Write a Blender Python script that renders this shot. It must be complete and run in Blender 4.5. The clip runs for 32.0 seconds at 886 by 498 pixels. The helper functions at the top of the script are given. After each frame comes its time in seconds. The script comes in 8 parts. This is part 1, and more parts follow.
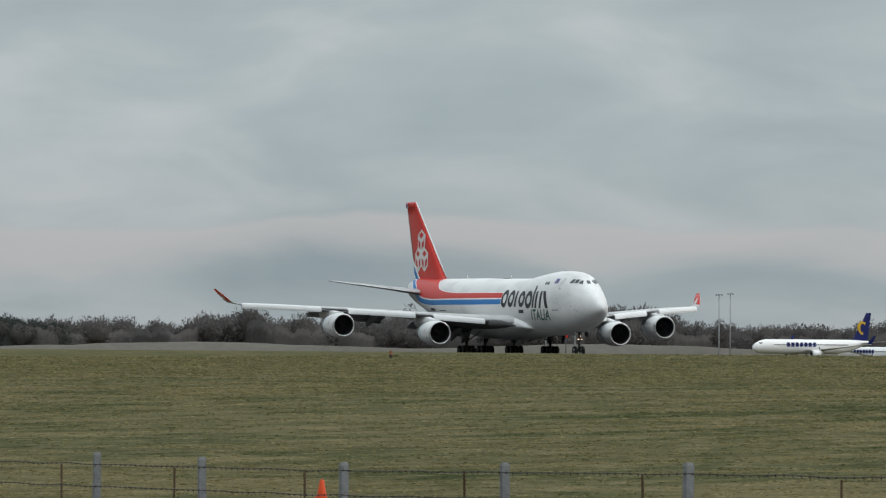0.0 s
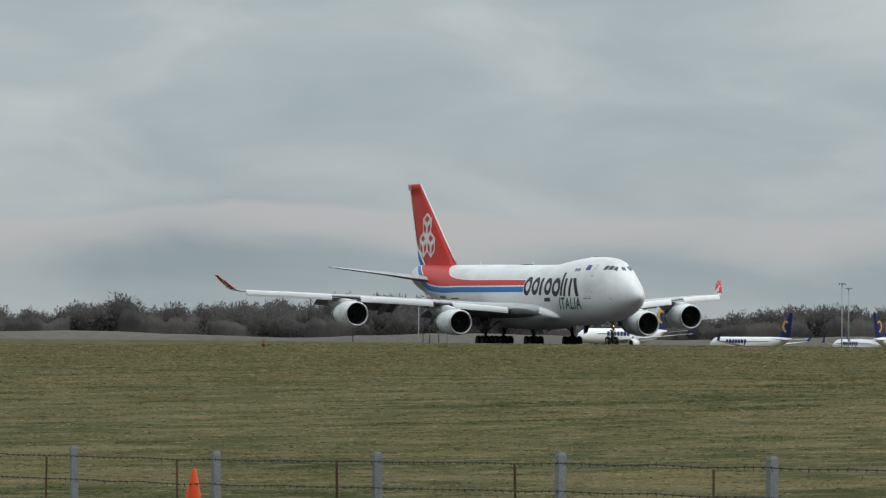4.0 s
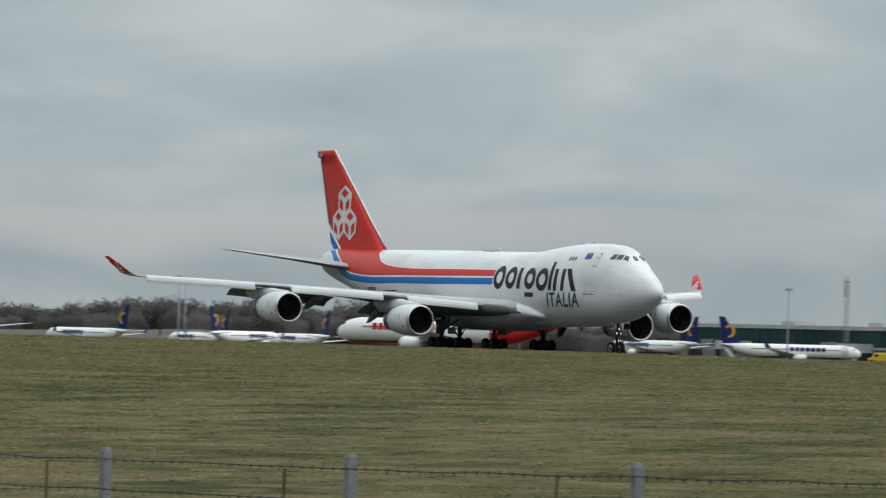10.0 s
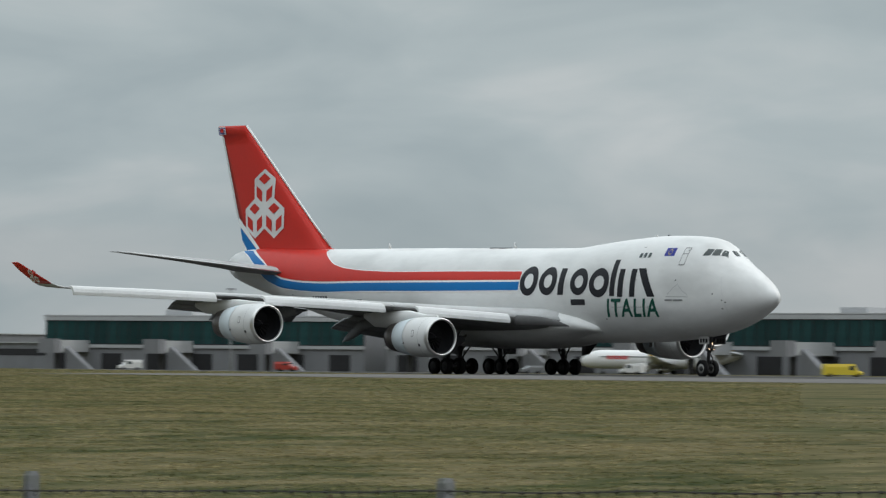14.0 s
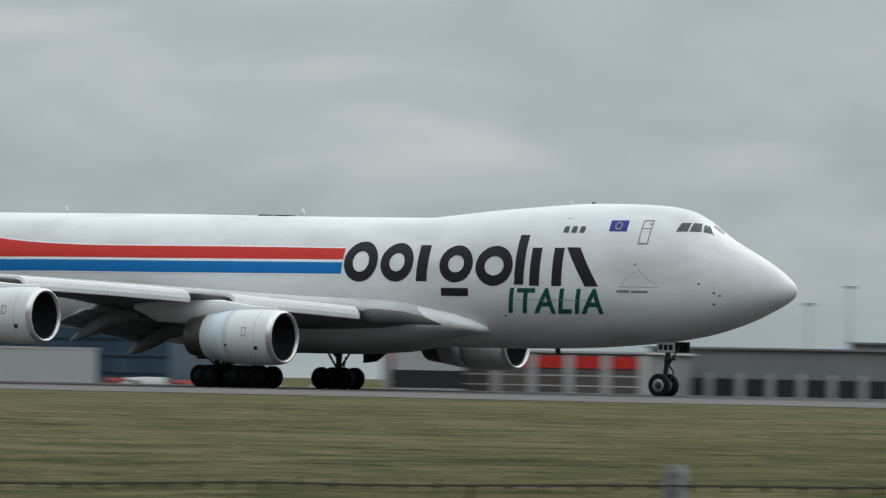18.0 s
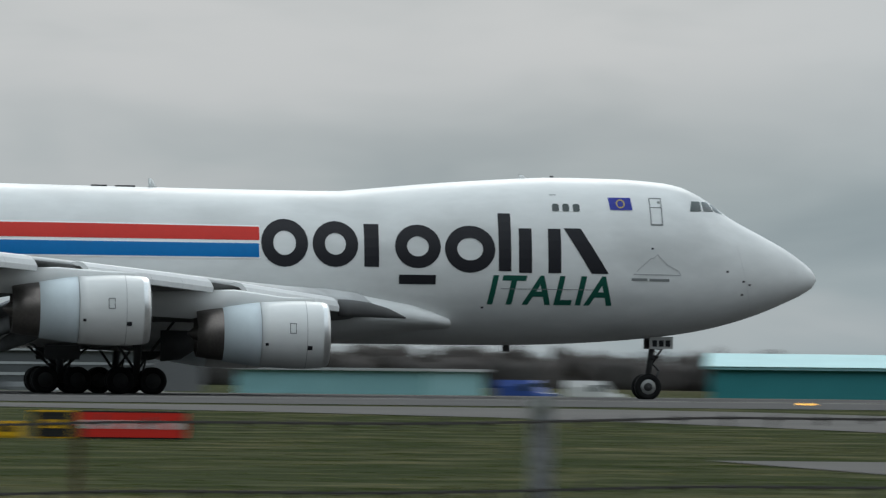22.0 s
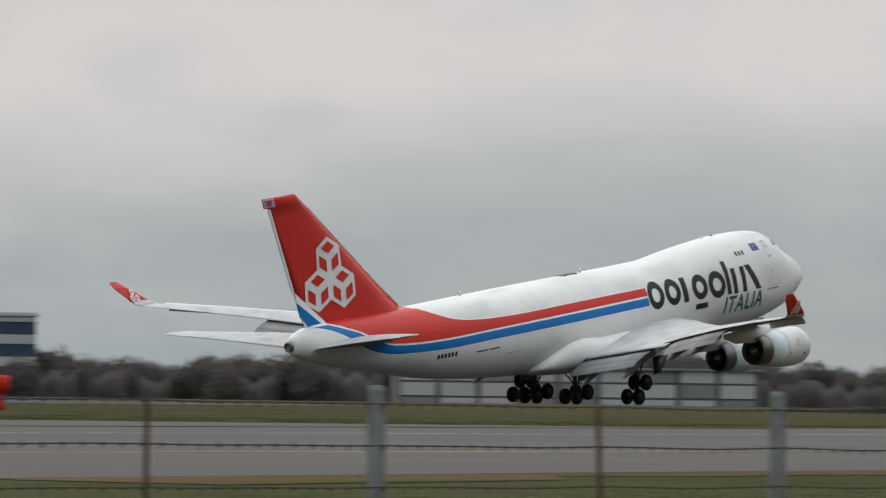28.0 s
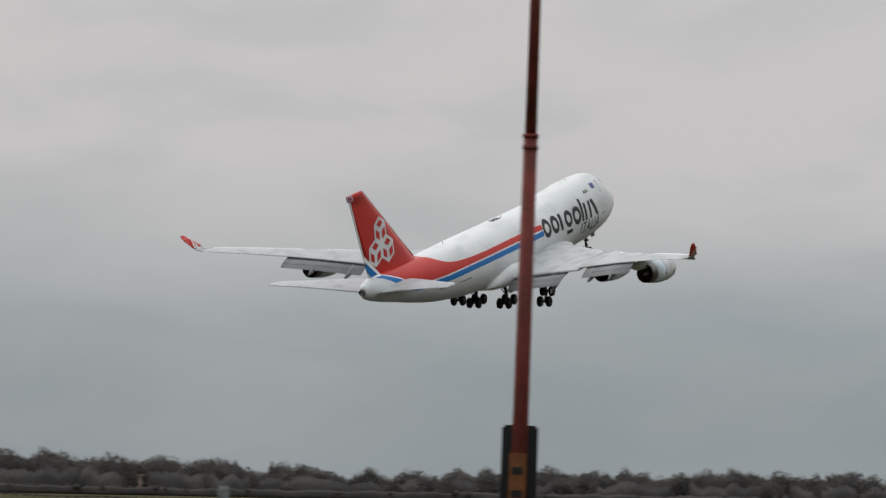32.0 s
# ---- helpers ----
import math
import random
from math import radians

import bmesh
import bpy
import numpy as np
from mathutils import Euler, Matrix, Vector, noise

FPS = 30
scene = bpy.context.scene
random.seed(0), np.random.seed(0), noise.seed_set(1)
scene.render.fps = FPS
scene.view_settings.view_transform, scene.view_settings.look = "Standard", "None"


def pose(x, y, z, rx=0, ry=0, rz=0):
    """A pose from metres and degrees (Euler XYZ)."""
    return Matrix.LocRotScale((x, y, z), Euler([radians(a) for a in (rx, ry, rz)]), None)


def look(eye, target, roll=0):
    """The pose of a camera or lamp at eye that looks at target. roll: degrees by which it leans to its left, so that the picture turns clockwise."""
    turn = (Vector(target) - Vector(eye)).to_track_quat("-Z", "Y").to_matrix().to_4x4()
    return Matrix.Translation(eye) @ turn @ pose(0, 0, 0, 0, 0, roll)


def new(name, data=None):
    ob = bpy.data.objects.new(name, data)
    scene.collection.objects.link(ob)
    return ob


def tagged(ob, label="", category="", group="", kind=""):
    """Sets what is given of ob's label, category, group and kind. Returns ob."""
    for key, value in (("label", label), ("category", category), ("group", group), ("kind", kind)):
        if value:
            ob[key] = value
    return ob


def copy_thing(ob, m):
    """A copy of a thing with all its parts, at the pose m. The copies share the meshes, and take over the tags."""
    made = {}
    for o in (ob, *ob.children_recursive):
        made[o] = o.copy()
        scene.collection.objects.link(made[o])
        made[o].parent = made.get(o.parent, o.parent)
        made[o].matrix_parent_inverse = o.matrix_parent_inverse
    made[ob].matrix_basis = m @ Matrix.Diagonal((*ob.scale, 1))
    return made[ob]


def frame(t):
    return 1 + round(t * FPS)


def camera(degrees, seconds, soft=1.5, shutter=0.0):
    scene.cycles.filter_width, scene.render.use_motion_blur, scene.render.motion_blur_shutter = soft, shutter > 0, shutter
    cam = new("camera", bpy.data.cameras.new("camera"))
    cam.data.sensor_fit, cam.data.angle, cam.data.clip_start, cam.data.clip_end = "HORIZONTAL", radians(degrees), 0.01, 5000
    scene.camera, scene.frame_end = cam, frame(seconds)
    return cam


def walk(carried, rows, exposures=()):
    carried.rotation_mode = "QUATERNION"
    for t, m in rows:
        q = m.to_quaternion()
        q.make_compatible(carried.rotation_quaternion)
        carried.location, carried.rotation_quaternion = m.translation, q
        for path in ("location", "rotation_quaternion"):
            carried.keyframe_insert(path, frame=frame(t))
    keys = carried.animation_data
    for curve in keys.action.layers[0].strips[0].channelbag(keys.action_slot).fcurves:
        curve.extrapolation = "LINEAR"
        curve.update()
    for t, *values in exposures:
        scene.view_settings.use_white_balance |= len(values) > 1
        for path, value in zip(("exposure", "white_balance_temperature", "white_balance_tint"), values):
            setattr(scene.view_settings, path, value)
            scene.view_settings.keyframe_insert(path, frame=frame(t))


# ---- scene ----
EXPOSURES = [(0.0, 0.12, 6480, 10), (13.0, 0.17, 6480, 10), (16.0, 0.10, 6600, 10), (18.0, 0.15, 6450, 10), (19.2, 0.06, 6400, 10), (20.2, 0.12, 6600, 10), (21.0, 0.03, 6580, 10), (22.0, -0.08, 6250, 8), (23.0, -0.08, 6450, 9), (24.0, 0.0, 6500, 10), (25.0, 0.03, 6600, 13), (26.2, 0.16, 6750, 14), (28.5, 0.12, 6750, 14), (30.0, 0.05, 6750, 14), (32.0, -0.05, 6700, 14)]
# ---------------------------------------------------------------- camera
EYE = Vector((0.0, 0.0, 0.915))
RUNWAY_Y = 292.12


def view(yaw, pitch, roll):
    a, b = radians(yaw), radians(pitch)
    return look(EYE, EYE + 100 * Vector((math.sin(a) * math.cos(b), math.cos(a) * math.cos(b), math.sin(b))), roll)


cam = camera(7.9312, 32.0, soft=1.25, shutter=0.45)
walk(cam, [
    (0, view(-68.867, 0.8867, 0.324)),
    (0.5, view(-68.706, 0.9182, 0.611)),
    (1, view(-68.573, 0.8787, 0.634)),
    (1.5, view(-68.391, 0.8323, 0.562)),
    (2, view(-68.200, 0.7918, 0.279)),
    (2.5, view(-68.133, 0.7487, 0.353)),
    (4.5, view(-67.487, 0.8290, 0.233)),
    (5, view(-67.184, 0.8417, 0.052)),
    (5.5, view(-66.900, 0.8691, 0.242)),
    (6, view(-66.474, 0.8664, 0.085)),
    (6.5, view(-66.073, 0.7853, 0.502)),
    (7, view(-65.547, 0.7845, 0.266)),
    (7.5, view(-65.026, 0.8209, 0.139)),
    (8, view(-64.592, 0.7875, 0.174)),
    (8.5, view(-64.103, 0.7886, 0.485)),
    (9, view(-63.538, 0.7867, 0.844)),
    (9.5, view(-62.756, 0.7759, 1.206)),
    (10, view(-61.797, 0.8185, 1.540)),
    (10.5, view(-60.980, 0.9430, 1.457)),
    (11, view(-60.304, 0.8892, 1.407)),
    (11.5, view(-59.530, 0.8612, 1.337)),
    (12, view(-58.538, 0.8968, 1.081)),
    (12.5, view(-57.354, 0.8937, 0.968)),
    (13, view(-56.151, 0.9688, 0.982)),
    (13.5, view(-54.688, 1.0144, 0.672)),
    (15.5, view(-47.530, 1.0109, 0.831)),
    (16, view(-44.803, 1.0576, 1.096)),
    (16.5, view(-42.161, 1.0708, 1.273)),
    (17, view(-39.441, 1.1767, 1.172)),
    (17.5, view(-36.107, 1.2036, 1.166)),
    (18, view(-32.572, 1.1307, 1.122)),
    (18.5, view(-28.526, 1.1391, 1.106)),
    (19, view(-24.113, 1.1397, 0.943)),
    (19.5, view(-19.982, 1.1959, 1.174)),
    (20, view(-14.873, 1.2839, 1.137)),
    (20.5, view(-9.281, 1.2791, 1.002)),
    (21, view(-3.909, 1.1916, 0.738)),
    (21.5, view(1.409, 1.1597, 0.957)),
    (22, view(8.038, 1.1543, 0.658)),
    (22.5, view(13.402, 1.1420, 0.619)),
    (23, view(18.962, 1.1392, 0.463)),
    (23.5, view(24.141, 1.1557, 0.012)),
    (24, view(28.797, 0.9939, 0.061)),
    (24.5, view(32.583, 1.1031, 0.310)),
    (25, view(36.277, 1.0877, 0.455)),
    (25.5, view(39.781, 1.0683, 0.489)),
    (26, view(43.173, 1.1069, 0.281)),
    (26.5, view(45.628, 1.1446, 0.668)),
    (28.5, view(55.583, 1.2463, 0.462)),
    (29, view(57.607, 1.2517, 0.392)),
    (29.5, view(59.429, 1.3419, 0.511)),
    (30, view(60.928, 1.4758, 0.480)),
    (30.5, view(62.242, 1.7457, 0.462)),
    (31, view(63.439, 1.9028, 0.356)),
    (31.5, view(64.784, 2.0054, 0.724)),
    (32, view(66.044, 2.0578, 0.969)),
], EXPOSURES)


# ---------------------------------------------------------------- sky and light
SUN_AZ, SUN_EL = radians(15), radians(38)


def sky():
    w = bpy.data.worlds.new("sky")
    scene.world = w
    w.use_nodes = True
    nt = w.node_tree
    n, l = nt.nodes, nt.links
    n.clear()
    out = n.new("ShaderNodeOutputWorld")
    bg = n.new("ShaderNodeBackground")
    tex = n.new("ShaderNodeTexSky")
    tex.sky_type, tex.sun_disc = "NISHITA", False
    tex.sun_elevation, tex.sun_rotation = SUN_EL, SUN_AZ
    tex.air_density, tex.dust_density = 1.5, 4.0
    co = n.new("ShaderNodeTexCoord")
    # overcast: soft lumps of cloud, broader banks behind them

    def cloud(scale, detail, rough, seed):
        mp = n.new("ShaderNodeMapping")
        mp.inputs["Scale"].default_value, mp.inputs["Location"].default_value = scale, seed
        l.new(co.outputs["Generated"], mp.inputs["Vector"])
        t = n.new("ShaderNodeTexNoise")
        t.inputs["Scale"].default_value, t.inputs["Detail"].default_value, t.inputs["Roughness"].default_value = 1.0, detail, rough
        t.inputs["Distortion"].default_value = 0.35
        l.new(mp.outputs[0], t.inputs["Vector"])
        return t.outputs[0]

    def calc(op, *args):
        m = n.new("ShaderNodeMath")
        m.operation = op
        for k, v in enumerate(args):
            if isinstance(v, (int, float)):
                m.inputs[k].default_value = v
            else:
                l.new(v, m.inputs[k])
        return m.outputs[0]

    def span(v, a, b, c, d):
        r = n.new("ShaderNodeMapRange")
        r.interpolation_type = "SMOOTHSTEP"
        for k, q in zip(("From Min", "From Max", "To Min", "To Max"), (a, b, c, d)):
            r.inputs[k].default_value = q
        l.new(v, r.inputs["Value"])
        return r.outputs[0]
    sep = n.new("ShaderNodeSeparateXYZ")
    l.new(co.outputs["Generated"], sep.inputs[0])
    lumps, banks = cloud((24, 24, 70), 5.0, 0.48, (0.3, 0.1, 0.0)), cloud((7, 7, 34), 3.0, 0.45, (2.0, 5.0, 1.0))
    shade = calc("ADD", calc("MULTIPLY", lumps, 0.6), calc("MULTIPLY", banks, 0.4))
    ramp = n.new("ShaderNodeValToRGB")
    e = ramp.color_ramp.elements
    e[0].position, e[0].color = 0.34, (0.285, 0.345, 0.372, 1)
    e[1].position, e[1].color = 0.66, (0.46, 0.495, 0.507, 1)
    m = e.new(0.50)
    m.color = (0.352, 0.41, 0.431, 1)
    # the cover is smoother in the east
    smooth_e = span(sep.outputs["X"], 0.68, 0.86, 1.0, 0.4)
    shade = calc("ADD", calc("MULTIPLY", calc("SUBTRACT", shade, 0.5), smooth_e), 0.5)
    l.new(shade, ramp.inputs[0])
    # a paler, pinkish bank low in the west
    height = calc("ADD", sep.outputs["Z"], calc("MULTIPLY", calc("SUBTRACT", lumps, 0.5), 0.014))
    low = calc("MULTIPLY", calc("MULTIPLY", span(height, 0.010, 0.0165, 0.0, 1.0), span(height, 0.0195, 0.0215, 1.0, 0.0)), span(sep.outputs["X"], -0.80, -0.93, 0.0, 1.0))
    low = calc("MULTIPLY", low, span(banks, 0.35, 0.55, 0.45, 1.0))
    pink = n.new("ShaderNodeMix")
    pink.data_type = "RGBA"
    pink.inputs["B"].default_value = (0.49, 0.485, 0.485, 1)
    l.new(calc("MULTIPLY", low, 0.72), pink.inputs["Factor"])
    l.new(ramp.outputs[0], pink.inputs["A"])
    # the deck thins and pales upwards in the east
    edge = calc("ADD", sep.outputs["Z"], calc("MULTIPLY", calc("SUBTRACT", banks, 0.5), 0.016))
    pale = calc("MULTIPLY", span(edge, 0.022, 0.052, 0.0, 1.0), span(sep.outputs["X"], -0.62, -0.12, 0.0, 1.0))
    east = n.new("ShaderNodeMix")
    east.data_type = "RGBA"
    east.inputs["B"].default_value = (0.575, 0.59, 0.60, 1)
    l.new(calc("MULTIPLY", pale, span(lumps, 0.3, 0.62, 0.72, 1.0)), east.inputs["Factor"])
    l.new(pink.outputs["Result"], east.inputs["A"])
    # clouds brighten overhead
    up = n.new("ShaderNodeMapRange")
    up.inputs["From Min"].default_value, up.inputs["From Max"].default_value = 0.07, 0.75
    up.inputs["To Min"].default_value, up.inputs["To Max"].default_value = 1.0, 2.7
    l.new(sep.outputs["Z"], up.inputs["Value"])
    # unseen sky low in the south, behind the fence, dimmed to darken undersides
    south = calc("MULTIPLY", span(sep.outputs["Y"], -0.1, -0.75, 0.0, 1.0), span(sep.outputs["Z"], 0.2, 0.65, 1.0, 0.0))
    level = calc("MULTIPLY", up.outputs[0], calc("SUBTRACT", 1.0, calc("MULTIPLY", south, 0.74)))
    # the western deck is thicker towards the horizon
    west = calc("MULTIPLY", span(sep.outputs["X"], -0.4, -0.65, 0.0, 1.0), span(sep.outputs["Z"], 0.006, 0.040, 0.11, -0.07))
    level = calc("MULTIPLY", level, calc("SUBTRACT", 1.0, west))
    # and a darker layer low in the east
    grey = calc("MULTIPLY", span(sep.outputs["X"], 0.72, 0.88, 0.0, 1.0), span(sep.outputs["Z"], 0.008, 0.034, 1.0, 0.0))
    level = calc("MULTIPLY", level, calc("SUBTRACT", 1.0, calc("MULTIPLY", grey, 0.14)))
    # a heavier grey-blue bank north-east
    bank_ne = calc("MULTIPLY", calc("MULTIPLY", span(sep.outputs["X"], 0.16, 0.32, 0.0, 1.0), span(sep.outputs["X"], 0.62, 0.50, 0.0, 1.0)), span(sep.outputs["Z"], 0.0, 0.03, 0.2, 1.0))
    level = calc("MULTIPLY", level, calc("SUBTRACT", 1.0, calc("MULTIPLY", bank_ne, 0.16)))
    sc = n.new("ShaderNodeVectorMath")
    sc.operation = "SCALE"
    l.new(east.outputs["Result"], sc.inputs[0])
    l.new(level, sc.inputs["Scale"])
    cool = n.new("ShaderNodeMix")
    cool.data_type = "RGBA"
    cool.blend_type = "MULTIPLY"
    cool.inputs["B"].default_value = (0.87, 1.0, 1.08, 1)
    l.new(bank_ne, cool.inputs["Factor"])
    l.new(sc.outputs[0], cool.inputs["A"])
    blue = n.new("ShaderNodeVectorMath")
    blue.operation = "SCALE"
    blue.inputs["Scale"].default_value = 0.10
    l.new(tex.outputs[0], blue.inputs[0])
    add = n.new("ShaderNodeMix")
    add.data_type = "RGBA"
    add.inputs["Factor"].default_value = 0.94
    l.new(blue.outputs[0], add.inputs["A"])
    l.new(cool.outputs["Result"], add.inputs["B"])
    l.new(add.outputs["Result"], bg.inputs["Color"])
    bg.inputs["Strength"].default_value = 1.0
    l.new(bg.outputs[0], out.inputs[0])


sky()
sun = new("sun", bpy.data.lights.new("sun", "SUN"))
sun.data.energy, sun.data.angle, sun.data.color = 0.7, radians(25), (1.0, 0.96, 0.9)
sun.matrix_basis = look((0, 0, 100), Vector((0, 0, 100)) - Vector((math.sin(SUN_AZ) * math.cos(SUN_EL), math.cos(SUN_AZ) * math.cos(SUN_EL), math.sin(SUN_EL))))


# ---------------------------------------------------------------- materials
def let_through(m, amount):
    """Thin leaves and twigs pass part of the light on."""
    n, l = m.node_tree.nodes, m.node_tree.links
    b = n["Principled BSDF"]
    t = n.new("ShaderNodeBsdfTranslucent")
    l.new(b.inputs["Base Color"].links[0].from_socket, t.inputs["Color"])
    x = n.new("ShaderNodeMixShader")
    x.inputs[0].default_value = amount
    l.new(b.outputs[0], x.inputs[1])
    l.new(t.outputs[0], x.inputs[2])
    l.new(x.outputs[0], n["Material Output"].inputs["Surface"])
    return m


def material(name, color, rough=0.5, metal=0.0, vary=0.15, scale=2.0, fine=30.0, bump=0.0, coat=0.0, stretch=(1, 1, 1), random_tint=0.0, dirt=None, spec=0.18):
    m = bpy.data.materials.new(name)
    m.use_nodes = True
    nt = m.node_tree
    n, l = nt.nodes, nt.links
    b = n["Principled BSDF"]
    b.inputs["Roughness"].default_value, b.inputs["Metallic"].default_value = rough, metal
    b.inputs["Coat Weight"].default_value = coat
    b.inputs["Specular IOR Level"].default_value = spec
    co = n.new("ShaderNodeTexCoord")
    mp = n.new("ShaderNodeMapping")
    mp.inputs["Scale"].default_value = stretch
    l.new(co.outputs["Object"], mp.inputs["Vector"])
    a = n.new("ShaderNodeTexNoise")
    a.inputs["Scale"].default_value, a.inputs["Detail"].default_value = scale, 4
    l.new(mp.outputs[0], a.inputs["Vector"])
    f = n.new("ShaderNodeTexNoise")
    f.inputs["Scale"].default_value, f.inputs["Detail"].default_value = fine, 3
    l.new(mp.outputs[0], f.inputs["Vector"])
    s = n.new("ShaderNodeMath")
    s.operation = "ADD"
    l.new(a.outputs[0], s.inputs[0])
    l.new(f.outputs[0], s.inputs[1])
    r = n.new("ShaderNodeMapRange")
    r.inputs["From Min"].default_value, r.inputs["From Max"].default_value = 0.6, 1.4
    r.inputs["To Min"].default_value, r.inputs["To Max"].default_value = 1 - vary, 1 + vary
    l.new(s.outputs[0], r.inputs["Value"])
    v = n.new("ShaderNodeVectorMath")
    v.operation = "SCALE"
    v.inputs[0].default_value = color
    last = r.outputs[0]
    if random_tint:
        oi = n.new("ShaderNodeObjectInfo")
        rr = n.new("ShaderNodeMapRange")
        rr.inputs["To Min"].default_value, rr.inputs["To Max"].default_value = 1 - random_tint, 1 + random_tint
        l.new(oi.outputs["Random"], rr.inputs["Value"])
        mm = n.new("ShaderNodeMath")
        mm.operation = "MULTIPLY"
        l.new(last, mm.inputs[0])
        l.new(rr.outputs[0], mm.inputs[1])
        last = mm.outputs[0]
    l.new(last, v.inputs["Scale"])
    col = v.outputs[0]
    if dirt:
        d = n.new("ShaderNodeTexNoise")
        d.inputs["Scale"].default_value, d.inputs["Detail"].default_value = dirt[1], 5
        l.new(mp.outputs[0], d.inputs["Vector"])
        dr = n.new("ShaderNodeMapRange")
        dr.inputs["From Min"].default_value, dr.inputs["From Max"].default_value = 0.45, 0.7
        l.new(d.outputs[0], dr.inputs["Value"])
        dm = n.new("ShaderNodeMix")
        dm.data_type = "RGBA"
        dm.inputs["B"].default_value = (*dirt[0], 1)
        l.new(dr.outputs[0], dm.inputs["Factor"])
        l.new(col, dm.inputs["A"])
        col = dm.outputs["Result"]
    l.new(col, b.inputs["Base Color"])
    if bump:
        bp = n.new("ShaderNodeBump")
        bp.inputs["Strength"].default_value, bp.inputs["Distance"].default_value = bump, 0.02
        l.new(f.outputs[0], bp.inputs["Height"])
        l.new(bp.outputs[0], b.inputs["Normal"])
    return m


def glow(name, color, strength):
    m = bpy.data.materials.new(name)
    m.use_nodes = True
    b = m.node_tree.nodes["Principled BSDF"]
    b.inputs["Base Color"].default_value = (*color, 1)
    b.inputs["Emission Color"].default_value = (*color, 1)
    b.inputs["Emission Strength"].default_value = strength
    return m


WHITE = material("white_paint", (0.715, 0.725, 0.715), 0.42, vary=0.05, scale=0.35, fine=3.0, coat=0.06, stretch=(0.4, 1, 1), dirt=((0.58, 0.59, 0.58), 0.5))
BELLY = material("grey_paint", (0.07, 0.07, 0.072), 0.4, vary=0.07, scale=0.5, fine=4.0)
RED = material("red_paint", (0.56, 0.032, 0.022), 0.4, vary=0.05, scale=0.5, fine=4, coat=0.06)
BLUE = material("blue_paint", (0.005, 0.155, 0.43), 0.4, vary=0.05, scale=0.5, fine=4, coat=0.06)
INK = material("dark_lettering", (0.018, 0.018, 0.022), 0.4, vary=0.08)
GREEN = material("green_lettering", (0.012, 0.085, 0.06), 0.4, vary=0.08)
FLAG = material("flag_blue", (0.03, 0.04, 0.28), 0.4, vary=0.05)
STAR = material("flag_gold", (0.5, 0.4, 0.08), 0.4, vary=0.05)
GLASS = material("cockpit_glass", (0.03, 0.045, 0.045), 0.08, vary=0.1, coat=0.15, spec=0.4)
METAL = material("bare_metal", (0.62, 0.62, 0.61), 0.33, 0.85, vary=0.08, scale=1.5, fine=12)
HOT = material("exhaust_metal", (0.16, 0.145, 0.135), 0.38, 0.8, vary=0.2, scale=1.2, fine=9)
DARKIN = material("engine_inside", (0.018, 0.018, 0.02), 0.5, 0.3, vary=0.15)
GEARGREY = material("gear_grey", (0.065, 0.065, 0.066), 0.45, 0.3, vary=0.2, scale=3)
RUBBER = material("tyre_rubber", (0.009, 0.009, 0.0095), 0.75, vary=0.2, scale=3)
HUB = material("wheel_hub", (0.05, 0.05, 0.05), 0.5, 0.3, vary=0.15)
NOSEHUB = material("pale_hub", (0.34, 0.34, 0.33), 0.45, 0.3, vary=0.15)
LINE = material("panel_line", (0.22, 0.23, 0.23), 0.5, vary=0.1)
WEDGE = material("wedge_grey", (0.10, 0.10, 0.10), 0.45, vary=0.15)
SLEEVE = material("sleeve_paint", (0.60, 0.67, 0.70), 0.4, vary=0.06)
PINSTRIPE = material("pinstripe_white", (0.86, 0.87, 0.87), 0.38, vary=0.03, scale=0.5, fine=4, coat=0.06)
PALEDOOR = material("door_paint", (0.45, 0.45, 0.44), 0.5, vary=0.1)
FAINT = material("faint_seam", (0.58, 0.59, 0.59), 0.5, vary=0.1)
FINE = material("faint_line", (0.40, 0.41, 0.41), 0.5, vary=0.1)
LAMP = glow("taxi_lamp", (1.0, 0.66, 0.42), 4.5)
ORANGELAMP = glow("orange_light", (1.0, 0.45, 0.10), 7.0)
SLATWHITE = material("slat_white", (0.70, 0.71, 0.705), 0.32, vary=0.05, scale=0.8, fine=5)
SLATGREY = material("wing_skin", (0.47, 0.48, 0.48), 0.5, vary=0.08, scale=0.8, fine=5, spec=0.1, dirt=((0.36, 0.36, 0.355), 0.6))
# lower skin: grimy grey, with the underside's shade put into the colour
LOWERSKIN = material("shaded_grimy_skin", (0.25, 0.25, 0.248), 0.6, vary=0.15, scale=0.8, fine=5, spec=0.06, dirt=((0.17, 0.165, 0.16), 0.7))
FLAPGREY = material("flap_skin", (0.22, 0.225, 0.23), 0.55, vary=0.15, scale=0.8, fine=5, spec=0.08)


# ---------------------------------------------------------------- mesh helpers
def lerp(pts, x):
    """Piecewise linear value from (key, value...) rows in rising or falling key order."""
    if pts[0][0] > pts[-1][0]:
        pts = pts[::-1]
    if x <= pts[0][0]:
        return pts[0][1:]
    for p, q in zip(pts, pts[1:]):
        if x <= q[0]:
            t = (x - p[0]) / (q[0] - p[0])
            return tuple(a + (b - a) * t for a, b in zip(p[1:], q[1:]))
    return pts[-1][1:]


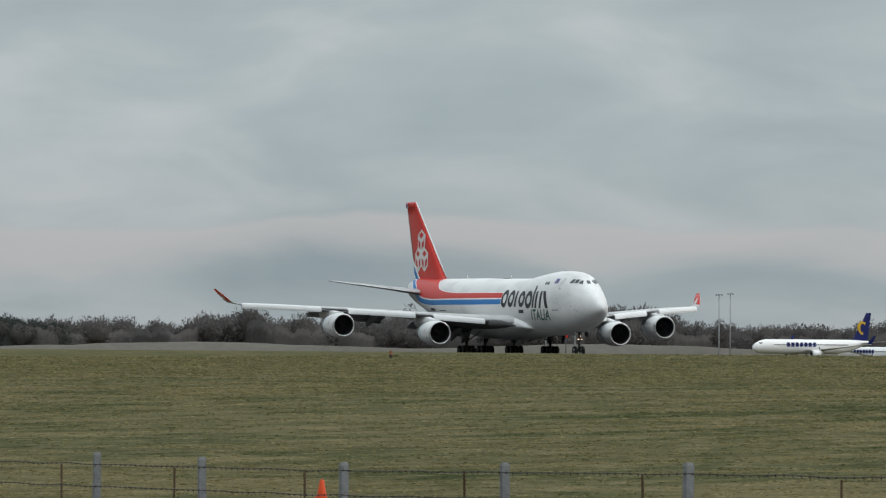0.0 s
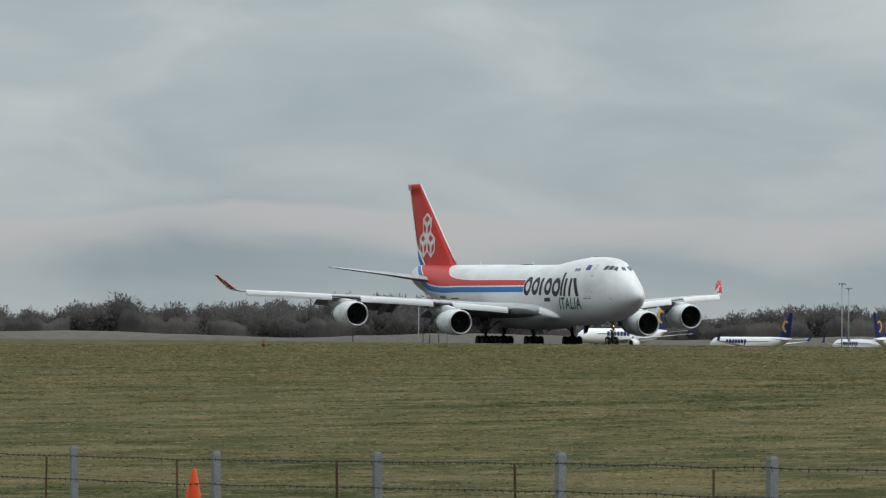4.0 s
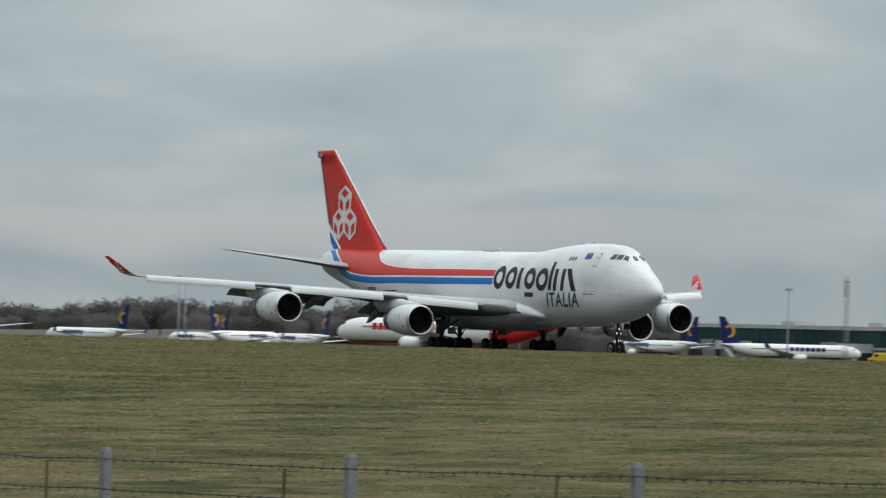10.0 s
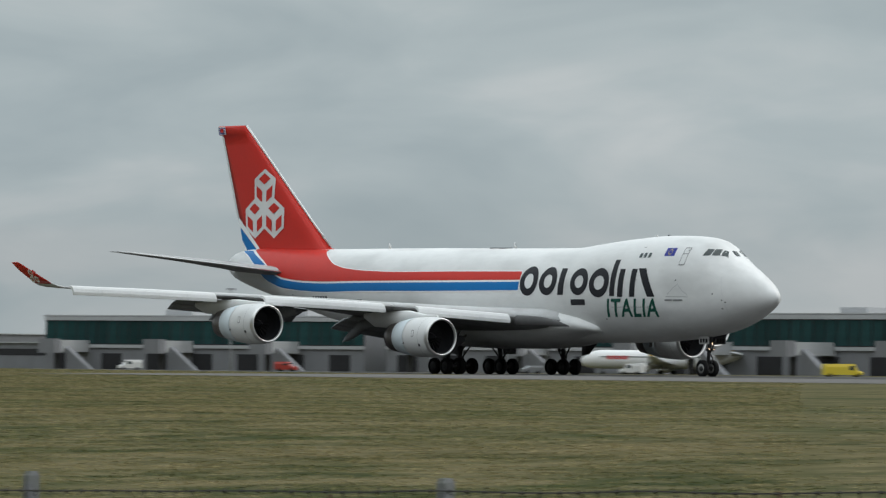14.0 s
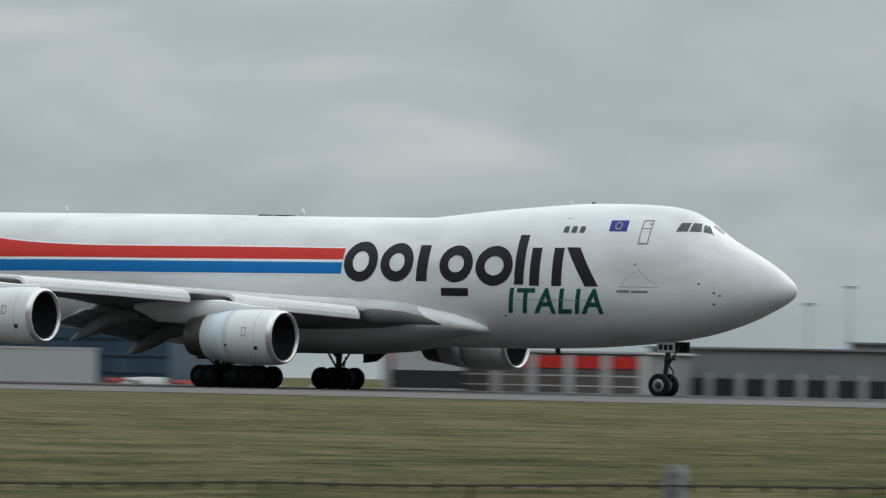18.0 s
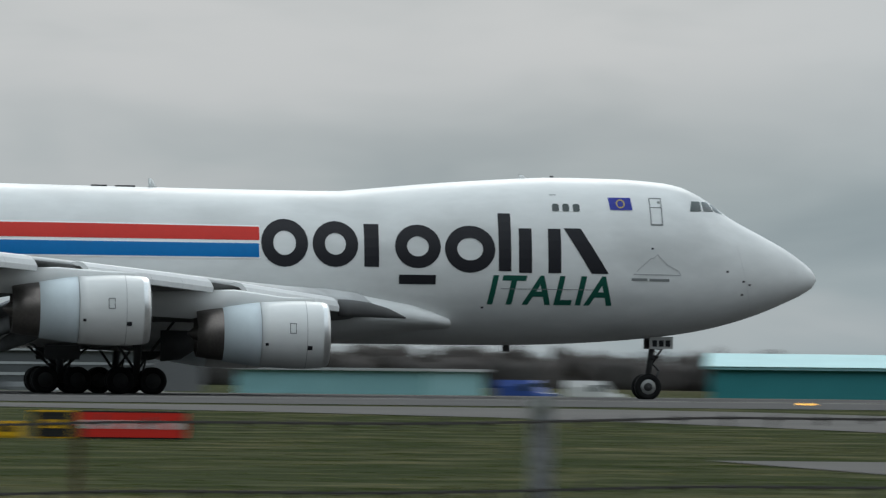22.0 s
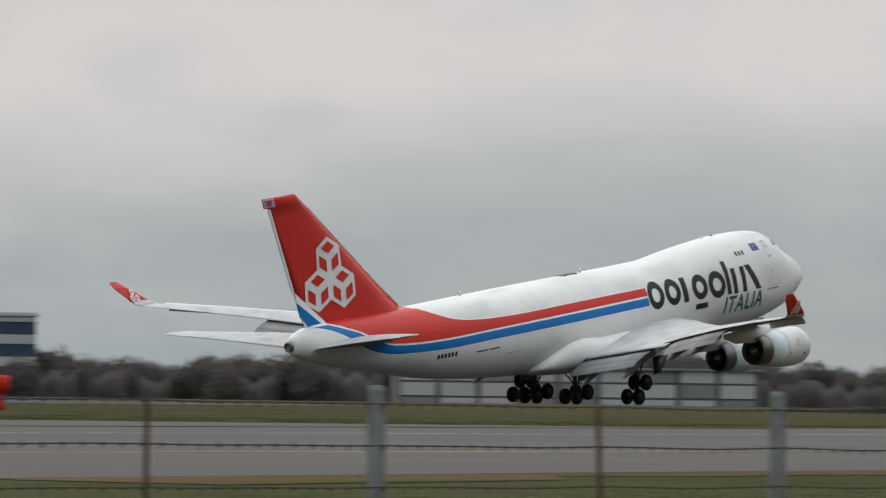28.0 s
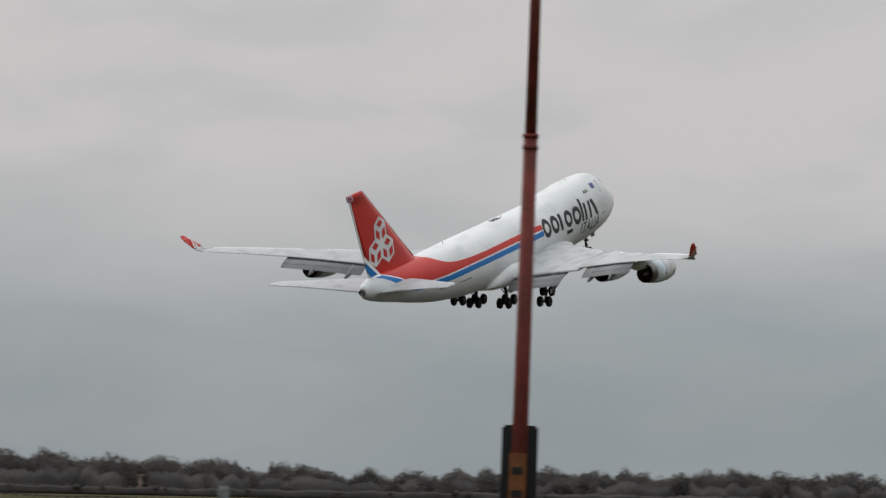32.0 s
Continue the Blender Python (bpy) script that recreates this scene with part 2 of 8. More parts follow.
def smooth(pts, x):
    """Piecewise cubic (Catmull-Rom) value from rows."""
    if pts[0][0] > pts[-1][0]:
        pts = pts[::-1]
    if x <= pts[0][0]:
        return pts[0][1:]
    if x >= pts[-1][0]:
        return pts[-1][1:]
    for i in range(len(pts) - 1):
        if x <= pts[i + 1][0]:
            break
    p, q = pts[i], pts[i + 1]
    h = q[0] - p[0]
    t = (x - p[0]) / h
    out = []
    for k in range(1, len(p)):
        d = (q[k] - p[k]) / h
        if i > 0:
            d0 = (p[k] - pts[i - 1][k]) / (p[0] - pts[i - 1][0])
            m0 = 0 if d0 * d <= 0 else 2 * d0 * d / (d0 + d)
        else:
            m0 = d
        if i + 2 < len(pts):
            d1 = (pts[i + 2][k] - q[k]) / (pts[i + 2][0] - q[0])
            m1 = 0 if d1 * d <= 0 else 2 * d1 * d / (d1 + d)
        else:
            m1 = d
        t2, t3 = t * t, t * t * t
        out.append((2 * t3 - 3 * t2 + 1) * p[k] + (t3 - 2 * t2 + t) * h * m0 + (3 * t2 - 2 * t3) * q[k] + (t3 - t2) * h * m1)
    return tuple(out)


def mesh(name, verts, faces, mats, index=None, flat=False):
    me = bpy.data.meshes.new(name)
    me.from_pydata([tuple(v) for v in verts], [], faces)
    for m in (mats if isinstance(mats, (list, tuple)) else [mats]):
        me.materials.append(m)
    if index is not None:
        me.polygons.foreach_set("material_index", index)
    if not flat:
        me.polygons.foreach_set("use_smooth", [True] * len(me.polygons))
    me.update()
    return me


def child(name, me, parent, label=""):
    ob = new(name, me)
    ob.parent = parent
    if label:
        ob["label"] = label
    return ob


def thing(name, label, category, m=None, group="", kind=""):
    ob = new(name)
    ob.empty_display_size = 0.5
    if m is not None:
        ob.matrix_basis = m
    return tagged(ob, label, category, group, kind)


def part(name, bm, mat, parent, label=""):
    me = bpy.data.meshes.new(name)
    bm.to_mesh(me)
    bm.free()
    for m in (mat if isinstance(mat, (list, tuple)) else [mat]):
        me.materials.append(m)
    return child(name, me, parent, label)


def loft(rings, closed=True, cap=True):
    """Verts and faces through rings of equal length."""
    n = len(rings[0])
    verts = [v for r in rings for v in r]
    faces = []
    for i in range(len(rings) - 1):
        for j in range(n if closed else n - 1):
            k = (j + 1) % n
            faces.append((i * n + j, i * n + k, (i + 1) * n + k, (i + 1) * n + j))
    if cap and closed:
        faces.append(tuple(range(n))[::-1])
        faces.append(tuple((len(rings) - 1) * n + j for j in range(n)))
    return verts, faces


def boxes(*specs):
    """One bmesh of boxes: (x0, x1, y0, y1, z0, z1)."""
    bm = bmesh.new()
    for x0, x1, y0, y1, z0, z1 in specs:
        v = [bm.verts.new((x, y, z)) for x in (x0, x1) for y in (y0, y1) for z in (z0, z1)]
        for f in ((0, 1, 3, 2), (4, 6, 7, 5), (0, 4, 5, 1), (2, 3, 7, 6), (0, 2, 6, 4), (1, 5, 7, 3)):
            bm.faces.new([v[i] for i in f])
    return bm


def tube(p, q, r0, r1=None, n=10):
    """A bar from p to q as verts and faces."""
    p, q = Vector(p), Vector(q)
    d = (q - p).normalized()
    s = d.orthogonal().normalized()
    t = d.cross(s)
    rings = []
    for c, r in ((p, r0), (q, r0 if r1 is None else r1)):
        rings.append([c + r * (math.cos(a) * s + math.sin(a) * t) for a in (2 * math.pi * k / n for k in range(n))])
    return loft(rings)


def joined(*pieces):
    verts, faces = [], []
    for v, f in pieces:
        o = len(verts)
        verts += v
        faces += [tuple(i + o for i in q) for q in f]
    return verts, faces


def turned(profile, axis="x", n=32, cap=False, center=(0, 0, 0)):
    """A surface of revolution about an axis through center; profile rows are (along, radius)."""
    rings = []
    for a, r in profile:
        ring = []
        for k in range(n):
            c, s = math.cos(2 * math.pi * k / n), math.sin(2 * math.pi * k / n)
            v = (a, r * c, r * s) if axis == "x" else (r * s, a, r * c) if axis == "y" else (r * c, r * s, a)
            ring.append(Vector(center) + Vector(v))
        rings.append(ring)
    return loft(rings, cap=cap)


def az(deg, dist, z=0.0):
    """A point on the ground by its bearing from the runway's normal and its distance from the spotting place."""
    return Vector((dist * math.sin(radians(deg)), dist * math.cos(radians(deg)), z))


# ---------------------------------------------------------------- the four-engined cargo jet
# Own space: x forward from the main gear, y to its left, z up from the ground under the wheels; stations run from the nose tip.
GX = 33.0
BODY = [  # station, belly, crown, half width, height of the widest place
    (0.0, 5.60, 5.74, 0.03, 5.67), (-0.12, 5.38, 5.98, 0.30, 5.66), (-0.4, 5.12, 6.28, 0.58, 5.65), (-1.45, 4.58, 7.03, 1.20, 5.65), (-2.8, 4.0, 7.76, 1.76, 5.65),
    (-4.2, 3.54, 8.50, 2.20, 5.66), (-5.5, 3.22, 9.42, 2.50, 5.68), (-6.6, 3.03, 9.92, 2.69, 5.70), (-7.7, 2.88, 10.10, 2.85, 5.72), (-9.6, 2.70, 10.21, 3.03, 5.75),
    (-12.4, 2.52, 10.24, 3.19, 5.80), (-15.1, 2.45, 10.10, 3.24, 5.85), (-17.85, 2.43, 9.90, 3.25, 5.85), (-20.6, 2.43, 9.64, 3.25, 5.85), (-22.8, 2.43, 9.45, 3.25, 5.85),
    (-27.0, 2.43, 9.47, 3.25, 5.85), (-36.0, 2.46, 9.56, 3.25, 5.85), (-39.0, 2.57, 9.60, 3.24, 5.88), (-43.5, 2.87, 9.63, 3.18, 6.0), (-48.1, 3.33, 9.65, 3.02, 6.2),
    (-52.7, 4.0, 9.66, 2.72, 6.55), (-57.6, 5.0, 9.70, 2.25, 7.1), (-60.5, 5.68, 9.74, 1.92, 7.5), (-63.7, 6.38, 9.78, 1.50, 8.0), (-65.9, 6.92, 9.72, 1.13, 8.3), (-67.6, 7.45, 9.45, 0.78, 8.45), (-68.5, 7.95, 9.02, 0.42, 8.48)]


def body_ring(x, n=48):
    zb, zt, w, zm = smooth(BODY, x)
    ring = []
    for k in range(n):
        a = 2 * math.pi * k / n
        c, s = math.cos(a), math.sin(a)
        up = s > 0
        y = w * math.copysign(abs(c) ** (0.94 if up else 0.9), c)
        ring.append(Vector((x + GX, y, zm + (zt - zm if up else zm - zb) * s)))
    return ring


def body_y(x, z):
    """Half width of the body at a station and height."""
    zb, zt, w, zm = smooth(BODY, x)
    h = zt - zm if z > zm else zm - zb
    s = max(-0.999, min(0.999, (z - zm) / h))
    return w * math.sqrt(1 - s * s) ** (0.94 if z > zm else 0.9)


def skin(polys, side, lift=0.015, step=0.3):
    """Flat (x, z) polygons laid on the body's side."""
    bm = bmesh.new()
    for poly in polys:
        vs = [bm.verts.new((x, 0, z)) for x, z in poly]
        bm.faces.new(vs)
    zs = [v.co.z for v in bm.verts]
    xs = [v.co.x for v in bm.verts]
    for lo, hi, axis in ((min(zs), max(zs), (0, 0, 1)), (min(xs), max(xs), (1, 0, 0))):
        n = int((hi - lo) / step)
        for i in range(1, n + 1):
            p = lo + (hi - lo) * i / (n + 1)
            bmesh.ops.bisect_plane(bm, geom=bm.verts[:] + bm.edges[:] + bm.faces[:], plane_co=Vector(axis) * p, plane_no=axis)
    for v in bm.verts:
        x, z = v.co.x, v.co.z
        v.co = (x + GX, side * (body_y(x, z) + lift), z)
    bmesh.ops.recalc_face_normals(bm, faces=bm.faces[:])
    return bm


def band(lower, upper, x0, x1, side, lift, n=110, m=8):
    """A painted band between two height curves on the body's side."""
    bm = bmesh.new()
    rows = []
    for i in range(n + 1):
        x = x0 + (x1 - x0) * i / n
        a, b = smooth(lower, x)[0], smooth(upper, x)[0]
        zt = smooth(BODY, x)[1]
        over = b > zt - 0.02
        b = min(b, zt - 0.02)
        a = min(a, b - 0.01)
        row = []
        for j in range(m + 1):
            z = a + (b - a) * (1 - (1 - j / m) ** 1.5)
            row.append(bm.verts.new((x + GX, 0 if over and j == m else side * (body_y(x, z) + lift), zt + lift if over and j == m else z + (lift if z > zt - 0.5 else 0))))
        rows.append(row)
    for p, q in zip(rows, rows[1:]):
        for j in range(m):
            bm.faces.new((p[j], p[j + 1], q[j + 1], q[j]))
    for f in bm.faces:
        f.smooth = True
    return bm


def ring_poly(cx, cz, rx, rz, hx, hz, n=24, lean=0.0, gap=None):
    """A thick ring as quads in (x, z); gap is an angle range left open."""
    out = []
    for k in range(n):
        a, b = 2 * math.pi * k / n, 2 * math.pi * (k + 1) / n
        if gap and gap[0] < (a + b) / 2 < gap[1]:
            continue
        q = []
        for t, ox, oz in ((a, rx, rz), (b, rx, rz), (b, hx, hz), (a, hx, hz)):
            z = cz + oz * math.sin(t)
            q.append((cx + ox * math.cos(t) + lean * (z - cz), z))
        out.append(q)
    return out


def bar_poly(x0, x1, z0, z1, lean=0.0, zc=None):
    zc = (z0 + z1) / 2 if zc is None else zc
    return [[(x0 + lean * (z0 - zc), z0), (x1 + lean * (z0 - zc), z0), (x1 + lean * (z1 - zc), z1), (x0 + lean * (z1 - zc), z1)]]


def letter_polys(text, x0, x1, z0, z1, shear=0.2):
    """A word of the built-in font fitted into a box, as (x, z) polygons."""
    cu = bpy.data.curves.new("word", "FONT")
    cu.body, cu.resolution_u, cu.shear, cu.space_character, cu.offset = text, 3, shear, 1.12, 0.022
    ob = bpy.data.objects.new("word", cu)
    scene.collection.objects.link(ob)
    me = bpy.data.meshes.new_from_object(ob.evaluated_get(bpy.context.evaluated_depsgraph_get()))
    xs, ys = [v.co.x for v in me.vertices], [v.co.y for v in me.vertices]
    a, b, c, d = min(xs), max(xs), min(ys), max(ys)
    polys = [[(x0 + (x1 - x0) * (me.vertices[i].co.x - a) / (b - a), z0 + (z1 - z0) * (me.vertices[i].co.y - c) / (d - c)) for i in p.vertices] for p in me.polygons]
    bpy.data.objects.remove(ob)
    bpy.data.meshes.remove(me)
    bpy.data.curves.remove(cu)
    return polys


def foil(y, z, le, te, thick, twist=0.0, n=12, side=-1):
    """A wing section ring: y out, z height of the chord at the leading edge."""
    ring = []
    c = le - te
    for k in range(2 * n):
        u = k / n if k <= n else (2 * n - k) / n
        t = 5 * thick * c * (0.2969 * math.sqrt(u) - 0.126 * u - 0.3516 * u * u + 0.2843 * u ** 3 - 0.1036 * u ** 4)
        s = 1 if k <= n else -0.75
        ring.append(Vector((le - c * u + GX, side * y, z - twist * c * u + s * t + 0.012 * c * math.sin(math.pi * u))))
    return ring


WING = [  # out, leading edge, trailing edge (wing box), height, thickness ratio
    (2.0, -19.5, -36.6, 3.95, 0.125), (3.3, -20.75, -36.4, 4.05, 0.125), (6.0, -23.3, -36.6, 4.30, 0.115), (9.0, -26.2, -37.1, 4.62, 0.105), (12.3, -29.35, -38.0, 4.97, 0.095),
    (16.0, -32.75, -40.1, 5.28, 0.09), (20.9, -37.2, -42.9, 5.63, 0.085), (26.0, -41.8, -46.1, 5.97, 0.08), (29.6, -45.05, -48.3, 6.15, 0.08), (30.6, -45.95, -48.8, 6.2, 0.07)]
HINGE = 12.3


def washout(y):
    """The trailing edge's rise for each metre of chord, growing towards the tip."""
    return lerp([(2.0, -0.05), (9.0, -0.045), (13.0, -0.035), (20.9, 0.0), (30.6, 0.03)], y)[0]


def wing_rings(y0, y1, side, lo=0.0, hi=1.0, dz=0.0, droop=0.0):
    ys = sorted({y0, y1, *[w[0] for w in WING if y0 < w[0] < y1]})
    out = []
    for y in ys:
        le, te, z, th = lerp(WING, y)
        out.append(foil(y, z, le, te, th, -washout(y), side=side))
    return out


def slat(y0, y1, side, drop=0.52, ahead=0.56, chord=1.0):
    """A drooped leading-edge flap panel hung below and ahead of the wing's nose."""
    rings = []
    for i in range(4):
        y = y0 + (y1 - y0) * i / 3
        le, te, z, th = lerp(WING, y)
        prof = [(0.25, 0.10), (-0.02, 0.16), (-0.28, 0.10), (-0.46, -0.06), (-ahead - 0.02, -0.30), (-ahead, -drop), (-ahead + 0.13, -drop - 0.02), (-0.36, -0.26), (-0.16, -0.06), (0.2, 0.0)]
        rings.append([Vector((le - a * chord + GX, side * y, z + b * chord + 0.02)) for a, b in prof])
    v, f = loft(rings)
    return mesh("slat", v, f, SLATWHITE, flat=True)


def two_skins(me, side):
    """Grimy grey paint on the lower faces of a wing panel, darkened for underside shade."""
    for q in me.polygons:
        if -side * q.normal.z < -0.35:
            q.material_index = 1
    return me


def flap(y0, y1, side, angle, chord, dx, dz, mat):
    """One slotted flap panel behind the wing box."""
    rings = []
    for i in range(3):
        y = y0 + (y1 - y0) * i / 2
        le, te, z, th = lerp(WING, y)
        z += washout(y) * (le - te)
        a = radians(angle)
        ring = []
        for u, t in ((0, 0), (0.12, 0.09), (0.4, 0.10), (1, 0.012), (1, -0.012), (0.4, -0.06), (0.12, -0.06)):
            x0, z0 = -u * chord, t * chord
            ring.append(Vector((te + dx + x0 * math.cos(a) + z0 * math.sin(a) + GX, side * y, z + dz + x0 * math.sin(a) + z0 * math.cos(a))))
        rings.append(ring)
    v, f = loft(rings)
    return mesh("flap", v, f, mat)


def canoe(y, side, length=4.8, drop=0.75):
    """A flap track fairing below the trailing edge."""
    le, te, z, th = lerp(WING, y)
    z += washout(y) * (le - te)
    rings = []
    for i in range(9):
        u = i / 8
        r = 0.40 * math.sin(math.pi * min(1, 0.06 + 0.94 * u)) ** 0.7 + 0.02
        cx, cz = te + 2.0 - u * length, z - 0.42 - drop * max(0, u - 0.35) * 2.2
        rings.append([Vector((cx + GX, side * y + 0.75 * r * math.cos(a), cz + 1.15 * r * math.sin(a))) for a in (2 * math.pi * k / 10 for k in range(10))])
    v, f = loft(rings)
    return mesh("flap_track_fairing", v, f, FLAPGREY)


def engine(parent, x, y, z, side):
    """A turbofan: inlet lip, cowl, core, plug, fan and pylon, as parts of one engine."""
    c = (x + GX, side * y, z)
    lip, f = turned([(-0.10, 1.215), (0.02, 1.245), (0.09, 1.30), (0.06, 1.37), (-0.06, 1.42), (-0.22, 1.45)], center=c)
    eng = child("engine", mesh("engine", *turned([(-0.22, 1.45), (-0.8, 1.50), (-1.6, 1.50), (-2.6, 1.46), (-2.94, 1.43), (-2.95, 1.30)], center=c), WHITE), parent)
    child("inlet_lip", mesh("inlet_lip", lip, f, METAL), eng, "polished metal inlet lip")
    child("reverser_sleeve", mesh("reverser_sleeve", *turned([(-2.97, 1.30), (-2.98, 1.43), (-3.6, 1.36), (-4.6, 1.20), (-4.62, 1.14), (-3.8, 1.16), (-3.2, 1.10)], center=c), SLEEVE), eng, "pale blue-grey rear cowl")
    child("exhaust_nozzle", mesh("exhaust_nozzle", *turned([(-4.5, 1.19), (-5.2, 1.11), (-5.75, 1.02), (-5.77, 0.97), (-5.2, 1.0), (-4.9, 0.3)], center=c), HOT), eng, "dark heat-stained metal nozzle")
    child("exhaust_plug", mesh("exhaust_plug", *turned([(-4.9, 0.5), (-5.5, 0.42), (-5.9, 0.25), (-6.15, 0.03)], center=c, n=16), HOT), eng)
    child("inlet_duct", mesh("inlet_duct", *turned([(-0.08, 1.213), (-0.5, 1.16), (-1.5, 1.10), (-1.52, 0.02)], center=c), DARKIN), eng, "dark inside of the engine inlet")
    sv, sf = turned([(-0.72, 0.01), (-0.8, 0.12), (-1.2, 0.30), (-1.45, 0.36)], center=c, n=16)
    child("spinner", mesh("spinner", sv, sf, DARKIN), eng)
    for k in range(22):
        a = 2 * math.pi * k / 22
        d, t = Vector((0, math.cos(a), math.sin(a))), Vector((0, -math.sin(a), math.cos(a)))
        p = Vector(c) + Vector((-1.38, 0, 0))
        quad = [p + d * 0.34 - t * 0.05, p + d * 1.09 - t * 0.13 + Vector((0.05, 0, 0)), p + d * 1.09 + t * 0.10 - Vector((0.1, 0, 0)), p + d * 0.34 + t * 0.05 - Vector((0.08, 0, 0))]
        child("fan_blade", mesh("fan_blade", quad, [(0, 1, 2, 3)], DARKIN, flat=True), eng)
    le, te, wz, th = lerp(WING, y)
    rings = []
    for px, z0, z1, w in ((x - 0.5, z + 1.3, z + 1.62, 0.10), (x - 1.9, z + 1.2, z + 1.66, 0.22), (le + 0.4, z + 1.0, wz - 0.22, 0.26), (le - 1.5, z + 0.65, wz - 0.25, 0.26), (le - 3.6, z + 0.75, wz - 0.35, 0.18), (le - 5.2, wz - 0.75, wz - 0.45, 0.06)):
        rings.append([Vector((px + GX, side * y + a * w, b)) for a, b in ((-1, z0), (1, z0), (1, z1 - 0.08), (0.5, z1), (-0.5, z1), (-1, z1 - 0.08))])
    child("pylon", mesh("pylon", *loft(rings), WHITE), eng)
    child("cowl_seam", mesh("cowl_seam", *turned([(-0.95, 1.507), (-0.98, 1.507)], center=c, n=40), FINE), eng)
    bm = bmesh.new()
    x0, x1, a0, a1 = -1.75, -1.45, 0.02, 0.34
    pts = [Vector(c) + Vector((xx, side * 1.515 * math.cos(a), 1.515 * math.sin(a))) for xx, a in ((x0, a0), (x1, a0), (x1, a1), (x0, a1))]
    inn = [Vector(c) + Vector((xx, side * 1.516 * math.cos(a), 1.516 * math.sin(a))) for xx, a in ((x0 + 0.04, a0 + 0.03), (x1 - 0.04, a0 + 0.03), (x1 - 0.04, a1 - 0.03), (x0 + 0.04, a1 - 0.03))]
    vs, ws = [bm.verts.new(p) for p in pts], [bm.verts.new(p) for p in inn]
    for k in range(4):
        bm.faces.new((vs[k], vs[(k + 1) % 4], ws[(k + 1) % 4], ws[k]))
    part("access_panel", bm, LINE, eng)
    for xx, a, s in ((-0.85, -0.40, 0.11), (-2.75, -0.30, 0.07)):
        bm = bmesh.new()
        pts = [Vector(c) + Vector((xx + dx, side * 1.52 * math.cos(a + da), 1.52 * math.sin(a + da))) for dx, da in ((-s, -s * 0.6), (s, -s * 0.6), (s, s * 0.6), (-s, s * 0.6))]
        bm.faces.new([bm.verts.new(p) for p in pts])
        part("vent", bm, INK, eng)
    return eng


def wheel(parent, x, y, z, r=0.62, w=0.42):
    h = w / 2
    tyre = child("wheel", mesh("wheel", *turned([(-h * 0.8, r * 0.55), (-h, r * 0.72), (-h * 0.92, r * 0.92), (-h * 0.55, r), (h * 0.55, r), (h * 0.92, r * 0.92), (h, r * 0.72), (h * 0.8, r * 0.55)], axis="y", n=24, center=(x, y, z)), RUBBER), parent)
    return tyre


def hub(parent, x, y, z, r=0.62, w=0.42, mat=None):
    h = w / 2
    child("hub", mesh("hub", *turned([(-h * 0.85, 0.05), (-h * 0.95, r * 0.2), (-h * 0.6, r * 0.3), (-h * 0.82, r * 0.56), (h * 0.82, r * 0.56), (h * 0.6, r * 0.3), (h * 0.95, r * 0.2), (h * 0.85, 0.05)], axis="y", n=20, cap=True, center=(x, y, z)), mat or HUB), parent)


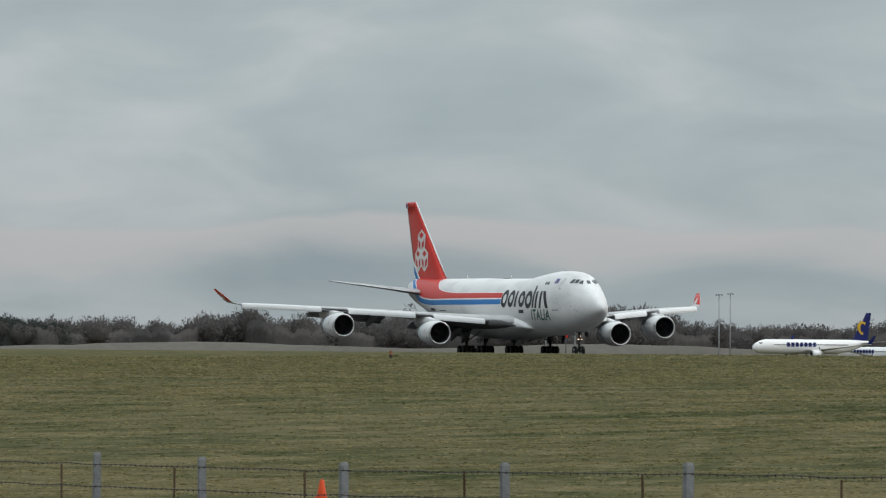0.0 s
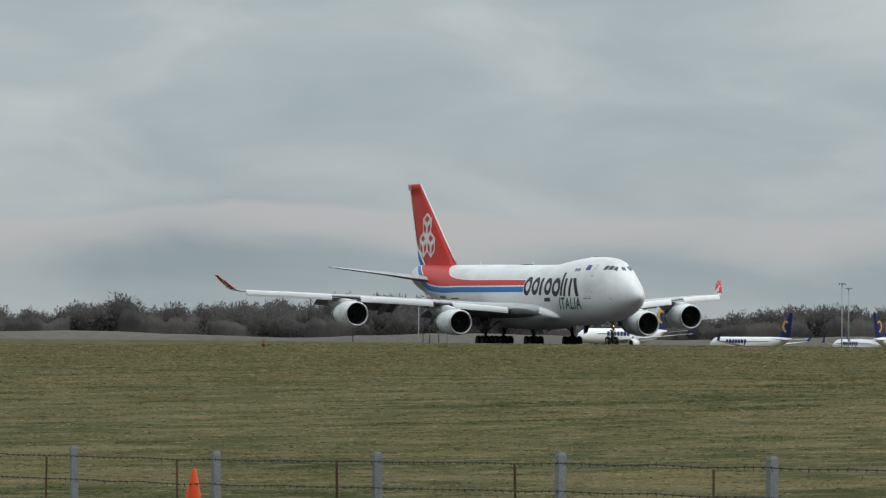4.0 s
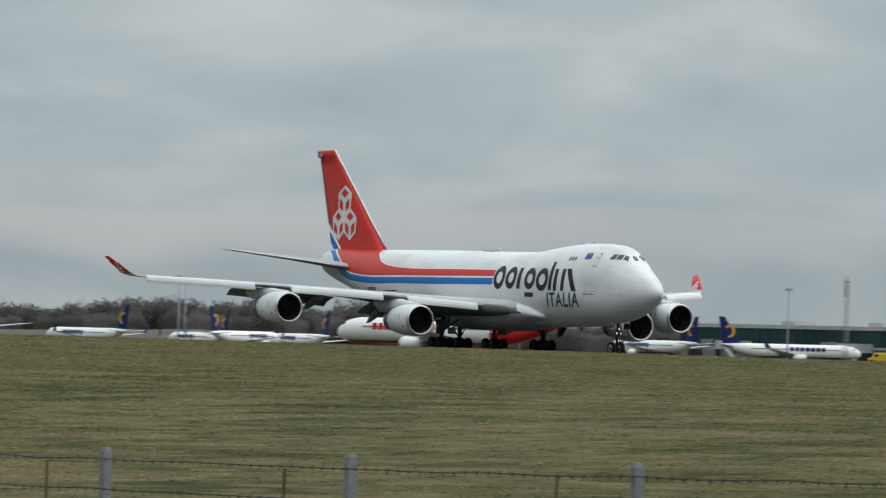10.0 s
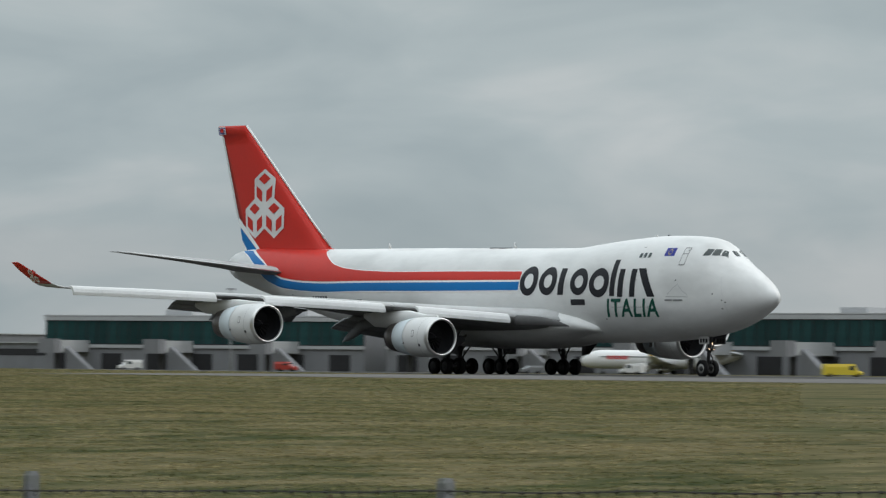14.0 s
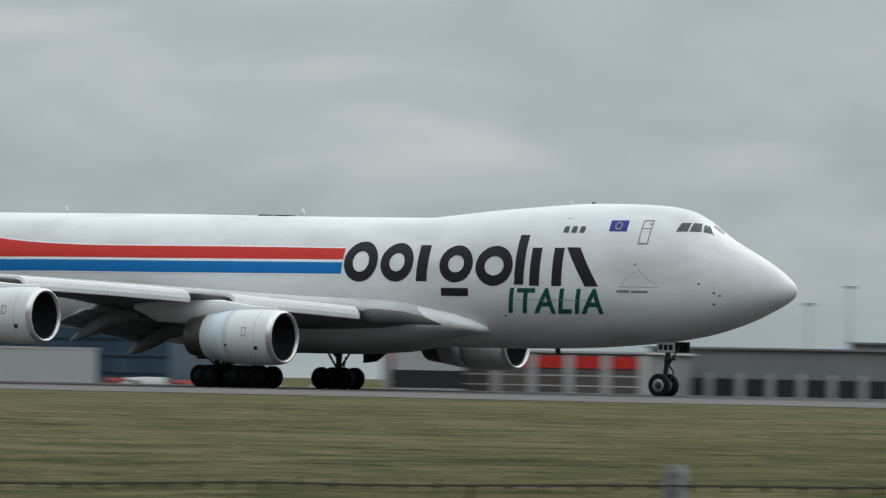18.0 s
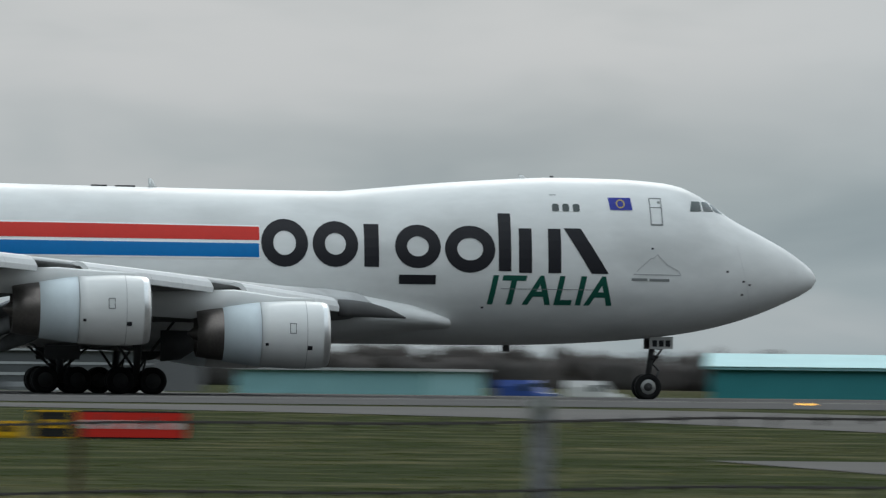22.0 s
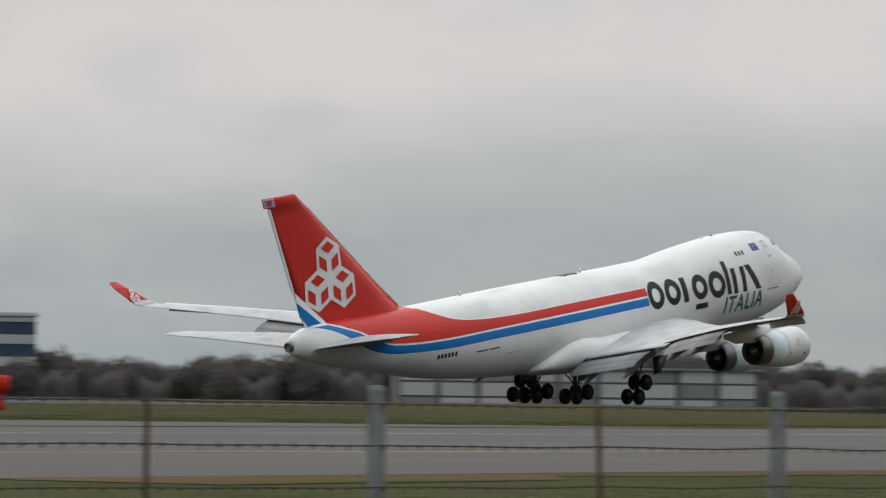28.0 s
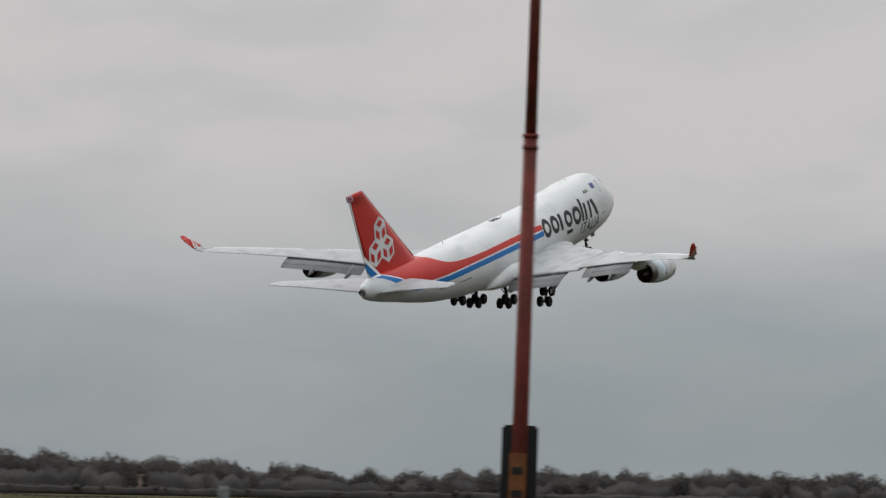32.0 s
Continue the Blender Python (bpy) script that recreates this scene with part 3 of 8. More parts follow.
def build_jet():
    jet = thing("cargo_jet", "white four-engined cargo jet with red tail and blue stripe", "airplane")
    xs = [-0.0, -0.05, -0.12, -0.25, -0.4, -0.7, -1.05, -1.45] + [-1.9 - 0.45 * k for k in range(13)] + [-8.0 - 1.2 * k for k in range(50)] + [-67.6, -68.1, -68.5]
    v, f = loft([body_ring(x) for x in xs])
    child("fuselage", mesh("fuselage", v, f, WHITE), jet)
    child("apu_exhaust", mesh("apu_exhaust", *turned([(-68.3, 0.44), (-68.75, 0.36), (-68.78, 0.28), (-68.5, 0.26), (-68.5, 0.01)], center=(GX, 0, 8.48), n=20), HOT), jet, "dark exhaust outlet at the tail")
    # wing to body fairing
    rings = []
    for x, w, zb, zt in ((-16.9, 0.3, 3.2, 3.5), (-17.6, 2.85, 3.1, 3.75), (-18.4, 3.2, 3.05, 4.1), (-19.4, 3.36, 2.95, 4.5), (-21.7, 3.58, 2.6, 5.05), (-24.6, 3.76, 2.12, 5.2), (-27, 3.85, 1.97, 5.05), (-33, 3.8, 1.98, 5.1), (-35.8, 3.65, 2.08, 5.5), (-37.2, 3.56, 2.2, 5.3), (-38.6, 3.42, 2.36, 4.75), (-39.7, 3.22, 2.56, 4.15), (-40.5, 2.9, 2.8, 3.6), (-41.0, 2.1, 2.9, 3.2)):
        rings.append([Vector((x + GX, w * math.copysign(abs(math.cos(a)) ** 0.7, math.cos(a)), (zb + zt) / 2 + (zt - zb) / 2 * math.copysign(abs(math.sin(a)) ** 0.8, math.sin(a)))) for a in (2 * math.pi * k / 28 for k in range(28))])
    child("wing_fairing", mesh("wing_fairing", *loft(rings), WHITE), jet)

    # painted stripes, one set on each side
    red_up = [(-26.4, 7.70), (-36.0, 7.76), (-42.0, 7.77), (-46.0, 7.87), (-49.2, 8.08), (-51.1, 8.38), (-52.8, 8.98), (-53.9, 9.43), (-54.6, 9.8), (-62.0, 10.2)]
    middle = [(-26.4, 7.01), (-37.0, 7.02), (-46.2, 7.04), (-51.7, 7.02), (-55.0, 7.10), (-57.2, 7.24), (-58.8, 7.44), (-60.3, 7.95), (-61.9, 8.73), (-64.6, 9.68)]
    blue_lo = [(-26.4, 6.30), (-37.0, 6.30), (-46.4, 6.33), (-51.7, 6.29), (-55.0, 6.39), (-57.15, 6.52), (-58.8, 6.67), (-59.96, 6.94), (-61.14, 7.29), (-63.42, 8.62), (-64.62, 9.18), (-66.2, 9.62)]
    red_lo, blue_up = [(x, z + 0.075) for x, z in middle], [(x, z - 0.075) for x, z in middle]
    for side in (-1, 1):
        part("red_stripe", band(red_lo, red_up, -26.4, -64.4, side, 0.03), RED, jet, "red painted stripe sweeping up to the tail")
        part("blue_stripe", band(blue_lo, blue_up, -26.42, -66.0, side, 0.022), BLUE, jet, "blue painted stripe")
        part("white_pinstripe", band([(x, z - 0.065) for x, z in blue_lo], [(x, z + 0.065) for x, z in red_up], -26.38, -66.1, side, 0.013), PINSTRIPE, jet, "bright white lines edging the stripes")
        # the airline's mark in plain dark shapes
        polys = ring_poly(-25.25, 6.98, 1.08, 1.10, 0.52, 0.56)
        polys += ring_poly(-22.92, 6.96, 1.05, 1.05, 0.48, 0.50)
        polys += bar_poly(-21.60, -20.92, 5.94, 7.90)
        polys += ring_poly(-19.13, 6.90, 1.06, 1.0, 0.50, 0.46) + bar_poly(-20.0, -18.3, 5.17, 5.60)
        polys += ring_poly(-16.72, 6.81, 1.17, 1.08, 0.60, 0.52)
        polys += bar_poly(-15.40, -14.82, 5.82, 8.48)
        polys += bar_poly(-14.46, -13.86, 5.76, 7.80) + bar_poly(-13.10, -12.50, 5.76, 7.80)
        polys += bar_poly(-11.72, -10.92, 5.76, 7.83, -0.62, 6.8)
        part("airline_mark", skin(polys, side, 0.016, 0.45), INK, jet, "large mark of dark rings and bars on the side")
        part("lettering", skin(letter_polys("ITALIA", -15.9, -10.08, 4.30, 5.64) if side < 0 else [[(-25.98 - x, z) for x, z in q][::-1] for q in letter_polys("ITALIA", -15.9, -10.08, 4.30, 5.64, -0.2)], side, 0.016, 0.45), GREEN, jet, "green italic capital letters")
        part("flag", skin([[(-10.12, 8.72), (-9.06, 8.72), (-9.12, 9.30), (-10.18, 9.30)]], side, 0.016), FLAG, jet, "blue flag with a ring of gold stars")
        part("flag_stars", skin(ring_poly(-9.62, 9.01, 0.21, 0.21, 0.16, 0.16, 12), side, 0.024), STAR, jet)
        door = [(-8.24, 8.02), (-7.66, 8.02), (-7.66, 9.32), (-8.26, 9.32)]
        inn = [(-8.19, 8.10), (-7.71, 8.10), (-7.71, 9.27), (-8.21, 9.27)]
        part("door_outline", skin([[door[i], door[(i + 1) % 4], inn[(i + 1) % 4], inn[i]] for i in range(4)] + [[(-8.20, 8.84), (-7.70, 8.84), (-7.70, 8.89), (-8.20, 8.89)], [(-7.86, 9.06), (-7.74, 9.06), (-7.74, 9.16), (-7.86, 9.16)]], side, 0.016), LINE, jet)
        part("cabin_line", skin([[(-12.9, 9.36), (-12.6, 9.36), (-12.6, 9.40), (-12.9, 9.40)]], side, 0.016), LINE, jet)
        for x in (-12.68, -12.20, -11.71):
            part("cabin_window", skin([[(x - 0.14, 8.62), (x + 0.14, 8.62), (x + 0.16, 8.72), (x + 0.16, 8.9), (x + 0.1, 8.97), (x - 0.1, 8.97), (x - 0.16, 8.9), (x - 0.16, 8.72)]], side, 0.016), GLASS, jet)
        part("cockpit_window", skin([[(-6.30, 8.72), (-5.72, 8.74), (-5.74, 9.20), (-6.18, 9.20)]], side, 0.018, 0.12), GLASS, jet)
        part("cockpit_window", skin([[(-5.62, 8.74), (-5.10, 8.74), (-5.32, 9.17), (-5.66, 9.20)]], side, 0.018, 0.12), GLASS, jet)
        part("cockpit_window", skin([[(-5.02, 8.72), (-4.62, 8.62), (-4.52, 8.52), (-4.98, 9.02), (-5.20, 9.12)]], side, 0.020, 0.1), GLASS, jet)
        part("mountain_outline", skin([[(a, b), (c, d), (c, d + 0.045), (a, b + 0.045)] for a, b, c, d in ((-8.95, 5.88, -8.3, 6.46), (-8.3, 6.46, -8.12, 6.5), (-8.12, 6.5, -7.97, 6.66), (-7.97, 6.66, -7.5, 6.18), (-7.5, 6.18, -6.98, 5.92), (-6.98, 5.92, -6.86, 5.74), (-9.1, 5.74, -6.86, 5.72))], side, 0.016), FINE, jet, "thin grey mountain outline")
        part("name_bar", skin(bar_poly(-9.2, -8.45, 5.46, 5.58) + bar_poly(-8.35, -7.4, 5.45, 5.57), side, 0.016), LINE, jet)
        part("registration_bars", skin([q for i in range(6) for q in bar_poly(-53.75 + i * 0.39, -53.49 + i * 0.39, 5.62, 5.96)], side, 0.016), INK, jet, "short dark bars on the rear body")
        part("type_bar", skin(bar_poly(-49.35, -47.9, 5.57, 5.67) + bar_poly(-47.75, -46.5, 5.57, 5.67), side, 0.016), INK, jet)
        part("cargo_door_seam", skin(bar_poly(-45.8, -43.4, 5.0, 5.03), side, 0.016), LINE, jet)
        part("cargo_door_seam", skin(bar_poly(-15.3, -11.0, 5.0, 5.03), side, 0.016), LINE, jet)
        part("nose_door_seam", skin([[(-3.3 - 0.10 * k, 3.95 + 0.4 * k), (-3.28 - 0.10 * k, 3.95 + 0.4 * k), (-3.28 - 0.10 * (k + 1), 3.95 + 0.4 * (k + 1)), (-3.3 - 0.10 * (k + 1), 3.95 + 0.4 * (k + 1))] for k in range(8)], side, 0.014), FAINT, jet)
        for x, z in ((-3.85, 4.9), (-3.8, 5.5), (-4.6, 5.95), (-3.5, 5.35), (-16.1, 4.15), (-8.2, 6.95), (-45.0, 5.0), (-57, 6.1)):
            part("sensor_port", skin([[(x - 0.06, z - 0.04), (x + 0.06, z - 0.04), (x + 0.06, z + 0.04), (x - 0.06, z + 0.04)]], side, 0.018), INK, jet)
    child("windshield", mesh("windshield", *wind_panes()), jet, "dark front cockpit panes")

    # fin and rudder
    def fin_ring(le, te, z, t):
        c = le - te
        r = []
        for k in range(20):
            u = k / 10 if k <= 10 else (20 - k) / 10
            th = 5 * t * c * (0.2969 * math.sqrt(u) - 0.126 * u - 0.3516 * u * u + 0.2843 * u ** 3 - 0.1036 * u ** 4)
            r.append(Vector((le - c * u + GX, th if k <= 10 else -th, z)))
        return r

    def fin_le(z):
        return lerp([(9.3, -52.8), (9.75, -54.8), (10.6, -55.9), (19.65, -66.62)], z)[0]

    def fin_te(z):
        return lerp([(9.3, -66.3), (11.4, -67.15), (12.2, -67.55), (18.9, -70.0), (18.92, -70.4), (19.65, -70.6)], z)[0]
    zs = [9.3, 9.75, 10.6, 11.4, 12.2, 14, 16, 18, 18.9, 18.92, 19.5, 19.65]
    fin = child("fin", mesh("fin", *loft([fin_ring(fin_le(z), fin_te(z), z, 0.085 if z < 19.6 else 0.05) for z in zs]), [RED]), jet, "red tail fin with white edges")
    child("fin_leading_edge", mesh("fin_leading_edge", *loft([fin_ring(fin_le(z) + 0.12, fin_le(z) - 0.28, z, 0.34) for z in (9.9, 12, 15, 18, 19.65)]), WHITE), fin, "white leading edge")

    def fin_patch(polys, mat, name, lift, label=""):
        for side in (-1, 1):
            bm = bmesh.new()
            for q in polys:
                vs = []
                for x, z in q:
                    le, te = fin_le(z), fin_te(z)
                    c, u = le - te, min(1, max(0.001, (le - x) / (le - te)))
                    th = 5 * 0.085 * c * (0.2969 * math.sqrt(u) - 0.126 * u - 0.3516 * u * u + 0.2843 * u ** 3 - 0.1036 * u ** 4)
                    vs.append(bm.verts.new((x + GX, side * (th + lift), z)))
                bm.faces.new(vs)
            part(name, bm, mat, fin, label)

    def hexa(cx, cz, s):
        return [(cx + s * math.cos(radians(30 + 60 * k)) * 1.04, cz + s * math.sin(radians(30 + 60 * k))) for k in range(6)]
    # emblem of three cubes
    S = 1.585
    cx, cz = -63.55, 12.95
    cells = [(cx, cz + S), (cx - 0.866 * S * 1.04, cz - S * 0.5 + 0.02), (cx + 0.866 * S * 1.04, cz - S * 0.5 + 0.02)]
    white, reds = [], []
    for x, z in cells:
        h = hexa(x, z, S)
        white.append(h)
        for a, b, c in ((h[0], h[1], h[2]), (h[2], h[3], h[4]), (h[4], h[5], h[0])):
            quad = [(x, z), a, b, c]
            mx, mz = sum(p[0] for p in quad) / 4, sum(p[1] for p in quad) / 4
            reds.append([(mx + (p[0] - mx) * 0.56, mz + (p[1] - mz) * 0.56) for p in quad])
    for q in white:
        fin_patch([q], WHITE, "emblem_cube", 0.05, "white cube outline of the emblem")
    for q in reds:
        fin_patch([q], RED, "emblem_cell", 0.065)
    fin_patch([[(-64.2, 9.72), (-64.75, 9.72), (-67.35, 11.6), (-67.6, 12.4)]], PINSTRIPE, "white_edge", 0.045)
    fin_patch([[(-64.75, 9.72), (-66.3, 9.72), (-67.02, 10.5), (-67.32, 11.55)]], BLUE, "blue_edge", 0.055)
    fin_patch([[(-66.3, 9.72), (-66.45, 9.5), (-67.08, 11.1), (-67.0, 10.55)]], PINSTRIPE, "lower_edge", 0.05)
    fin_patch([[(-69.25, 18.98), (-70.42, 18.98), (-70.58, 19.6), (-69.42, 19.6)]], WHITE, "small_flag", 0.05, "small white flag patch")
    for q in range(4):
        fin_patch([[(-69.35 - 0.03 * q, 19.02 + 0.14 * q), (-70.40 - 0.03 * q, 19.02 + 0.14 * q), (-70.42 - 0.03 * q, 19.09 + 0.14 * q), (-69.37 - 0.03 * q, 19.09 + 0.14 * q)]], FLAG, "flag_bar", 0.058)
    fin_patch([[(-69.65, 19.12), (-70.15, 19.12), (-70.2, 19.45), (-69.7, 19.45)]], RED, "flag_charge", 0.066)
    fin_patch([[(-69.72, 18.8), (-70.02, 18.86), (-67.75, 12.2), (-67.55, 12.4)]], WHITE, "rudder_edge", 0.03)
    # tailplane
    for side in (-1, 1):
        trim = 0.045
        rings = [foil(y, z - 0.5 * trim * (le - te), le, te, t, -trim, side=side) for y, z, le, te, t in ((0.7, 7.75, -57.2, -66.8, 0.1), (1.6, 7.95, -58.3, -67.0, 0.1), (5.5, 8.6, -62.0, -68.1, 0.09), (10.6, 9.32, -66.8, -69.6, 0.08), (11.0, 9.38, -67.6, -69.8, 0.05))]
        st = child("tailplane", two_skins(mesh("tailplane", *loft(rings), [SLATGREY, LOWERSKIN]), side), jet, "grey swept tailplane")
        rings = [foil(y, z - 0.5 * trim * c + 0.01, le + 0.1, le - 0.35, 0.3, -trim, side=side) for y, z, le, c in ((1.7, 7.97, -58.35, 8.7), (5.5, 8.6, -62.0, 6.1), (10.6, 9.32, -66.8, 2.8))]
        child("tailplane_edge", mesh("tailplane_edge", *loft(rings), METAL), st, "bare metal leading edge")
    # small aerials along the crown
    for x, h in ((-31.0, 0.42), (-47.0, 0.40), (-13.8, 0.16), (-58.5, 0.3)):
        zt = smooth(BODY, x)[1]
        v, f = loft([[Vector((x + a + GX, b, zt - 0.05 + c)) for a, b, c in ((0.22, 0, 0), (0, 0.04, 0), (-0.22, 0, 0), (0, -0.04, 0))], [Vector((x + a - 0.15 + GX, b, zt + h)) for a, b in ((0.08, 0), (0, 0.015), (-0.08, 0), (0, -0.015))]])
        child("blade_aerial", mesh("blade_aerial", v, f, WHITE), jet)
    for x, w in ((-32.3, 0.9), (-33.5, 0.7)):
        zt = smooth(BODY, x)[1]
        part("crown_vent", boxes((x + GX - w / 2, x + GX + w / 2, -0.3, 0.3, zt - 0.1, zt + 0.05)), GEARGREY, jet)
    part("crown_beacon", boxes((-12.5 + GX - 0.07, -12.5 + GX + 0.07, -0.06, 0.06, 10.2, 10.32)), GEARGREY, jet)
    for x in (-14.5, -40.5):
        zb = smooth(BODY, x)[0]
        part("belly_aerial", boxes((x + GX - 0.2, x + GX + 0.1, -0.02, 0.02, zb - 0.3, zb + 0.1)), GEARGREY, jet)

    # wings: an inner panel fast to the body, an outer panel that lifts as the wing takes the load
    moving = {}
    for side in (-1, 1):
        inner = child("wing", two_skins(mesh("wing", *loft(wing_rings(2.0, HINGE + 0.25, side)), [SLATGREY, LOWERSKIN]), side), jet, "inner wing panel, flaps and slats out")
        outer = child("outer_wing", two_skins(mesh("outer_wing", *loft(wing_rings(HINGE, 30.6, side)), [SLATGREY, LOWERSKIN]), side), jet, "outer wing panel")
        moving[side] = outer
        for own, a, b, n in ((inner, 6.4, 11.3, 3), (outer, 13.1, 19.7, 4), (outer, 22.4, 30.35, 5)):
            for k in range(n):
                w = (b - a) / n
                child("slat", slat(a + w * k, a + w * (k + 1) - 0.01, side), own, "white leading-edge slat let down")
        # slotted flaps, three panels deep inboard
        for ch, dx, dz, an in ((1.3, 0.8, -0.12, 9), (1.4, -0.35, -0.28, 18), (0.9, -1.5, -0.62, 29)):
            child("flap", flap(3.7, 10.7, side, an, ch, dx, dz, FLAPGREY), inner, "grey slotted flap let down")
        for ch, dx, dz, an in ((0.9, 0.6, -0.13, 10), (0.95, -0.15, -0.28, 20), (0.75, -0.95, -0.60, 33)):
            child("flap", flap(13.9, 22.0, side, an, ch, dx, dz, FLAPGREY), outer, "grey slotted flap let down")
        for y in (5.2, 9.6):
            child("flap_track_fairing", canoe(y, side, 4.6, 1.0), inner)
        for y in (15.3, 18.9):
            child("flap_track_fairing", canoe(y, side, 4.4, 0.75), outer)
        engine(inner, -24.38, 11.78, 2.74, side)
        engine(outer, -33.2, 21.15, 3.63, side)
        # winglet: a canted red blade
        rings = [foil(30.5, 6.2, -45.9, -48.75, 0.07, -0.03, side=side), foil(31.0, 6.33, -46.3, -48.88, 0.07, -0.02, side=side), foil(31.28, 6.52, -46.68, -49.0, 0.07, -0.01, side=side)]
        child("wing_tip", mesh("wing_tip", *loft(rings), SLATGREY), outer, "grey wing tip curving up")
        rings = [foil(31.28, 6.52, -46.68, -49.0, 0.07, -0.01, side=side), foil(31.5, 6.8, -47.15, -49.25, 0.07, side=side), foil(32.0, 7.5, -48.45, -50.1, 0.07, side=side), foil(32.4, 8.08, -49.5, -50.5, 0.05, side=side)]
        wl = child("winglet", mesh("winglet", *loft(rings), RED), outer, "red winglet with a white emblem")
        for sd in (-1, 1):
            for cxx, czz in ((-48.5, 7.28), (-48.72, 6.82), (-48.12, 6.82)):
                em, ef = [], []
                for k in range(6):
                    for r in (0.27, 0.12):
                        zz = czz + r * math.sin(radians(60 * k + 30))
                        yy = lerp([(6.2, 31.0), (6.45, 31.25), (7.5, 32.0), (8.0, 32.4)], zz)[0]
                        em.append(Vector((cxx + r * math.cos(radians(60 * k + 30)) + GX, side * yy + sd * 0.17, zz)))
                for k in range(6):
                    p, q = 2 * k, 2 * ((k + 1) % 6)
                    ef.append((p, q, q + 1, p + 1))
                child("emblem_cube", mesh("emblem_cube", em, ef, WHITE), wl)
        # dark wedge added at each wing root for its shaded opening and underside
        rings = [[Vector((x + GX, side * (y + 0.7 * r * math.cos(q)), z + r * math.sin(q))) for q in (2 * math.pi * k / 10 for k in range(10))] for x, y, z, r in ((-19.7, 3.6, 3.62, 0.03), (-20.6, 4.1, 3.82, 0.24), (-21.6, 4.75, 3.96, 0.36), (-22.6, 5.5, 4.0, 0.42), (-23.1, 5.8, 4.02, 0.40))]
        child("root_strake", mesh("root_strake", *loft(rings), WEDGE), inner, "dark wedge for the shaded opening at the wing root")

    # landing gear
    trucks = []

    def gear(x, y, top, lean):
        v, f = joined(tube((x + GX, y, 0.62), (x + GX + lean * 0.3, y * 0.98, top), 0.15, 0.21), tube((x + GX + 0.1, y, 1.15), (x + GX + 1.7, y, top + 0.1), 0.06), tube((x + GX - 0.1, y, 1.2), (x + GX - 1.5, y, top), 0.06), tube((x + GX, y, 1.7), (x + GX, y * 0.55, top + 0.2), 0.08), tube((x + GX + 0.3, y, 0.9), (x + GX + 0.5, y, 1.8), 0.05))
        leg = child("main_gear_leg", mesh("main_gear_leg", v, f, GEARGREY), jet, "grey landing gear leg")
        truck = child("wheel_truck", mesh("wheel_truck", *joined(tube((0.85, 0, 0), (-0.85, 0, 0), 0.13), tube((0.735, -0.56, 0), (0.735, 0.56, 0), 0.09), tube((-0.735, -0.56, 0), (-0.735, 0.56, 0), 0.09), tube((0.2, 0, 0.12), (0.75, 0, 0.2), 0.05)), GEARGREY), jet, "four-wheeled bogie with black tyres")
        truck.location = (x + GX, y, 0.62)
        for wx in (0.735, -0.735):
            for wy in (-0.56, 0.56):
                wheel(truck, wx, wy, 0)
                hub(truck, wx, wy, 0)
        trucks.append((truck, x, y))
        return leg
    for side in (-1, 1):
        gear(-32.2, side * 5.5, 3.2, 0.6)
        gear(-35.3, side * 1.92, 2.4, -0.3)
        part("gear_door", boxes((-36.1 + GX, -34.5 + GX, side * 2.75 - 0.04, side * 2.75 + 0.04, 1.55, 2.2)), BELLY, jet)
        rings = [[Vector((x + GX, side * y + 0.04 * s, z)) for s, z in ((-1, zt), (1, zt), (1, zb), (-1, zb))] for x, y, zt, zb in ((-28.9, 6.3, 2.9, 2.5), (-30.3, 6.5, 2.9, 1.6), (-31.2, 6.55, 2.9, 1.5))]
        child("gear_door", mesh("gear_door", *loft(rings), BELLY), jet)
    v, f = joined(tube((-7.95 + GX, 0, 0.6), (-7.6 + GX, 0, 3.1), 0.12, 0.16), tube((-7.95 + GX, -0.5, 0.61), (-7.95 + GX, 0.5, 0.61), 0.07), tube((-7.8 + GX, 0, 1.5), (-7.0 + GX, 0, 2.7), 0.05), tube((-7.6 + GX, 0.0, 0.8), (-7.35 + GX, 0, 1.35), 0.05), tube((-7.35 + GX, 0, 1.35), (-7.75 + GX, 0, 1.75), 0.05), tube((-7.7 + GX, -0.28, 1.95), (-7.7 + GX, 0.28, 1.95), 0.10))
    child("nose_gear_leg", mesh("nose_gear_leg", v, f, GEARGREY), jet, "grey nose gear leg")
    for y in (-0.46, 0.46):
        nw = wheel(jet, -7.95 + GX, y, 0.6, 0.62, 0.36)
        hub(nw, -7.95 + GX, y, 0.6, 0.62, 0.36, NOSEHUB)
        child("hub_cap", mesh("hub_cap", *turned([(-0.19, 0.01), (-0.19, 0.15), (-0.10, 0.21), (0.10, 0.21), (0.19, 0.15), (0.19, 0.01)], axis="y", n=18, center=(-7.95 + GX, y, 0.6)), HUB), nw, "dark centre of the wheel")
        part("nose_gear_door", boxes((-7.95 + GX, -6.85 + GX, y * 1.7 - 0.02, y * 1.7 + 0.02, 2.36, 2.92)), PALEDOOR if y < 0 else BELLY, jet)
        for i in range(3):
            part("door_bar", boxes((-7.82 + GX + i * 0.31, -7.60 + GX + i * 0.31, y * 1.7 - 0.03, y * 1.7 + 0.03, 2.47, 2.76)), INK, jet)
        child("taxi_light", mesh("taxi_light", *turned([(-0.02, 0.01), (-0.03, 0.06)], center=(-7.5 + GX, y * 0.45, 2.0), n=12), LAMP), jet, "lit taxi light")
        child("lamp_housing", mesh("lamp_housing", *turned([(-0.03, 0.061), (0.08, 0.065), (0.08, 0.075), (-0.04, 0.075), (-0.1, 0.01)], center=(-7.5 + GX, y * 0.45, 2.0), n=12), GEARGREY), jet)
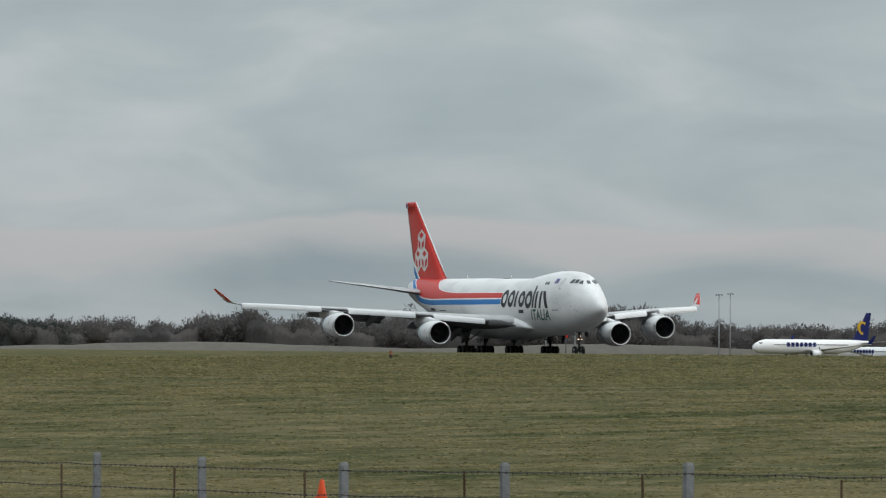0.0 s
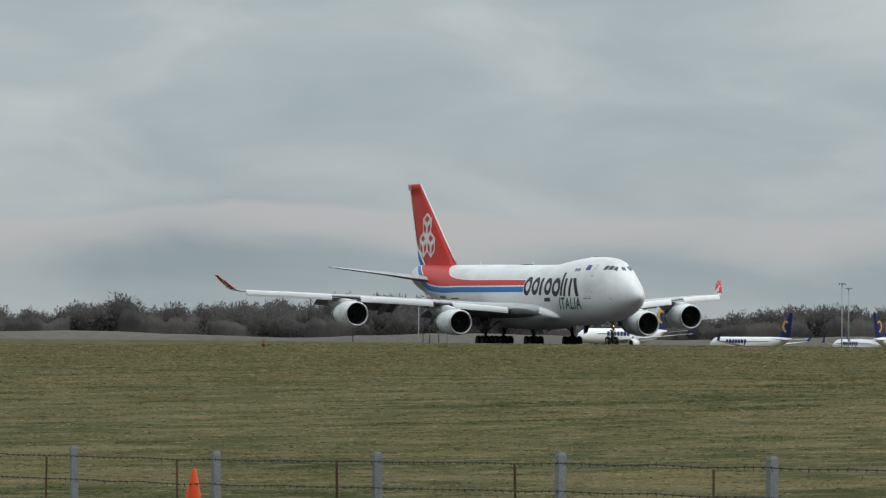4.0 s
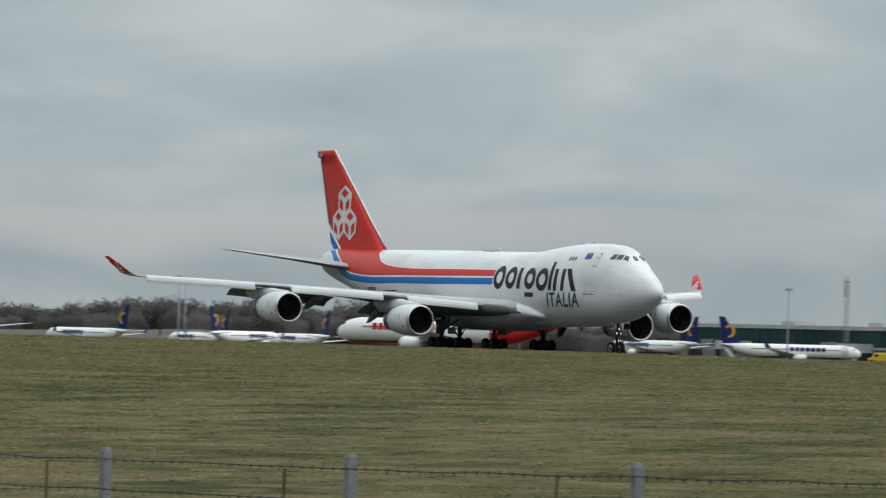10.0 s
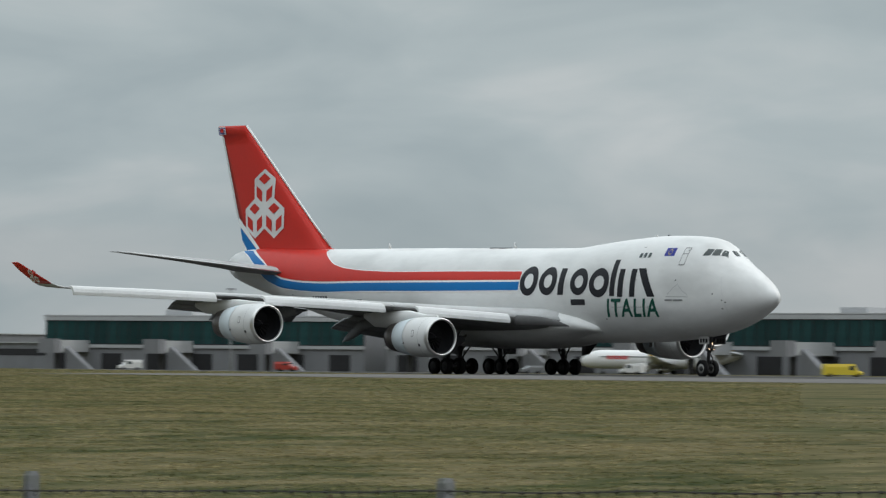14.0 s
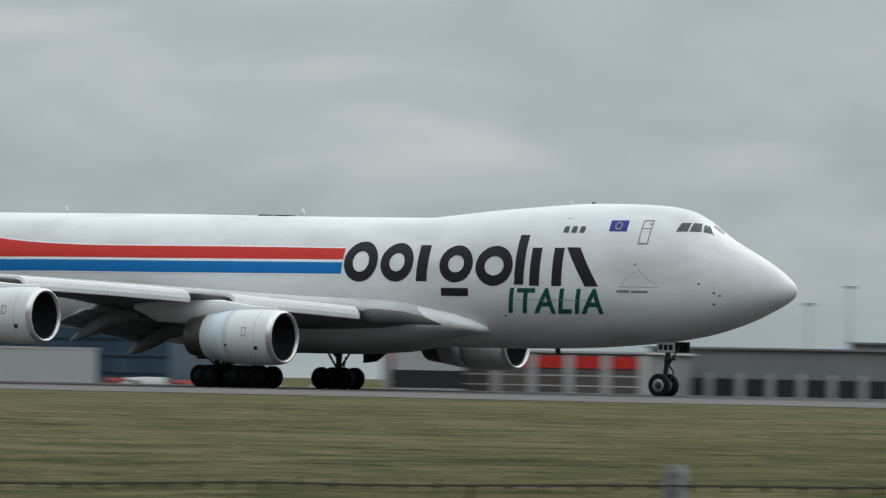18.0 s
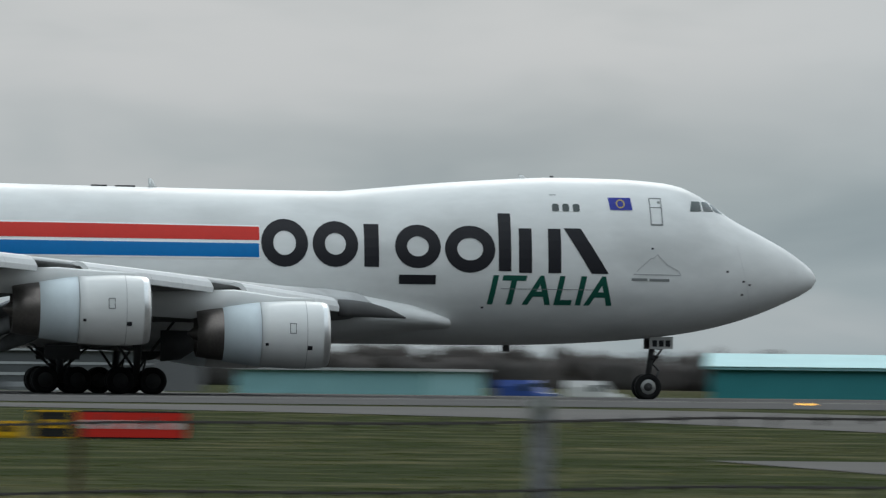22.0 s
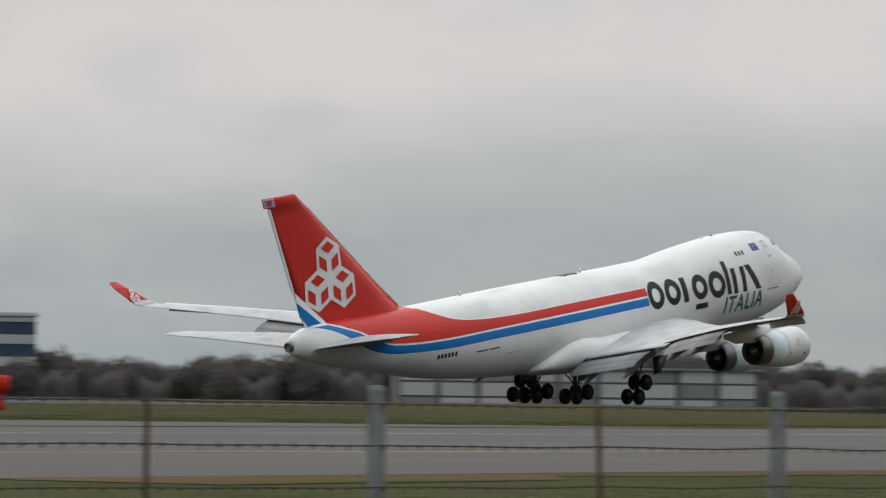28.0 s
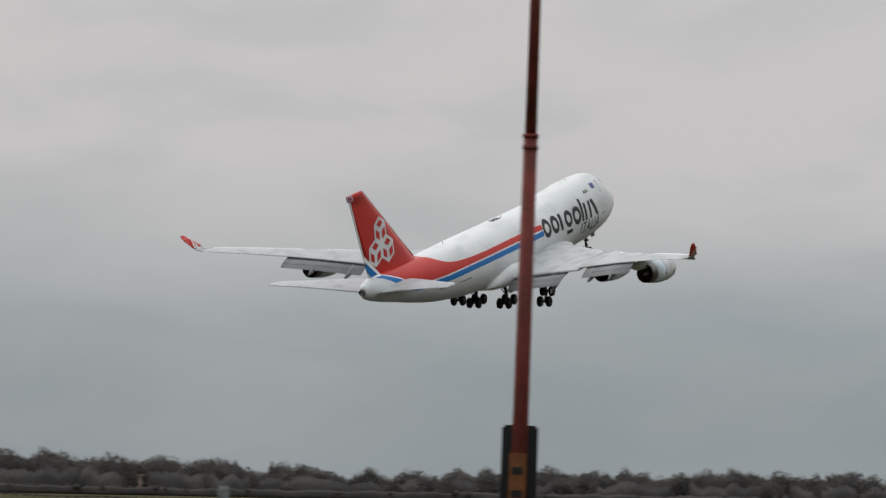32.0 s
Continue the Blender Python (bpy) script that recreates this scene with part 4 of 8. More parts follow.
    child("lamp_housing", mesh("lamp_housing", *turned([(-0.03, 0.071), (0.08, 0.075), (0.08, 0.085), (-0.04, 0.085), (-0.1, 0.01)], center=(-7.42 + GX, 0, 2.4), n=12), GEARGREY), jet)
    child("steering_light", mesh("steering_light", *turned([(-0.02, 0.01), (-0.03, 0.07)], center=(-7.42 + GX, 0, 2.4), n=12), LAMP), jet)
    return jet, moving, trucks


def wind_panes():
    verts, faces = [], []
    for side in (-1, 1):
        for q in ([(-4.45, 0.02), (-4.50, 0.92), (-5.02, 0.86), (-4.98, 0.02)], ):
            o = len(verts)
            for x, y in q:
                zb, zt, w, zm = smooth(BODY, x)
                zz = zm + (zt - zm) * math.sqrt(max(0, 1 - (y / w) ** 2)) + 0.02
                verts.append(Vector((x + GX + 0.02, side * y, zz)))
            faces.append((o, o + 1, o + 2, o + 3) if side > 0 else (o + 3, o + 2, o + 1, o))
    return verts, faces, GLASS


jet, outer_wings, trucks = build_jet()


# ---------------------------------------------------------------- ground
def ramp3(v, a, b):
    t = min(1, max(0, (v - a) / (b - a)))
    return t * t * (3 - 2 * t)


def ground_z(x, y):
    """Level by the runway; lower by the fence, above all to the west, and on the apron beyond."""
    near = lerp([(-70, -1.5), (-55, -1.3), (-42, -1.05), (-35, -0.92), (-24, -0.72), (-12, -0.5), (2, -0.32), (6, -0.28), (48, -0.34), (120, -0.32)], x)[0]
    mid = -0.3
    fall = -3.0 * ramp3(x, 330, 480)
    if y < 120:
        return near + (mid - near) * ramp3(y, 16, 90) + fall * ramp3(y, 119, 150)
    if y < 330:
        # a low grass swell along the runway's western stretch
        swell = lerp([(-660, 0.45), (-450, 0.30), (-320, 0.07), (-250, 0.0)], x)[0] * ramp3(y, 190, 240) * (1 - ramp3(y, 250, 261))
        return mid * (1 - ramp3(y, 120, 235)) + swell + fall * ramp3(y, 119, 150)
    deep = lerp([(-2000, -3.4), (-1700, -3.2), (-1600, -2.6), (-1540, -1.9), (-1150, -1.3), (-800, -1.2), (-720, -2.6), (-660, -3.8), (-600, -3.7), (-555, -2.3), (-350, -2.3), (-300, -2.7), (-240, -3.2), (-180, -3.8), (-90, -1.4), (250, -1.4), (450, -3.3), (600, -3.3), (900, -3.3)], x)[0]
    return min(deep * ramp3(y, 330, 520), fall)


def grass_material(name, islands):
    """Winter grass: olive with straw patches, lusher beyond the fence's east end; blades vary one by one."""
    m = material(name, (0.058, 0.062, 0.027), 0.95, vary=0.3, scale=0.35, fine=5.0, bump=0.0 if islands else 0.35)
    nt = m.node_tree
    n, l = nt.nodes, nt.links
    b = n["Principled BSDF"]
    b.inputs["Specular IOR Level"].default_value = 0.02
    co = n.new("ShaderNodeTexCoord")
    base = b.inputs["Base Color"].links[0].from_socket

    def blend(factor, src, color):
        x = n.new("ShaderNodeMix")
        x.data_type = "RGBA"
        x.inputs["B"].default_value = (*color, 1)
        l.new(factor, x.inputs["Factor"])
        l.new(src, x.inputs["A"])
        return x.outputs["Result"]

    def field(scale, lo, hi, amount, stretch=(1, 1, 1)):
        mp = n.new("ShaderNodeMapping")
        mp.inputs["Scale"].default_value = stretch
        l.new(co.outputs["Object"], mp.inputs["Vector"])
        t = n.new("ShaderNodeTexNoise")
        t.inputs["Scale"].default_value, t.inputs["Detail"].default_value, t.inputs["Roughness"].default_value = scale, 6, 0.6
        l.new(mp.outputs[0], t.inputs["Vector"])
        r = n.new("ShaderNodeMapRange")
        r.inputs["From Min"].default_value, r.inputs["From Max"].default_value, r.inputs["To Max"].default_value = lo, hi, amount
        l.new(t.outputs[0], r.inputs["Value"])
        return r.outputs[0]
    s = blend(field(0.05, 0.40, 0.64, 0.75), base, (0.112, 0.093, 0.045))
    s = blend(field(0.35, 0.5, 0.66, 0.65), s, (0.125, 0.102, 0.05))
    s = blend(field(0.12, 0.5, 0.62, 0.68), s, (0.028, 0.041, 0.013))
    s = blend(field(0.19, 0.5, 0.6, 0.7), s, (0.128, 0.108, 0.056))
    s = blend(field(0.24, 0.53, 0.62, 0.5), s, (0.024, 0.032, 0.011))
    s = blend(field(0.8, 0.5, 0.64, 0.65), s, (0.15, 0.128, 0.07))
    s = blend(field(1.1, 0.53, 0.64, 0.3), s, (0.018, 0.023, 0.009))
    s = blend(field(2.2, 0.54, 0.7, 0.18), s, (0.024, 0.029, 0.012))
    if islands:
        # every third blade or so is dry
        g = n.new("ShaderNodeNewGeometry")
        r = n.new("ShaderNodeMapRange")
        r.inputs["From Min"].default_value, r.inputs["From Max"].default_value, r.inputs["To Max"].default_value = 0.45, 1.0, 0.5
        l.new(g.outputs["Random Per Island"], r.inputs["Value"])
        s = blend(r.outputs[0], s, (0.105, 0.085, 0.042))
    # lush stretch round the taxiway link
    sep = n.new("ShaderNodeSeparateXYZ")
    l.new(co.outputs["Object"], sep.inputs[0])
    f = None
    for axis, lo, hi in (("X", -75.0, 0.0), ("X", 330.0, 180.0), ("Y", 42.0, 75.0)):
        r = n.new("ShaderNodeMapRange")
        r.interpolation_type = "SMOOTHSTEP"
        r.inputs["From Min"].default_value, r.inputs["From Max"].default_value = lo, hi
        l.new(sep.outputs[axis], r.inputs["Value"])
        if f is None:
            f = r.outputs[0]
        else:
            q = n.new("ShaderNodeMath")
            q.operation = "MULTIPLY"
            l.new(f, q.inputs[0])
            l.new(r.outputs[0], q.inputs[1])
            f = q.outputs[0]
    q = n.new("ShaderNodeMath")
    q.operation = "MULTIPLY"
    l.new(f, q.inputs[0])
    l.new(field(0.3, 0.25, 0.75, 0.95), q.inputs[1])
    q2 = n.new("ShaderNodeMath")
    q2.operation, q2.use_clamp = "MULTIPLY", True
    q2.inputs[1].default_value = 1.7
    l.new(q.outputs[0], q2.inputs[0])
    s = blend(q2.outputs[0], s, (0.019, 0.027, 0.006))
    # drier strip along the fence's east end
    f = None
    for axis, lo, hi in (("X", 55.0, 95.0), ("Y", 62.0, 52.0), ("Y", 45.0, 51.0)):
        r = n.new("ShaderNodeMapRange")
        r.interpolation_type = "SMOOTHSTEP"
        r.inputs["From Min"].default_value, r.inputs["From Max"].default_value, r.inputs["To Max"].default_value = lo, hi, 0.85
        l.new(sep.outputs[axis], r.inputs["Value"])
        if f is None:
            f = r.outputs[0]
        else:
            q = n.new("ShaderNodeMath")
            q.operation = "MULTIPLY"
            l.new(f, q.inputs[0])
            l.new(r.outputs[0], q.inputs[1])
            f = q.outputs[0]
    s = blend(f, s, (0.052, 0.038, 0.019))
    # greener, darker strip just behind the fence's east end
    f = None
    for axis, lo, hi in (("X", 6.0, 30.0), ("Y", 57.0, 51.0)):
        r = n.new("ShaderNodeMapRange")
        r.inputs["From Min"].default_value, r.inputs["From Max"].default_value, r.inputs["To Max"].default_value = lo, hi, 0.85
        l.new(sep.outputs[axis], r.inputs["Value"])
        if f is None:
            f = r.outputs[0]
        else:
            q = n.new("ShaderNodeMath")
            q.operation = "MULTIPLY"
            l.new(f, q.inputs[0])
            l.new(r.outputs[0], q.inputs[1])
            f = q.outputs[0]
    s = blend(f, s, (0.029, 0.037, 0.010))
    # brown rough grass at the eastern edge of the field
    f = None
    for axis, lo, hi in (("X", 150.0, 230.0), ("Y", 116.0, 122.0)):
        r = n.new("ShaderNodeMapRange")
        r.inputs["From Min"].default_value, r.inputs["From Max"].default_value, r.inputs["To Max"].default_value = lo, hi, 0.8
        l.new(sep.outputs[axis], r.inputs["Value"])
        if f is None:
            f = r.outputs[0]
        else:
            q = n.new("ShaderNodeMath")
            q.operation = "MULTIPLY"
            l.new(f, q.inputs[0])
            l.new(r.outputs[0], q.inputs[1])
            f = q.outputs[0]
    s = blend(f, s, (0.042, 0.037, 0.017))
    if islands:
        g = n.new("ShaderNodeNewGeometry")
        r = n.new("ShaderNodeMapRange")
        r.inputs["To Min"].default_value, r.inputs["To Max"].default_value = 1.4, 2.55
        l.new(g.outputs["Random Per Island"], r.inputs["Value"])
        v = n.new("ShaderNodeVectorMath")
        v.operation = "SCALE"
        l.new(s, v.inputs[0])
        l.new(r.outputs[0], v.inputs["Scale"])
        s = v.outputs[0]
    l.new(s, b.inputs["Base Color"])
    return m


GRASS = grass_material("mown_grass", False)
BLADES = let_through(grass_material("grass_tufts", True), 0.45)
ASPHALT = material("runway_asphalt", (0.05, 0.049, 0.048), 0.85, vary=0.22, scale=0.06, fine=3.0, bump=0.2, stretch=(0.3, 1, 1), dirt=((0.075, 0.073, 0.071), 0.03))
TAXI = material("taxiway_asphalt", (0.090, 0.085, 0.080), 0.85, vary=0.18, scale=0.15, fine=4.0, bump=0.2, stretch=(0.4, 1, 1), dirt=((0.08, 0.077, 0.073), 0.08))
SHOULDER = material("runway_shoulder", (0.125, 0.120, 0.114), 0.85, vary=0.2, scale=0.3, fine=5, stretch=(0.3, 1, 1))
for _m in (ASPHALT, TAXI, SHOULDER):
    _m.node_tree.nodes["Principled BSDF"].inputs["Specular IOR Level"].default_value = 0.06
YELLOW = material("yellow_marking", (0.42, 0.31, 0.05), 0.7, vary=0.3, scale=1.0, fine=6)
WHITEMARK = material("white_marking", (0.32, 0.32, 0.31), 0.7, vary=0.3, scale=1.0, fine=6)


def sheet(name, xs, ys, mat, lift=0.0, follow=True):
    verts = [(x, y, (ground_z(x, y) if follow else 0) + lift) for x in xs for y in ys]
    n = len(ys)
    faces = [(i * n + j, (i + 1) * n + j, (i + 1) * n + j + 1, i * n + j + 1) for i in range(len(xs) - 1) for j in range(n - 1)]
    return mesh(name, verts, faces, mat)


GXS = [-5000, -3000, -2000, -1700, -1600, -1540, -1350, -1000, -800, -720, -660, -600, -555, -450, -350, -300, -240, -180, -140] + [-100 + 5 * k for k in range(41)] + [140, 200, 250, 300, 330, 370, 410, 450, 500, 540, 600, 750, 900, 1300, 2000, 3000, 5000]
GYS = [-400, -150, -60, -20, 0] + [5 * k for k in range(1, 52)] + [258, 262, 300, 330, 350, 370, 390, 410, 430, 450, 470, 490, 520, 700, 1000, 1500, 2500, 5000]
ground = tagged(new("ground", sheet("ground", GXS, GYS, GRASS)), "mown airfield grass, green with straw-coloured patches", "grass", kind="structure")


def strip(name, x0, x1, y0, y1, mat, lift, label, step=10.0):
    nx = max(2, min(400, int((x1 - x0) / step)))
    xs = [x0 + (x1 - x0) * k / nx for k in range(nx + 1)]
    ny = max(1, int((y1 - y0) / 8))
    ys = [y0 + (y1 - y0) * k / ny for k in range(ny + 1)]
    return tagged(new(name, sheet(name, xs, ys, mat, lift)), label, "runway" if "runway" in name else "road", kind="structure")


strip("runway", -1700, 1300, RUNWAY_Y - 23, RUNWAY_Y + 23, ASPHALT, 0.03, "long grey asphalt runway", 40)
strip("runway_shoulder", -1700, 270, RUNWAY_Y - 30.5, RUNWAY_Y - 23.02, SHOULDER, 0.022, "pale asphalt runway shoulder", 40)
strip("runway_shoulder", -1700, 270, RUNWAY_Y + 23.02, RUNWAY_Y + 30, SHOULDER, 0.022, "pale asphalt runway shoulder", 40)


# ---------------------------------------------------------------- taxiway, boundary fence and small things near it
strip("taxiway_edge", 178, 420, 117.02, 119, SHOULDER, 0.012, "pale edge of the taxiway")
# the link to the runway, swinging away from the fence
LINK = [(4, 198, 202), (12, 192, 205), (20, 184, 205), (27, 171, 205), (31, 150, 205), (33, 119, 204), (39, 119, 196), (44, 119, 166), (50, 119, 160), (54, 119, 148), (58, 119, 132), (64, 119, 130), (73, 119, 133), (92, 119, 138), (112, 119, 142), (137, 119, 146), (160, 119, 135), (178, 119, 119.5)]


def swathe(name, label, xs, edges, mat, lift, n, category):
    """A ground sheet between two edges that wander along x."""
    rows = []
    for x in xs:
        a, b = edges(x)
        rows.append([Vector((x, a + (b - a) * k / n, ground_z(x, a + (b - a) * k / n) + lift)) for k in range(n + 1)])
    v, f = loft(rows, closed=False)
    tagged(new(name, mesh(name, v, [q[::-1] for q in f], mat)), label, category, kind="structure")


def link():
    xs = [2 * i for i in range(90)]
    swathe("taxiway_link", "grey asphalt link from the taxiway to the runway", xs, lambda x: lerp(LINK, x), TAXI, 0.014, 6, "road")


link()
# the taxiway, its near edge bending away from the fence, and the trodden verge along it
NEAR_EDGE = [(24, 44.0), (30, 45.5), (34, 48.0), (44, 53.6), (60, 53.8), (80, 55.2), (110, 55.6), (900, 56)]
TAXI_XS = [26, 28, 31, 33] + [34 + 4 * k for k in range(58)] + [270, 330, 400, 500, 640, 900]
swathe("taxiway", "grey asphalt taxiway beside the boundary fence", TAXI_XS, lambda x: (lerp(NEAR_EDGE, x)[0], lerp([(26, 96.0), (33, 117.0)], x)[0]), TAXI, 0.012, 8, "road")
VERGE = material("brown_verge", (0.09, 0.062, 0.032), 0.95, vary=0.35, scale=0.5, fine=6, bump=0.3, stretch=(0.3, 1, 1), dirt=((0.04, 0.046, 0.018), 0.25), spec=0.02)
swathe("verge", "trodden brown verge of the taxiway", [62 + 3 * k for k in range(40)], lambda x: (lerp(NEAR_EDGE, x)[0] - 3.2 - 1.2 * math.sin(x * 0.31) - 0.7 * math.sin(x * 0.83), lerp(NEAR_EDGE, x)[0] - 0.02), VERGE, 0.01, 2, "grass")
strip("taxiway_spur", 17.5, 25.98, 73.02, 95, TAXI, 0.012, "grey asphalt spur of the taxiway")
strip("taxiway_corner", 20.2, 25.98, 44, 73, TAXI, 0.012, "grey asphalt western end of the taxiway")
strip("runway_apron", -110, 62, RUNWAY_Y - 80, RUNWAY_Y - 30.6, ASPHALT, 0.018, "worn dark paving beside the runway", 20)
strip("runway_apron", 62.02, 270, RUNWAY_Y - 90, RUNWAY_Y - 30.6, ASPHALT, 0.018, "worn dark paving beside the runway", 20)
strip("runway_apron", -330, -110.02, RUNWAY_Y - 78, RUNWAY_Y - 30.6, SHOULDER, 0.018, "worn pale paving beside the runway", 20)
PAINT = thing("taxiway_marking", "faded yellow and white painted lines on the taxiway", "marking", kind="structure")
for y, w, m, lab in ((72.5, 0.26, YELLOW, "yellow centre line"), (101, 0.32, WHITEMARK, "white line")):
    x = 34.0
    while x < 400:
        n = 14.0
        me = sheet("line", [x, x + n * 0.5, x + n], [y, y + w], m, 0.024)
        child("line", me, PAINT, lab)
        x += n + (0.0 if w > 0.2 else 3.0)

FENCE_TOP = [(-60, -0.05), (-42, 0.125), (-35, 0.24), (-29, 0.31), (-24, 0.40), (-12, 0.63), (-5, 0.77), (2, 0.875), (5.6, 0.94), (8.6, 0.962), (11.7, 0.972), (14.6, 0.956), (19, 0.93), (24, 0.905), (30, 0.87), (36, 0.79), (48, 0.68)]


def fence_y(x):
    return 15.63 + 0.007 * x


POST = material("post_concrete", (0.195, 0.2, 0.21), 0.85, vary=0.25, scale=6, fine=60, bump=0.4, random_tint=0.15, dirt=((0.16, 0.17, 0.15), 9.0))
RUSTY = material("rusty_iron", (0.10, 0.066, 0.042), 0.8, 0.2, vary=0.3, scale=12, fine=90, random_tint=0.3)
WIRE = material("barbed_wire", (0.035, 0.032, 0.030), 0.7, 0.0, vary=0.3, scale=20)


UNEVEN = {-4: 0.18, 4: 0.03, 5: 0.05, 7: 0.056, 8: -0.03, 9: -0.063, 10: -0.295, 11: -0.629, 12: -0.117, 13: -0.146, 14: -0.09, 15: -0.079, 16: -0.03, 17: -0.042, 22: 0.048, 23: 0.05}


def fence():
    f = thing("boundary_fence", "barbed-wire boundary fence with grey concrete posts", "fence")
    rng = random.Random(4)
    bm = bmesh.new()
    w = 0.0275
    prof = [(-w, -1.3), (-w * 0.94, 0.0 - 0.02), (-w * 0.7, 0.0)]
    vs = []
    for k, z in prof:
        vs.append([bm.verts.new((sx * -k, sy * -k, z)) for sx, sy in ((-1, -1), (1, -1), (1, 1), (-1, 1))])
    for a, b in zip(vs, vs[1:]):
        for i in range(4):
            bm.faces.new((a[i], a[(i + 1) % 4], b[(i + 1) % 4], b[i]))
    bm.faces.new(vs[-1])
    pm = bpy.data.meshes.new("post")
    bm.to_mesh(pm)
    bm.free()
    pm.materials.append(POST)
    bm = boxes((-0.008, 0.008, -0.002, 0.002, -1.2, 0), (-0.008, -0.004, 0, 0.014, -1.2, 0))
    dm = bpy.data.meshes.new("dropper")
    bm.to_mesh(dm)
    bm.free()
    dm.materials.append(RUSTY)
    for k in range(-10, 31):
        x = -35.64 + 2.964 * (k + UNEVEN.get(k, 0.0))
        z = lerp(FENCE_TOP, x)[0]
        o = child("post", pm, f)
        o.location = (x, fence_y(x), z + rng.uniform(-0.02, 0.02) - (0.07 if k == 11 else 0))
        o.rotation_euler = (rng.uniform(-0.012, 0.012), rng.uniform(-0.014, 0.014), rng.uniform(-0.1, 0.1))
        share = lerp([(-40, 0.75), (-8, 0.75), (4, 0.5), (18, 0.5), (24, 0.57), (30, 0.65)], x)[0]
        xm = x + 2.964 * share * (1 + UNEVEN.get(k + 1, 0.0) - UNEVEN.get(k, 0.0)) + rng.uniform(-0.05, 0.05)
        d = child("dropper", dm, f)
        d.location = (xm, fence_y(xm) - 0.01, lerp(FENCE_TOP, xm)[0] - 0.075 + rng.uniform(-0.015, 0.01))
        d.rotation_euler = (rng.uniform(-0.03, 0.03), rng.uniform(-0.04, 0.04), rng.uniform(-0.4, 0.4))
    for drop in (0.07, 0.24, 0.41, 0.60):
        verts, faces = [], []
        x = -65.0
        pts = []
        while x < 52:
            u = ((x + 35.64) / 1.482) % 1.0
            sag = 0.005 * 4 * u * (1 - u) + 0.002 * math.sin(x * 5.1 + drop * 40)
            pts.append(Vector((x, fence_y(x) - 0.04, lerp(FENCE_TOP, x)[0] - drop - sag)))
            x += 0.12
        r = 0.0026
        for p, q in zip(pts, pts[1:]):
            o = len(verts)
            for c in (p, q):
                verts += [c + Vector((0, -r, -r)), c + Vector((0, r, -r)), c + Vector((0, 0, r * 1.4))]
            faces += [(o, o + 1, o + 4, o + 3), (o + 1, o + 2, o + 5, o + 4), (o + 2, o, o + 3, o + 5)]
        for p in pts[::1]:
            if drop > 0.5:
                break
            s = 0.021
            a = rng.uniform(0, 3.1)
            o = len(verts)
            e, g = Vector((0.3 * s, s * math.cos(a), s * math.sin(a))), Vector((-0.3 * s, -s * math.sin(a), s * math.cos(a)))
            verts += [p - e - Vector((0.005, 0, 0)), p - e + Vector((0.005, 0, 0)), p + e, p - g - Vector((0.005, 0, 0)), p - g + Vector((0.005, 0, 0)), p + g]
            faces += [(o, o + 1, o + 2), (o + 3, o + 4, o + 5)]
            o = len(verts)
            verts += [p + Vector(q) for q in ((0.02, 0, 0), (-0.02, 0, 0), (0, 0.009, 0), (0, -0.009, 0), (0, 0, 0.0085), (0, 0, -0.0085))]
            faces += [(o + i, o + j, o + k) for i in (0, 1) for j in (2, 3) for k in (4, 5)]
        child("wire_strand", mesh("wire_strand", verts, faces, WIRE, flat=True), f, "rusted barbed wire strand")
    x = -35.64 + 2.964 * 10.371
    z = lerp(FENCE_TOP, x)[0] - 0.085
    for s in (-1, 1):
        child("wire_bracket", mesh("wire_bracket", *joined(tube((x, fence_y(x) - 0.05, z + 0.005), (x + s * 0.07, fence_y(x) - 0.05, z + 0.005), 0.012, 0.012, 6), tube((x + s * 0.06, fence_y(x) - 0.05, z), (x + s * 0.15, fence_y(x) - 0.05, z - 0.012), 0.017, 0.02, 6)), POST), f, "pale bracket arm across a post")


fence()

ORANGE = material("cone_orange", (0.62, 0.075, 0.02), 0.5, vary=0.12, scale=6)
SIGNYELLOW = material("sign_yellow", (0.70, 0.40, 0.012), 0.5, vary=0.1, scale=3)
SIGNRED = material("sign_red", (0.60, 0.03, 0.02), 0.5, vary=0.1, scale=3)
SIGNBLACK = material("sign_black", (0.02, 0.02, 0.02), 0.5, vary=0.1, scale=3)
MARKW = material("sign_white", (0.62, 0.62, 0.60), 0.5, vary=0.1, scale=3)
REDPOLE = material("pole_rust_red", (0.15, 0.028, 0.02), 0.6, vary=0.35, scale=2.5, fine=25, bump=0.2, dirt=((0.07, 0.02, 0.015), 3.0))
LABEL = material("box_label", (0.17, 0.065, 0.026), 0.6, vary=0.3, scale=4, fine=20)


def traffic_cone():
    for k, (a, d, label) in enumerate(((-69.94, 47.0, "bright orange traffic cone standing in the grass"), (-69.98, 47.9, "second orange cone half hidden behind the first"))):
        p = az(a, d)
        c = thing("traffic_cone", label, "traffic cone", Matrix.Translation((p.x, p.y, EYE.z - d * math.tan(radians(1.182)) - 1.0 - 0.12 * k)))
        child("cone", mesh("cone", *turned([(0.05, 0.165), (0.55, 0.088), (0.84, 0.043), (0.985, 0.017), (1.0, 0.008)], axis="z", n=20), ORANGE), c)
        part("base", boxes((-0.25, 0.25, -0.25, 0.25, 0, 0.05)), SIGNBLACK, c)


traffic_cone()


